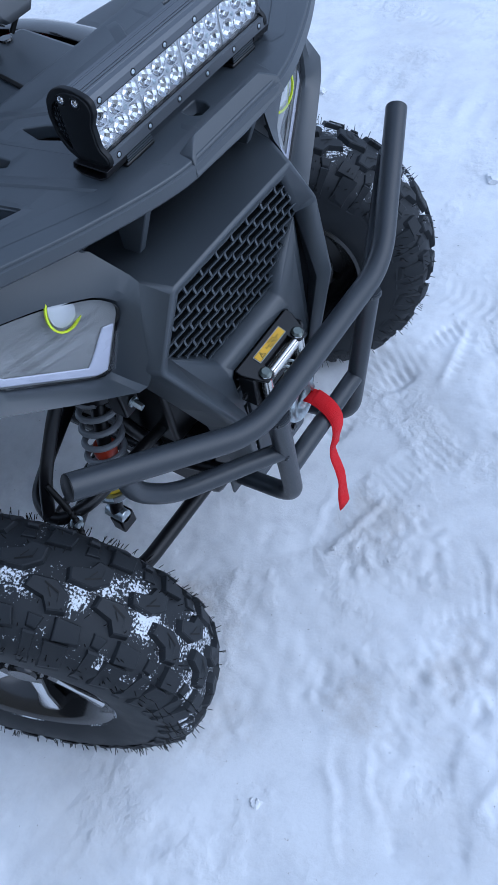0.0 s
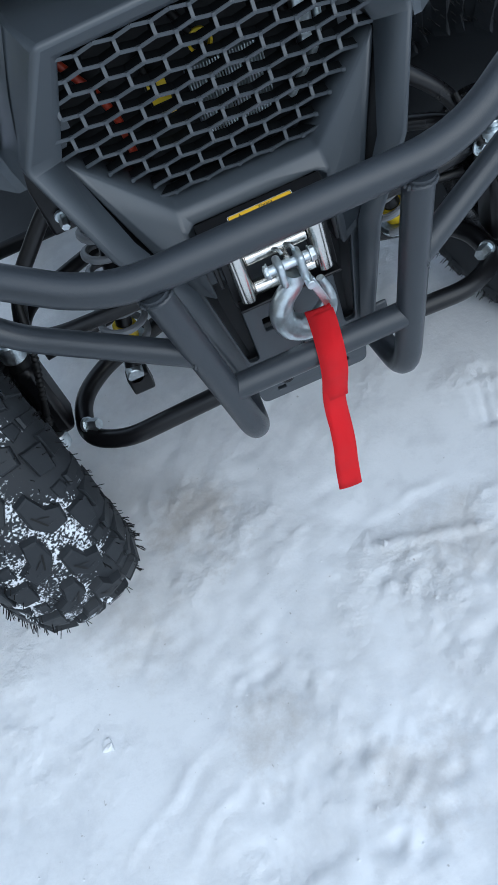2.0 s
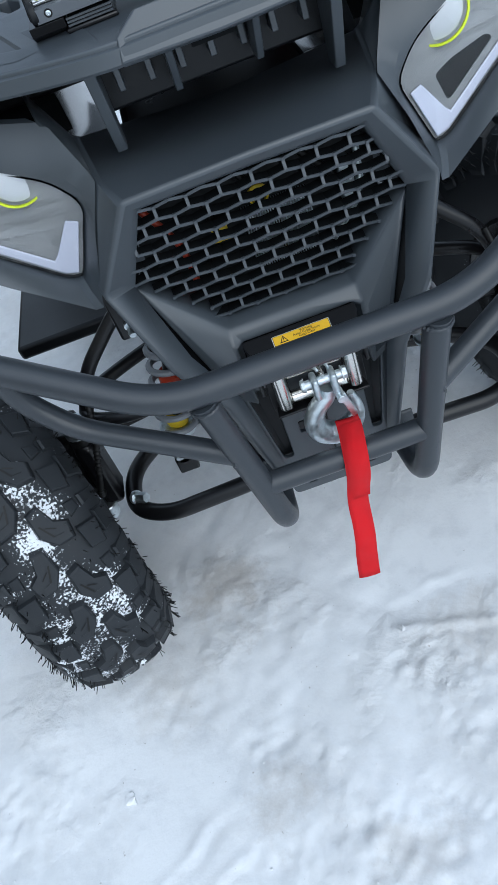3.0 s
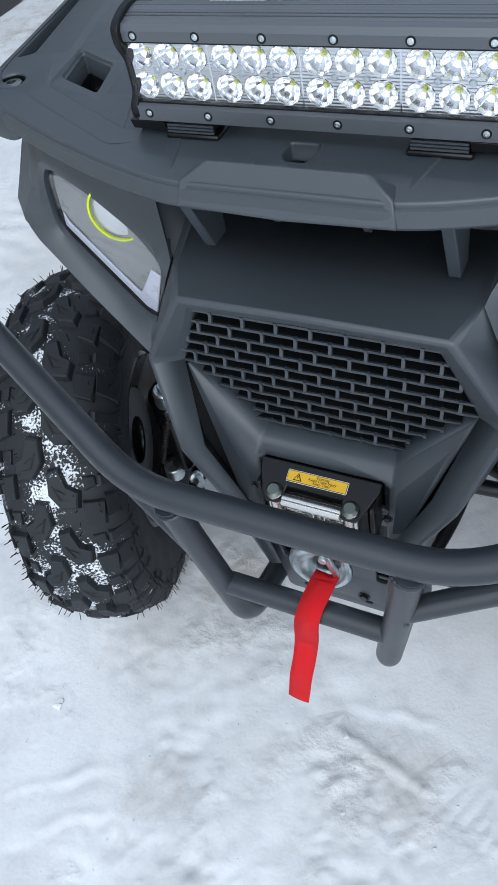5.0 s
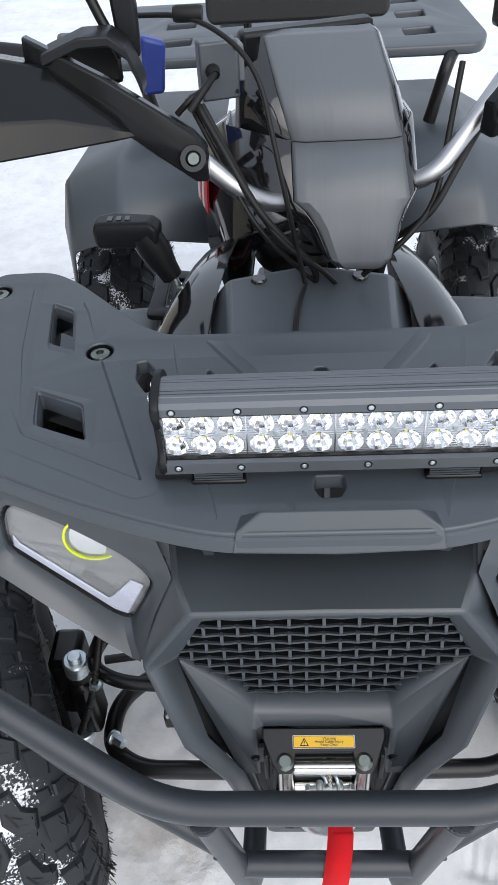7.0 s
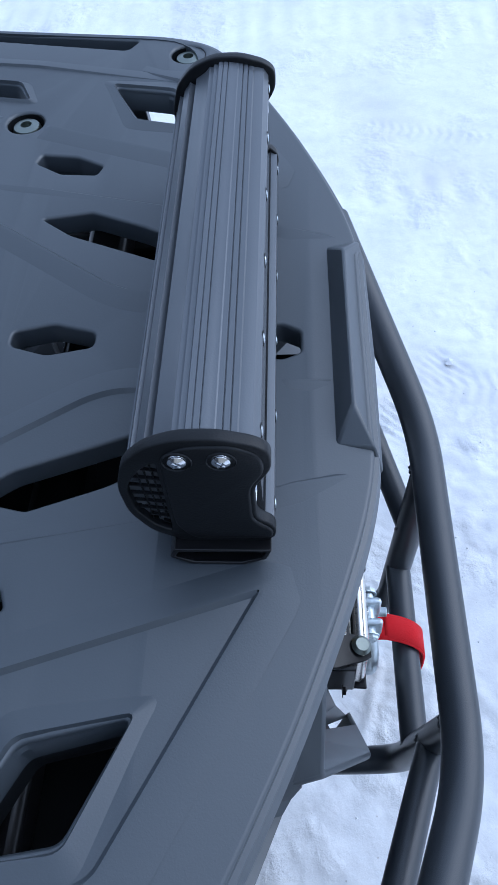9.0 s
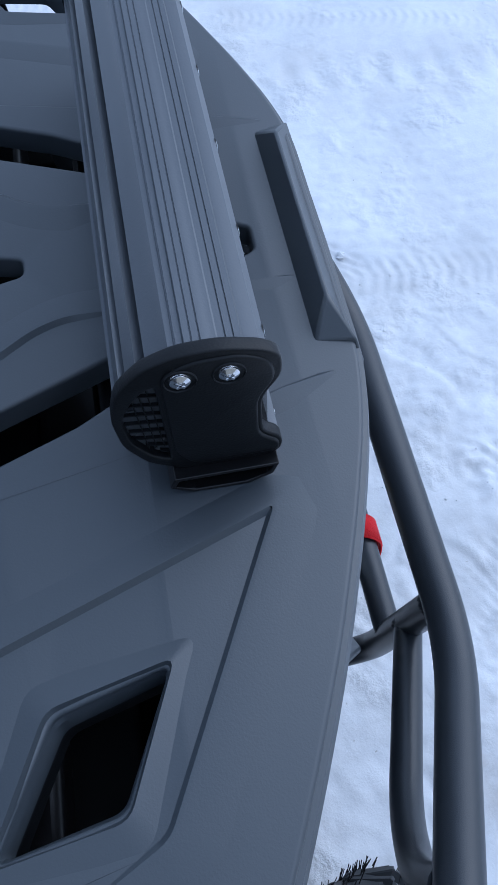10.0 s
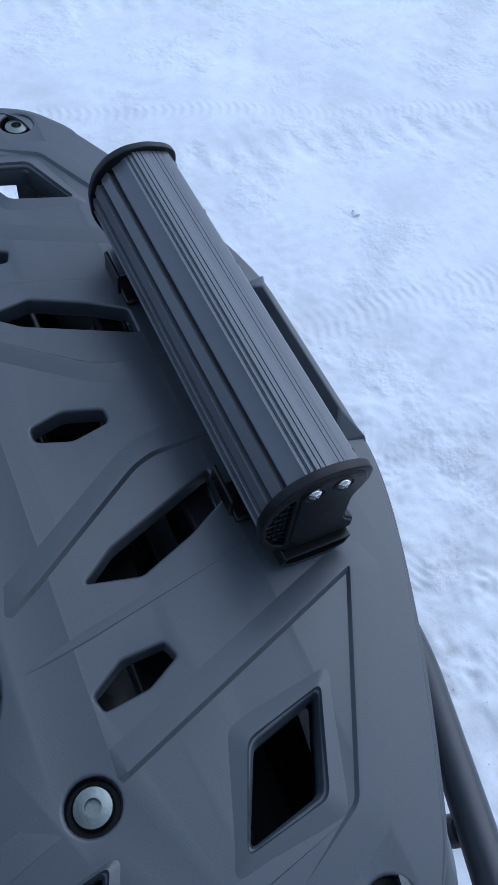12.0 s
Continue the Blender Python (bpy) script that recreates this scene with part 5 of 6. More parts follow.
for s in (-1, 1):
    tube("rack_rail", [(s * 0.30, 1.34, 0.90), (s * 0.33, 1.34, 1.03), (s * 0.36, 1.42, 1.03), (s * 0.36, 1.80, 1.03)], 0.014, STEEL_BLACK, atv, 0.05)

# steering: everything that turns with the bars, about a leaning stem
TURN = Matrix.Translation((0.012, 0.575, 0)) @ Matrix.Rotation(radians(15), 4, "Z")


def steer(name, bm, mat, parent=atv, **kw):
    bm.transform(TURN)
    return part(name, bm, mat, parent, **kw)


def steer_points(pts):
    return [TURN @ Vector(p) for p in pts]


COWL = [(0.036, 0.088, 0.408, 1.062), (0.024, 0.097, 0.410, 1.072), (0.008, 0.104, 0.420, 1.110), (-0.004, 0.110, 0.428, 1.126), (-0.019, 0.117, 0.432, 1.138), (-0.020, 0.108, 0.470, 1.194)]
VISOR = [(-0.020, 0.108, 0.470, 1.196), (-0.036, 0.098, 0.520, 1.238), (-0.050, 0.084, 0.577, 1.281), (-0.044, 0.078, 0.600, 1.284)]
SIDE_L = [(0.030, 0.445, 1.064), (0.015, 0.447, 1.075), (-0.020, 0.450, 1.108), (-0.042, 0.452, 1.120), (-0.090, 0.480, 1.130), (-0.096, 0.520, 1.200)]
SIDE_R = [(0.096, 0.445, 1.064), (0.108, 0.447, 1.075), (0.116, 0.452, 1.108), (0.122, 0.456, 1.120), (0.134, 0.480, 1.130), (0.128, 0.530, 1.200)]


def cowl_rows(rows):
    out = []
    for x0, x1, y, z in rows:
        out.append([(x0 + (x1 - x0) * u, y - 0.005 * min(1.0, u * 8, (1 - u) * 8), z) for u in (0, 0.04, 0.13, 0.5, 0.87, 0.96, 1)])
    return out


bm = bmesh.new()
loft(bm, cowl_rows(COWL), False)
pod = part("instrument_pod", bm, FILM, atv, "satin grey instrument pod under wrinkled protective film", smooth=22)
shell(pod, 0.004)
bm = bmesh.new()
loft(bm, cowl_rows(VISOR), False)
shell(part("pod_visor", bm, FILM, pod, smooth=30), 0.004)
for edge_i, wide in ((0, SIDE_L), (1, SIDE_R)):
    near = [(r[edge_i], r[2] + 0.002, r[3]) for r in COWL]
    bm = bmesh.new()
    loft(bm, [near, wide, [(x, y + 0.08, z - 0.01) for x, y, z in wide]], False)
    shell(part("pod_side", bm, GLOSS, pod, "glossy black pod side", smooth=30), 0.003)
    sg = -1 if edge_i == 0 else 1
    near = [(r[edge_i], r[2] + 0.002, r[3]) for r in VISOR]
    far_side = [(x + sg * w, y + 0.045, z - 0.012) for (x, y, z), w in zip(near, (0.06 if sg < 0 else 0.016, 0.045 if sg < 0 else 0.014, 0.030 if sg < 0 else 0.010, 0.026 if sg < 0 else 0.010))]
    bm = bmesh.new()
    loft(bm, [near, far_side, [(x, y + 0.05, z - 0.03) for x, y, z in far_side]], False)
    shell(part("visor_side", bm, GLOSS, pod, smooth=30), 0.003)
bm = bmesh.new()
prism(bm, [(-0.085, 0.025, 1.285), (0.085, 0.025, 1.285), (0.09, 0.05, 1.15), (-0.09, 0.05, 1.15)], (0, 0.03, 0))
steer("pod_back", bm, PLASTIC_DARK, pod, bevel=0.006)
rod("steering_stem", (0.012, 0.60, 0.80), (0.012, 0.575, 1.13), 0.02, STEEL_BLACK, atv)
bm = bmesh.new()
path = [Vector((0.012 + 0.0, 0.545, 1.0 + 0.008 * i)) for i in range(12)]
sweep(bm, path, [0.026 if i % 2 else 0.020 for i in range(12)], 16)
part("rubber_gaiter", bm, CABLE, atv, "ribbed black rubber gaiter", smooth=30)
bar_pts = steer_points([(-0.34, 0.03, 1.285), (-0.200, -0.091, 1.222), (-0.105, -0.130, 1.135), (-0.02, -0.075, 1.122), (0.05, -0.075, 1.122), (0.105, -0.130, 1.135), (0.200, -0.091, 1.222), (0.34, 0.03, 1.285)])
bm = bmesh.new()
sweep(bm, rounded(bar_pts, 0.05, 7), 0.0115, 18)
bar = part("handlebar", bm, BRUSHED, atv, "bright steel handlebar", smooth=60)
for s in (-1, 1):
    a, c = steer_points([(s * 0.30, 0.012, 1.280), (s * 0.42, 0.07, 1.292)])
    rod("grip", a, c, 0.017, CABLE, bar, "black rubber grip")
    # hand guard: a wide flared blade in front of the grip
    back = TURN.inverted()

    def placed(pts):
        loc = [back @ Vector(p) for p in pts]
        return [TURN @ Vector((-s * p.x, p.y, p.z)) for p in loc]

    GUARD = [((-0.428, 0.405, 1.338), (-0.424, 0.335, 1.290), (-0.408, 0.290, 1.232)), ((-0.413, 0.386, 1.345), (-0.408, 0.318, 1.292), (-0.392, 0.280, 1.234)), ((-0.328, 0.412, 1.316), (-0.330, 0.345, 1.272), (-0.335, 0.328, 1.236)),
             ((-0.265, 0.415, 1.302), (-0.262, 0.362, 1.266), (-0.262, 0.350, 1.238)), ((-0.218, 0.410, 1.276), (-0.210, 0.375, 1.254), (-0.206, 0.370, 1.239)), ((-0.184, 0.402, 1.246), (-0.182, 0.392, 1.242), (-0.181, 0.388, 1.237))]
    bm = bmesh.new()
    loft(bm, [placed([(a[0], a[1] + 0.03, a[2] - 0.004), a, m, d, (d[0], d[1] + 0.04, d[2] + 0.004)]) for a, m, d in GUARD], False)
    g = part("hand_guard", bm, GUARD_PLASTIC, bar, "black plastic hand guard", smooth=30, bevel=0.003)
    shell(g, 0.004)
    bm = bmesh.new()
    loft(bm, [placed([(x, y + dy, z + dz * k) for dy, dz in ((-0.010, -0.027), (-0.014, 0.0), (-0.008, 0.027), (0.010, 0.025), (0.012, -0.025))]) for x, y, z, k in
              ((-0.112, 0.400, 1.203, 0.7), (-0.125, 0.395, 1.213, 1.0), (-0.170, 0.395, 1.245, 0.95), (-0.215, 0.400, 1.276, 0.85), (-0.262, 0.415, 1.300, 0.7), (-0.30, 0.445, 1.312, 0.6))])
    part("guard_mount", bm, GUARD_PLASTIC, bar, "black guard mounting arm", smooth=30, bevel=0.003)
    bm = bmesh.new()
    loft(bm, [placed([(x, y + dy, z + dz) for dy, dz in ((-0.018, -0.006), (-0.018, 0.005), (0.02, 0.007), (0.02, -0.006))]) for x, y, z in
              ((-0.275, 0.42, 1.312), (-0.235, 0.425, 1.326), (-0.205, 0.428, 1.326), (-0.188, 0.43, 1.312), (-0.176, 0.43, 1.278))])
    part("guard_arch", bm, PLASTIC_DARK, bar, smooth=40, bevel=0.003)
    p0 = placed([(-0.127, 0.381, 1.215)])[0]
    bm = bmesh.new()
    lathe(bm, [(0, 0.004), (0.006, 0.004), (0.0075, 0.0015), (0.0075, -0.004)], p0, TURN.to_3x3() @ Vector((0, -1, 0.15)), 20)
    part("guard_bolt", bm, BOLT, bar)
    bm = bmesh.new()
    lathe(bm, [(0.0085, 0.002), (0.014, 0.002), (0.015, -0.004), (0.0085, -0.004)], p0, TURN.to_3x3() @ Vector((0, -1, 0.15)), 24, True)
    part("bolt_surround", bm, GLOSS, bar)
    # lever block and mirror stalk
    bm = bmesh.new()
    prism(bm, [(s * 0.235, -0.03, 1.262), (s * 0.30, -0.005, 1.262), (s * 0.30, -0.005, 1.308), (s * 0.235, -0.03, 1.308)], (0, 0.045, 0))
    steer("lever_clamp", bm, STEEL_BLACK, bar, bevel=0.006)
    bm = bmesh.new()
    sweep(bm, [Vector(p) for p in placed([(-0.200, 0.45, 1.300), (-0.218, 0.455, 1.340), (-0.250, 0.46, 1.42), (-0.27, 0.46, 1.50)])], 0.0055, 12)
    part("mirror_stalk", bm, STEEL_BLACK, bar)
    bm = bmesh.new()
    prism(bm, placed([(-0.202, 0.45, 1.298), (-0.180, 0.45, 1.298), (-0.178, 0.45, 1.352), (-0.196, 0.45, 1.385), (-0.206, 0.45, 1.380)]), (0, 0.016, 0))
    part("clutch_lever", bm, PLASTIC_DARK, bar, bevel=0.004)
bm = bmesh.new()
prism(bm, [(-0.205, 0.07, 1.215), (-0.178, 0.07, 1.215), (-0.170, 0.07, 1.275), (-0.200, 0.07, 1.285)], (0, 0.02, 0))
steer("fluid_reservoir", bm, BLUE, bar, label="blue plastic block on the bars", bevel=0.005)
bm = bmesh.new()
prism(bm, [(-0.150, -0.045, 1.235), (-0.105, -0.045, 1.235), (-0.105, -0.045, 1.298), (-0.150, -0.045, 1.298)], (0, 0.026, 0))
sw = steer("switch_box", bm, PLASTIC, bar, label="small black switch box", bevel=0.003)
bm = bmesh.new()
prism(bm, [(-0.104, -0.035, 1.25), (-0.096, -0.035, 1.25), (-0.096, -0.035, 1.29), (-0.104, -0.035, 1.29)], (0, 0.03, 0))
steer("switch_bracket", bm, SATIN, sw, bevel=0.002)
for z in (1.243, 1.290):
    bm = bmesh.new()
    lathe(bm, [(0, 0.001), (0.0022, 0.001), (0.0026, 0)], (-0.1085, -0.0455, z), (0, -1, 0), 12)
    steer("box_screw", bm, CABLE, sw)
bm = bmesh.new()
lathe(bm, [(0.0045, 0.014), (0.0062, 0.012), (0.0075, 0.004), (0.0085, 0.0), (0.0085, -0.002)], (-0.136, -0.045, 1.268), (0, -1, 0), 18)
steer("cable_boot", bm, CABLE, sw, label="rubber cable boot")
bm = bmesh.new()
sweep(bm, rounded([Vector(p) for p in ((-0.136, -0.056, 1.268), (-0.150, -0.075, 1.262), (-0.172, -0.082, 1.240))], 0.012, 6), 0.0042, 12)
steer("box_cable", bm, CABLE, sw)
LOOMS = [([(-0.165, -0.06, 1.25), (-0.11, -0.155, 1.13), (-0.045, -0.15, 1.06), (-0.03, -0.10, 1.00)], 0.006), ([(-0.170, -0.055, 1.245), (-0.118, -0.155, 1.12), (-0.06, -0.14, 1.05), (-0.02, -0.11, 1.00)], 0.004),
         ([(-0.155, -0.065, 1.24), (-0.10, -0.162, 1.11), (-0.035, -0.145, 1.05), (0.0, -0.12, 1.0)], 0.0045), ([(-0.22, 0.02, 1.32), (-0.15, -0.03, 1.325), (-0.098, -0.10, 1.29), (-0.088, -0.165, 1.17), (-0.06, -0.15, 1.04)], 0.004),
         ([(-0.145, -0.055, 1.255), (-0.17, -0.075, 1.25), (-0.185, -0.07, 1.235)], 0.005), ([(0.16, -0.07, 1.25), (0.11, -0.14, 1.11), (0.06, -0.16, 1.075), (0.02, -0.14, 1.03)], 0.005),
         ([(0.20, -0.088, 1.205), (0.15, -0.125, 1.165), (0.10, -0.150, 1.10), (0.06, -0.12, 1.06)], 0.006), ([(-0.04, -0.10, 1.02), (-0.075, -0.17, 1.022), (-0.10, -0.235, 1.012), (-0.105, -0.29, 1.005)], 0.0045)]
for pts, r in LOOMS:
    bm = bmesh.new()
    sweep(bm, rounded(steer_points(pts), 0.05, 8), r * 0.75, 10)
    part("cable", bm, CABLE, atv, "black control cable", smooth=60)
bm = bmesh.new()
lathe(bm, [(0.0, 0), (0.008, 0), (0.009, 0.004), (0.009, 0.028), (0.008, 0.032), (0, 0.032)], TURN @ Vector((-0.17, -0.02, 1.325)), (1, -0.1, 0), 14)
part("cable_connector", bm, CABLE, bar)
# gear selector
bm = bmesh.new()
loft(bm, [[(-0.262 + dx, 0.535 + dy, z) for dx, dy in ((-0.026 * k, -0.016 * k), (0.060 * k, -0.02 * k), (0.064 * k, 0.012 * k), (0.0, 0.026 * k), (-0.028 * k, 0.014 * k))] for z, k in ((1.040, 0.85), (1.048, 1.0), (1.068, 1.02), (1.078, 0.85))])
knob = part("gear_lever", bm, PLASTIC_DARK, atv, "black T-shaped gear selector knob", bevel=0.006, segments=3)
bm = bmesh.new()
sweep(bm, rounded([Vector((-0.222, 0.535, 1.055)), Vector((-0.205, 0.532, 1.02)), Vector((-0.190, 0.530, 0.99))], 0.02, 4), [0.022, 0.022, 0.021, 0.020, 0.019, 0.017, 0.015], 14)
part("lever_neck", bm, PLASTIC_DARK, knob)
rod("lever_rod", (-0.192, 0.53, 1.0), (-0.175, 0.525, 0.95), 0.006, ZINC, knob)
bm = bmesh.new()
for k in range(3):
    prism(bm, [(-0.268 + k * 0.012, 0.528, 1.0785), (-0.261 + k * 0.012, 0.528, 1.0785), (-0.261 + k * 0.012, 0.540, 1.0785), (-0.268 + k * 0.012, 0.540, 1.0785)], (0, 0, 0.0006))
part("shift_mark", bm, PLASTIC, knob)
bm = plate_bm([corner_round([(-0.225, 0.47), (-0.15, 0.46), (-0.145, 0.58), (-0.215, 0.60)], 0.01), corner_round([(-0.20, 0.49), (-0.165, 0.485), (-0.165, 0.565), (-0.20, 0.57)], 0.006)], 0.004, 0.0015)
bm.transform(Matrix.Translation((0, 0, 0.962)))
part("shift_gate", bm, PLASTIC_DARK, atv, "black gear gate")


# ---- bull bar ----
bull = tagged(empty("bull_bar", (0.002, 0.005, 0)), "matte black tubular bull bar on the front of the quad bike", "bull bar")
RT = 0.0178
top = [(-0.415, 0.012, 0.800), (-0.182, -0.085, 0.690), (0.182, -0.085, 0.690), (0.415, 0.008, 0.800)]
t = tube("top_tube", top, RT, TUBE, bull, 0.055, steps=9, sides=28)
for p, q in ((top[0], top[1]), (top[3], top[2])):
    d = (Vector(p) - Vector(q)).normalized()
    bm = bmesh.new()
    lathe(bm, [(0.0, 0.003), (0.0150, 0.003), (0.0172, 0.0015), (0.0176, -0.002)], Vector(p), d, 28)
    part("end_plug", bm, PLASTIC_DARK, t, "black plastic end plug")
for s in (-1, 1):
    f = (lambda x, y, z: (s * x, y, z))
    tube("strut", [f(0.138, -0.088, 0.678), f(0.099, -0.062, 0.392), f(0.096, 0.06, 0.366)], 0.0165, TUBE, bull, 0.045, sides=24)
    tube("side_tube", [f(0.123, -0.078, 0.568), f(0.300, -0.012, 0.640), f(0.345, 0.000, 0.700), f(0.352, -0.008, 0.762)], 0.0145, TUBE, bull, 0.05, sides=22)
    part("mount_plate", box_bm(min(s * 0.075, s * 0.125), 0.055, 0.345, max(s * 0.075, s * 0.125), 0.061, 0.405), TUBE, bull, bevel=0.003)
    # weld beads where the tubes meet
    for at, d, r in ((f(0.1365, -0.0872, 0.672), (-s * 0.13, 0.1, -1), 0.0172), (f(0.127, -0.0765, 0.570), (s * 0.9, 0.33, 0.35), 0.0148)):
        bm = bmesh.new()
        c = Vector(at)
        ax = Vector(d).normalized()
        u = ax.orthogonal().normalized()
        v = ax.cross(u)
        ring = [c + (u * math.cos(a) + v * math.sin(a)) * (r + 0.0006 * math.sin(a * 17)) for a in (2 * math.pi * k / 48 for k in range(49))]
        sweep(bm, ring, [0.0026 + 0.0006 * math.sin(k * 2.3) for k in range(49)], 8, False)
        part("weld", bm, TUBE, bull)
tube("cross_tube", [(-0.108, -0.070, 0.494), (0.108, -0.070, 0.494)], 0.0155, TUBE, bull, sides=24)

# ---- winch fairlead ----
winch = tagged(empty("winch"), "black winch with bright roller fairlead and warning label", "winch")
bm = plate_bm([corner_round([(-0.064, 0.535), (0.064, 0.535), (0.064, 0.634), (-0.064, 0.634)], 0.01), corner_round([(-0.036, 0.553), (0.036, 0.553), (0.036, 0.622), (-0.036, 0.622)], 0.006)], 0.003, 0.001)
bm.transform(Matrix.Translation((0, 0.012, 0)) @ Matrix.Rotation(radians(90), 4, "X"))
fl = part("fairlead_plate", bm, STEEL_BLACK, winch, "black fairlead plate")
# upper flange, leaning back, that carries the label, and lower flange
UF = [(x, y, 0.6315 + 0.42 * y) for x, y in ((-0.034, 0.009), (0.034, 0.009), (0.037, -0.010), (0.041, -0.013), (0.056, -0.013), (0.062, -0.004), (0.074, 0.024), (0.074, 0.035), (-0.074, 0.035), (-0.074, 0.024), (-0.062, -0.004), (-0.056, -0.013), (-0.041, -0.013), (-0.037, -0.010))]
bm = bmesh.new()
prism(bm, UF, (0, 0.0025, -0.004))
part("upper_flange", bm, STEEL_BLACK, winch, bevel=0.0015)
bm = bmesh.new()
prism(bm, [(-0.062, -0.012, 0.548), (0.062, -0.012, 0.548), (0.060, 0.014, 0.546), (-0.060, 0.014, 0.546)], (0, 0, -0.004))
part("lower_flange", bm, STEEL_BLACK, winch, bevel=0.0015)
for s in (-1, 1):
    rod("side_roller", (s * 0.047, -0.001, 0.552), (s * 0.047, -0.001, 0.631), 0.0098, STAINLESS, winch, "polished steel roller")
    rod("pin_head", (s * 0.047, -0.001, 0.6312), (s * 0.047, -0.003, 0.6385), 0.0105, BOLT, winch, "domed steel pin head", chamfer=0.35)
    part("flange_ear", box_bm(s * 0.070 - 0.003, 0.004, 0.575, s * 0.070 + 0.003, 0.034, 0.634), STEEL_BLACK, winch, bevel=0.002)
    bolt("fairlead_bolt", (s * 0.084, 0.018, 0.606), (0, -1, 0), 0.0045, 0.004, STEEL_BLACK, winch, washer=0.0065)
for z, y in ((0.6215, -0.002), (0.598, 0.010), (0.560, 0.004)):
    rod("cross_roller", (-0.037, y, z), (0.037, y, z), 0.0092, STAINLESS, winch, "polished steel roller")
rod("drum", (-0.055, 0.075, 0.61), (0.055, 0.075, 0.61), 0.028, STEEL_BLACK, winch)
part("winch_body", box_bm(-0.074, 0.055, 0.565, 0.074, 0.12, 0.640), STEEL_BLACK, winch, bevel=0.012)
# warning label lying on the upper flange
n_lab = Vector((0, -0.42, 1)).normalized()
UX, UY = Vector((1, 0, 0)), n_lab.cross(Vector((1, 0, 0)))
LM = Matrix(((UX.x, UY.x, n_lab.x, 0), (UX.y, UY.y, n_lab.y, 0.0200), (UX.z, UY.z, n_lab.z, 0.6405), (0, 0, 0, 1)))


def label_piece(name, loop, lift, mat, parent):
    bm = plate_bm([loop], 0.0002, 0.00005, 0)
    bm.transform(LM @ Matrix.Translation((0, 0, lift)))
    return part(name, bm, mat, parent)


lab = label_piece("warning_label", corner_round([(-0.0375, -0.0075), (0.0375, -0.0075), (0.0375, 0.0075), (-0.0375, 0.0075)], 0.0015), 0.0006, LABEL_WHITE, winch)
lab["label"] = "yellow warning label with black print"
label_piece("label_border", corner_round([(-0.0368, -0.0068), (0.0368, -0.0068), (0.0368, 0.0068), (-0.0368, 0.0068)], 0.0012), 0.0010, INK, lab)
label_piece("label_face", corner_round([(-0.0362, -0.0062), (0.0362, -0.0062), (0.0362, 0.0062), (-0.0362, 0.0062)], 0.001), 0.0014, LABEL_YELLOW, lab)
label_piece("label_triangle", [(-0.029, -0.0048), (-0.018, -0.0048), (-0.0235, 0.0048)], 0.0018, INK, lab)
label_piece("label_triangle_face", [(-0.0272, -0.0038), (-0.0198, -0.0038), (-0.0235, 0.0028)], 0.0022, LABEL_YELLOW, lab)
label_piece("label_mark", [(-0.0240, -0.0015), (-0.0230, -0.0015), (-0.0228, 0.0012), (-0.0242, 0.0012)], 0.0026, INK, lab)
label_piece("label_dot", [(-0.0240, -0.0030), (-0.0230, -0.0030), (-0.0230, -0.0021), (-0.0240, -0.0021)], 0.0026, INK, lab)
for body, dy in (("Warning", 0.0022), ("Avoid Cable Injury", -0.0013), ("Keep Clear", -0.0048)):
    bm = text_bm(body, 0.0046)
    bm.transform(LM @ Matrix.Translation((0.0065, dy, 0.0019)))
    part("label_text", bm, INK, lab, smooth=0)

# ---- tow hook and red strap ----
hook = tagged(empty("tow_hook"), "zinc-plated clevis hook with a red webbing strap on the winch rope", "tow hook")
HC = Vector((0.006, -0.018, 0.528))


def hook_path():
    pts = [(0.004, 0.044), (0.0, 0.030), (-0.018, 0.016), (-0.027, -0.004), (-0.023, -0.026), (-0.004, -0.040), (0.018, -0.036), (0.032, -0.018), (0.034, 0.004), (0.029, 0.022)]
    out = rounded([HC + Vector((x, 0.004, z)) for x, z in pts], 0.02, 4)
    n = len(out)
    return out, [0.0128 + 0.0040 * math.sin(math.pi * min(1, i / (n * 0.75))) - (0.008 * max(0, i / n - 0.75) * 4) for i in range(n)]


bm = bmesh.new()
pth, rad_list = hook_path()
sweep(bm, pth, rad_list, 18, squash=0.8)
hk = part("hook_body", bm, ZINC, hook, "rough zinc-plated hook", smooth=60)
for s in (-1, 1):
    part("clevis_cheek", box_bm(HC.x + s * 0.012 - 0.0045, -0.030, 0.566, HC.x + s * 0.012 + 0.0045, -0.006, 0.600), ZINC, hook, bevel=0.004, segments=3)
rod("clevis_pin", (HC.x - 0.030, -0.016, 0.588), (HC.x + 0.026, -0.016, 0.588), 0.006, ZINC, hook)
bolt("pin_nut", (HC.x + 0.024, -0.016, 0.588), (1, 0, 0), 0.0085, 0.007, ZINC, hook, washer=0.010)
bolt("pin_nut", (HC.x - 0.024, -0.016, 0.588), (-1, 0, 0), 0.0085, 0.005, ZINC, hook, washer=0.010)
bm = bmesh.new()
prism(bm, [HC + Vector(v) for v in ((0.010, -0.014, 0.040), (0.020, -0.014, 0.040), (0.031, -0.013, -0.002), (0.023, -0.013, -0.006))], (0, 0.005, 0))
part("safety_latch", bm, ZINC, hook, "sprung safety latch", bevel=0.001)
rod("latch_rivet", HC + Vector((0.014, -0.020, 0.036)), HC + Vector((0.014, 0.002, 0.036)), 0.0055, ZINC, hook)
bm = bmesh.new()
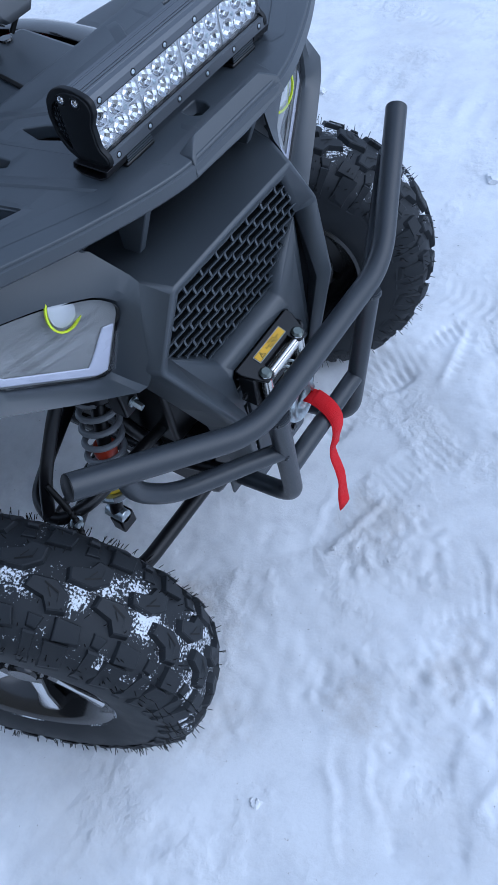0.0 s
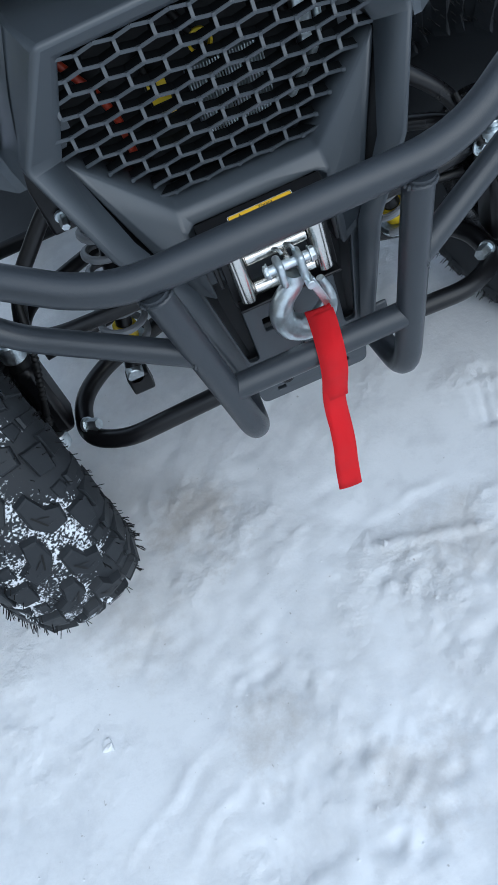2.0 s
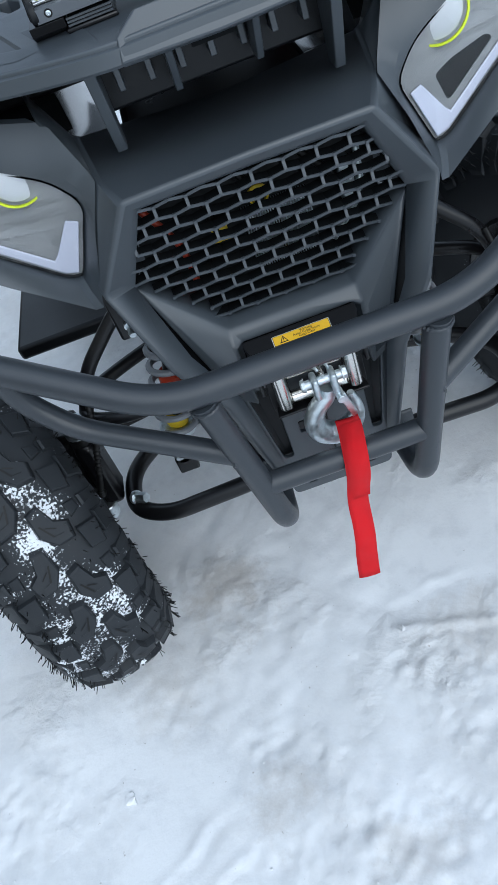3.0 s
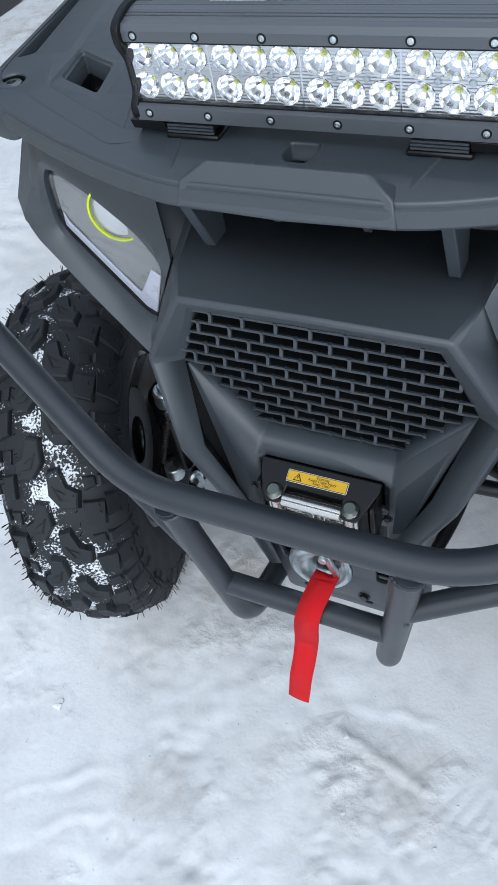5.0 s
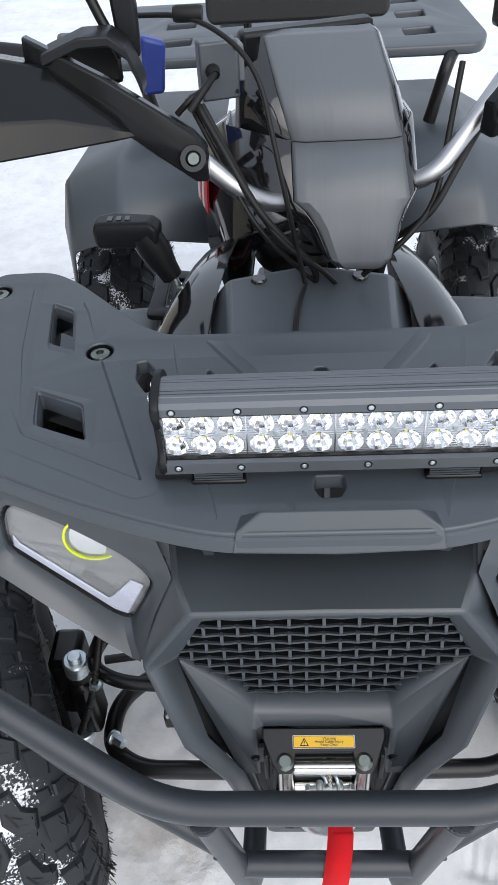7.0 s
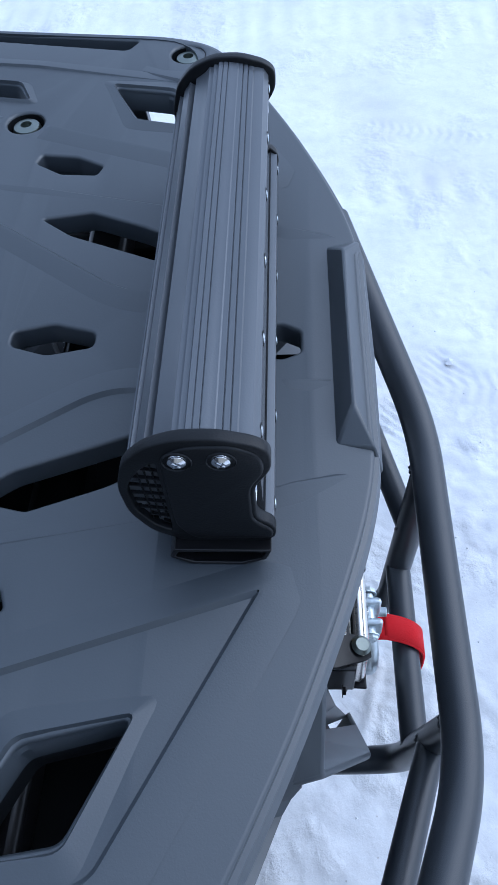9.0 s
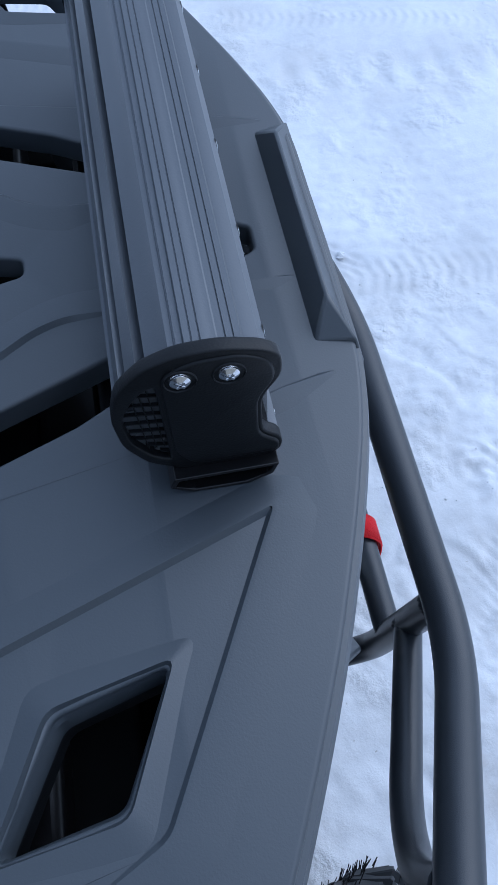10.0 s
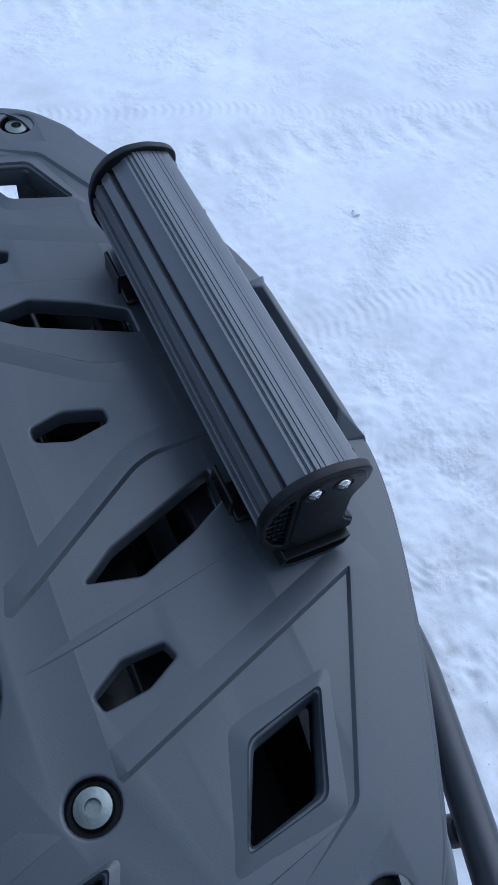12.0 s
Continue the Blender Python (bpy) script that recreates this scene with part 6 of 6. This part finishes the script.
for k in range(6):
    a0 = k * math.pi / 3
    sweep(bm, [Vector((HC.x + 0.0028 * math.cos(a0 + i * 0.5), -0.016 + 0.060 * (i / 24) + 0.0028 * math.sin(a0 + i * 0.5) * 0.5, 0.592 + 0.004 * math.sin(i / 24 * 3) + 0.0028 * math.sin(a0 + i * 0.5))) for i in range(25)], 0.0014, 6)
part("wire_rope", bm, STAINLESS, hook, "twisted steel winch rope", smooth=60)
bm = bmesh.new()
for k in range(2):
    s = 1 if k else -1
    sweep(bm, [Vector((HC.x + 0.007 * s + 0.003 * math.cos(i * 0.55), -0.012 + 0.050 * i / 20, 0.600 + 0.003 * math.sin(i * 0.55))) for i in range(21)], 0.0022, 6)
part("rope_eye", bm, ZINC, hook)


def strap():
    """A flat webbing strap: a loop through the hook, draped over the cross tube, its tail hanging free."""
    mid = [(0.020, -0.026, 0.520, 0.0), (0.019, -0.038, 0.5235, 0.0), (0.017, -0.055, 0.520, 0.05), (0.014, -0.070, 0.514, 0.10), (0.011, -0.0835, 0.498, 0.12), (0.008, -0.085, 0.470, 0.15), (0.003, -0.078, 0.440, 0.22), (-0.001, -0.078, 0.410, 0.30),
           (-0.003, -0.087, 0.385, 0.32), (-0.007, -0.097, 0.355, 0.22), (-0.011, -0.098, 0.330, 0.10), (-0.014, -0.100, 0.305, 0.02), (-0.017, -0.104, 0.280, -0.05)]
    pts = rounded([m[:3] for m in mid], 0.02, 3)
    n = len(pts)
    bm = bmesh.new()
    uv = bm.loops.layers.uv.new("UVMap")
    rows = []
    for i, p in enumerate(pts):
        a = np.interp(i / (n - 1), [k / (len(mid) - 1) for k in range(len(mid))], [m[3] for m in mid])
        side = Vector((math.cos(a), math.sin(a), -0.06))
        rows.append([bm.verts.new(p + side * w + Vector((0, -0.0015 * (1 - (w / 0.016) ** 2), 0))) for w in (-0.0155, -0.008, 0, 0.008, 0.0155)])
    for i in range(n - 1):
        for j in range(4):
            fc = bm.faces.new((rows[i][j], rows[i][j + 1], rows[i + 1][j + 1], rows[i + 1][j]))
            for lp, (u, v) in zip(fc.loops, ((j / 4, i / n), ((j + 1) / 4, i / n), ((j + 1) / 4, (i + 1) / n), (j / 4, (i + 1) / n))):
                lp[uv].uv = (u * 5, v * 6)
    ob = part("strap", bm, WEB, hook, "bright red woven webbing strap", smooth=60)
    s = ob.modifiers.new("wall", "SOLIDIFY")
    s.thickness, s.offset = 0.0022, 0
    # folded back layer down to the stitching
    bm = bmesh.new()
    uv = bm.loops.layers.uv.new("UVMap")
    rows = []
    sub = pts[2:int(n * 0.55)]
    for p in sub:
        rows.append([bm.verts.new(p + Vector((w + 0.0015, -0.0032, 0.0008))) for w in (-0.0148, 0, 0.0148)])
    for i in range(len(sub) - 1):
        for j in range(2):
            fc = bm.faces.new((rows[i][j], rows[i][j + 1], rows[i + 1][j + 1], rows[i + 1][j]))
            for lp, (u, v) in zip(fc.loops, ((j / 2, i / n), ((j + 1) / 2, i / n), ((j + 1) / 2, (i + 1) / n), (j / 2, (i + 1) / n))):
                lp[uv].uv = (u * 5, v * 6)
    f = part("strap_fold", bm, WEB, hook, smooth=60)
    s = f.modifiers.new("wall", "SOLIDIFY")
    s.thickness, s.offset = 0.002, 0
    return ob


strap()

# ---- LED light bar on the rack ----
lamp_bar = tagged(empty("light_bar", (0.0095, 0.0035, 0.001)), "black finned LED light bar with chrome reflectors on the rack", "light bar")
X1 = 0.1560
# section of the extrusion in y and z, from the lower front edge over the top to the rear fins
SEC = [(0.0675, 1.0440), (0.0675, 1.0560), (0.0715, 1.0575), (0.093, 1.0585), (0.093, 1.1075), (0.0715, 1.1085), (0.0715, 1.1165), (0.0745, 1.1212)]
for k in range(10):
    y = 0.0780 + k * 0.0033
    z = 1.1222 + 0.0046 * math.sin(min(1.0, k / 7) * math.pi / 2) - (0.0016 * (k - 7) if k > 7 else 0)
    SEC += [(y, z), (y + 0.0026, z + 0.0003)] + ([(y + 0.0027, z - 0.0006), (y + 0.0032, z - 0.0006)] if k in (1, 2, 5, 6, 8) else [])
cy, cz = 0.098, 1.0855
for k in range(8):
    a = radians(62 - k * 19)
    for r, da in ((0.0400, 5.5), (0.0392, -6.5), (0.0320, -7.5), (0.0320, -11.0)):
        SEC.append((cy + r * math.cos(a + radians(da)), cz + r * 0.95 * math.sin(a + radians(da))))
SEC += [(0.098, 1.0400), (0.085, 1.0395)]
bm = bmesh.new()
prism(bm, [(-X1, y, z) for y, z in SEC], (2 * X1, 0, 0))
house = part("housing", bm, ALU, lamp_bar, "black anodised finned housing", smooth=18)
CAP = [(0.0665, 1.0440), (0.0665, 1.057), (0.0755, 1.064), (0.0755, 1.092), (0.0665, 1.107), (0.0670, 1.1195), (0.074, 1.1250), (0.090, 1.1300), (0.108, 1.1300), (0.123, 1.1240), (0.1345, 1.1115), (0.1395, 1.093), (0.138, 1.071), (0.129, 1.053), (0.114, 1.043), (0.085, 1.0405)]
for s in (-1, 1):
    hollow = [(0.1185, 1.1135), (0.1260, 1.1080), (0.1320, 1.099), (0.1352, 1.090), (0.1338, 1.073), (0.1265, 1.059), (0.1185, 1.053)]
    bm = plate_bm([corner_round(CAP, 0.006, 3), corner_round(hollow, 0.003, 2)], 0.0035, 0.0012, 2)
    bm.transform(Matrix.Translation((s * (X1 + 0.001), 0, 0)) @ Matrix(((0, 0, 1, 0), (1, 0, 0, 0), (0, 1, 0, 0), (0, 0, 0, 1))))
    cap = part("end_cap", bm, PLASTIC_DARK, lamp_bar, "black moulded end cap")
    core_loop = [(0.068, 1.047), (0.068, 1.055), (0.0775, 1.064), (0.0775, 1.093), (0.0695, 1.107), (0.071, 1.1185), (0.083, 1.1260), (0.104, 1.1260), (0.116, 1.1190), (0.116, 1.060), (0.108, 1.047)]
    bm = plate_bm([corner_round(core_loop, 0.006, 3)], 0.003, 0.0015, 2)
    bm.transform(Matrix.Translation((s * (X1 + 0.0030), 0, 0)) @ Matrix(((0, 0, 1, 0), (1, 0, 0, 0), (0, 1, 0, 0), (0, 0, 0, 1))))
    part("cap_boss", bm, PLASTIC_DARK, cap)
    for y in (0.0885, 0.108):
        bm = bmesh.new()
        lathe(bm, [(0.0062, 0.0002), (0.0066, 0.0008), (0.0070, 0.0002)], (s * (X1 + 0.0060), y, 1.1165), (s, 0, 0), 20)
        part("screw_recess", bm, PLASTIC_DARK, cap)
        bm = bmesh.new()
        lathe(bm, [(0, 0.0026), (0.0024, 0.0024), (0.0042, 0.0012), (0.0046, 0)], (s * (X1 + 0.0057), y, 1.1165), (s, 0, 0), 18)
        for q in (0, 1):
            m = Matrix.Translation((s * (X1 + 0.0083), y, 1.1165)) @ Matrix.Rotation(radians(45 + 90 * q), 4, "X")
            c = bmesh.ops.create_cube(bm, size=1, matrix=m @ Matrix.Diagonal((0.0006, 0.0045, 0.0008, 1)))
        part("cap_screw", bm, CHROME, cap, "bright cross-head screw")
    bm = bmesh.new()
    for k in range(9):
        z = 1.056 + k * 0.0066
        y1 = 0.098 + math.sqrt(0.0365 ** 2 - (z + 0.002 - 1.085) ** 2)
        prism(bm, [(s * (X1 + 0.0006), 0.117, z), (s * (X1 + 0.0006), y1, z + 0.003), (s * (X1 + 0.0006), y1, z + 0.0038), (s * (X1 + 0.0006), 0.117, z + 0.0008)], (s * 0.0016, 0, 0))
    for k in range(3):
        y = 0.1200 + k * 0.0035
        prism(bm, [(s * (X1 + 0.0006), y, 1.062), (s * (X1 + 0.0006), y + 0.0005, 1.062), (s * (X1 + 0.0006), y + 0.0025, 1.108), (s * (X1 + 0.0006), y + 0.0020, 1.108)], (s * 0.0012, 0, 0))
    tagged(part("cap_vent", bm, PLASTIC_DARK, cap), kind="stuff")
    # foot: a folded steel bracket, a block and its clamp
    bx = s * 0.108
    ft = part("foot", box_bm(bx - 0.026, 0.070, 1.0265, bx + 0.026, 0.112, 1.0315), STEEL_BLACK, lamp_bar, "black clamp foot", bevel=0.002)
    part("foot_block", box_bm(bx - 0.022, 0.072, 1.0315, bx + 0.022, 0.108, 1.041), PLASTIC_DARK, ft, bevel=0.003)
    for k in range(3):
        part("foot_groove", box_bm(bx - 0.0225, 0.0705, 1.0325 + 0.0030 * k, bx + 0.0225, 0.0725, 1.0343 + 0.0030 * k), PLASTIC, ft)
    part("rear_clamp", box_bm(bx - 0.016, 0.1375, 1.046, bx + 0.016, 0.1405, 1.064), STEEL_BLACK, ft, bevel=0.001)
    part("clamp_leg", box_bm(bx - 0.016, 0.108, 1.0295, bx + 0.016, 0.134, 1.0345), STEEL_BLACK, ft, bevel=0.002)
    # folded sheet bracket that sticks out under the cap
    outer = [(0.069, 1.0425), (0.072, 1.0335), (0.084, 1.0275), (0.112, 1.0290), (0.122, 1.0365), (0.119, 1.0440)]
    cm = (sum(p[0] for p in outer) / 6, sum(p[1] for p in outer) / 6)
    inner_loop = [(cm[0] + (y - cm[0]) * 0.90, cm[1] + (z - cm[1]) * 0.72) for y, z in outer]
    bm = bmesh.new()
    rings = [[(x, y, z) for y, z in lp] for x, lp in ((s * 0.132, outer), (s * 0.1665, outer), (s * 0.1665, inner_loop), (s * 0.132, inner_loop))]
    loft(bm, rings + rings[:1], True, False)
    part("side_bracket", bm, STEEL_BLACK, ft, "folded black steel bracket", smooth=25, bevel=0.0006)

# reflector plates: four groups of six cups
LED_X = [g * 0.0785 - 0.001 + k * 0.0252 for g in (-1.5, -0.5, 0.5, 1.5) for k in (-1, 0, 1)]
LED_Z = (1.0952, 1.0710)
# raised walls between the four moulded modules
LEDS = [(x, z) for x in LED_X for z in LED_Z]
loops = [[(-0.1545, 1.0588), (0.1540, 1.0588), (0.1540, 1.1073), (-0.1545, 1.1073)]]
for x, z in LEDS:
    loops.append([(x + 0.0116 * math.cos(a), z + 0.0116 * math.sin(a)) for a in (2 * math.pi * k / 28 for k in range(28))])
bm = plate_bm(loops, 0.0004, 0.0001, 0)
bm.transform(Matrix.Translation((0, 0.0772, 0)) @ Matrix.Rotation(radians(90), 4, "X"))
rp = part("reflector_plate", bm, RIBBED, lamp_bar, "chromed reflector plate", smooth=20)
for g in (-1.5, -0.5, 0.5, 1.5):
    for dx in (-0.0126, 0.0126):
        bm = bmesh.new()
        lathe(bm, [(0, 0.0016), (0.0022, 0.0014), (0.0030, 0.0)], (g * 0.0785 - 0.001 + dx, 0.0766, 1.0831), (0, -1, 0), 14)
        part("plate_screw", bm, ZINC, rp)
for x in (-0.0795, -0.001, 0.0775):
    part("module_seam", box_bm(x - 0.0006, 0.0752, 1.0592, x + 0.0006, 0.0770, 1.1070), CHROME, rp)
cup_bm = bmesh.new()
lathe(cup_bm, [(0.0117, -0.0006), (0.0116, 0.0), (0.0104, 0.0044), (0.0066, 0.0096), (0.0026, 0.0118), (0.0, 0.0120)], (0, 0, 0), (0, 1, 0), 12)
cup0 = part("reflector_cup", cup_bm, CHROME, lamp_bar, "chromed facetted cup with a yellow chip", smooth=0)
for i, (x, z) in enumerate(LEDS):
    c = cup0 if i == 0 else new("reflector_cup", cup0.data)
    c.parent = lamp_bar
    c.location = (x, 0.0768, z)
    if i == 0:
        bm = bmesh.new()
        prism(bm, [(-0.0012, 0.0104, -0.0012), (0.0012, 0.0104, -0.0012), (0.0012, 0.0104, 0.0012), (-0.0012, 0.0104, 0.0012)], (0, 0.0014, 0))
        ch = part("led_chip", bm, LED_CHIP, c, "yellow LED chip")
        chip_me = ch.data
    else:
        ch = new("led_chip", chip_me)
        ch.parent = c
for x0, x1, z0, z1 in ((-0.1550, 0.1550, 1.1073, 1.1088), (-0.1550, 0.1550, 1.0570, 1.0588)):
    part("gasket", box_bm(x0, 0.0718, z0, x1, 0.0775, z1), PLASTIC_DARK, house)
bm = poly_bm([(-0.1552, 0.0724, 1.0574), (0.1552, 0.0724, 1.0574), (0.1552, 0.0724, 1.1084), (-0.1552, 0.0724, 1.1084)], [(0, 1, 2, 3)])
pane = part("front_lens", bm, GLASS, lamp_bar, "clear polycarbonate front lens")
pane.visible_shadow = False
if pane.data.polygons[0].normal.y > 0:
    pane.data.flip_normals()
for k in range(6):
    x = -0.1431 + k * 0.05725
    for z, fy in ((1.1130, 0.0715), (1.0505, 0.0675)):
        bm = bmesh.new()
        lathe(bm, [(0, 0.0003), (0.0010, 0.0003), (0.0012, 0.0009), (0.0024, 0.0006), (0.0027, 0)], (x, fy, z), (0, -1, 0), 16)
        scr = part("bezel_screw", bm, ZINC, house, "dull bezel screw")
        # flat dark ring that stands for the shaded recess round the screw
        bm = bmesh.new()
        lathe(bm, [(0.0026, 0.0003), (0.0038, 0.0004), (0.0040, 0.0)], (x, fy, z), (0, -1, 0), 18)
        part("screw_shade_ring", bm, CABLE, scr)

# ---- loose lumps of snow and ice on the ground ----
rnd = random.Random(11)
LUMPS = [(-0.509, -0.177, 0.014), (0.014, -0.044, 0.008), (0.05, -0.16, 0.007), (1.0, 0.35, 0.02), (0.75, 0.62, 0.018), (1.35, 0.15, 0.03), (1.6, 0.9, 0.025), (0.9, -0.3, 0.015), (1.15, -0.92, 0.02), (-0.7, -0.35, 0.012)]
for i, (x, y, r) in enumerate(LUMPS):
    bm = bmesh.new()
    bmesh.ops.create_icosphere(bm, subdivisions=2, radius=r)
    for v in bm.verts:
        v.co *= 0.7 + 0.6 * noise.noise(v.co * (1.6 / r) + Vector((i * 3.1, 0, 0)))
        v.co.z *= 0.55
    bm.transform(Matrix.Translation((x, y, ground_height(x, y) + r * 0.2)))
    tagged(part("snow_lump", bm, SNOW, None, smooth=25), "small broken lump of packed snow on the ground", "snow lump", group="lumps of snow")

# ---- crumbs of snow broken out of the prints ----
rnd = random.Random(23)
bm = bmesh.new()
for i in range(200):
    a = rnd.choice(FOOTPRINTS)
    x, y = a[0] + rnd.gauss(0, 0.16), a[1] + rnd.gauss(0, 0.16)
    r = rnd.uniform(0.0010, 0.0030)
    m = Matrix.Translation((x, y, ground_height(x, y) + r * 0.35)) @ Matrix.Rotation(rnd.uniform(0, 6), 4, (rnd.random(), rnd.random(), 1)) @ Matrix.Diagonal((r, r * rnd.uniform(0.6, 1.2), r * 0.7, 1))
    pts = [m @ Vector(v) for v in ((1, 0, 0), (0, 1, 0), (-1, 0.1, 0), (0.1, -1, 0), (0, 0, 1), (0.2, 0, -1))]
    add_poly(bm, pts, [(0, 1, 4), (1, 2, 4), (2, 3, 4), (3, 0, 4), (1, 0, 5), (2, 1, 5), (3, 2, 5), (0, 3, 5)])
tagged(part("crumbled_snow", bm, SNOW, None, smooth=0), "fine white crumbs of broken snow on the ground", "snow", kind="stuff")
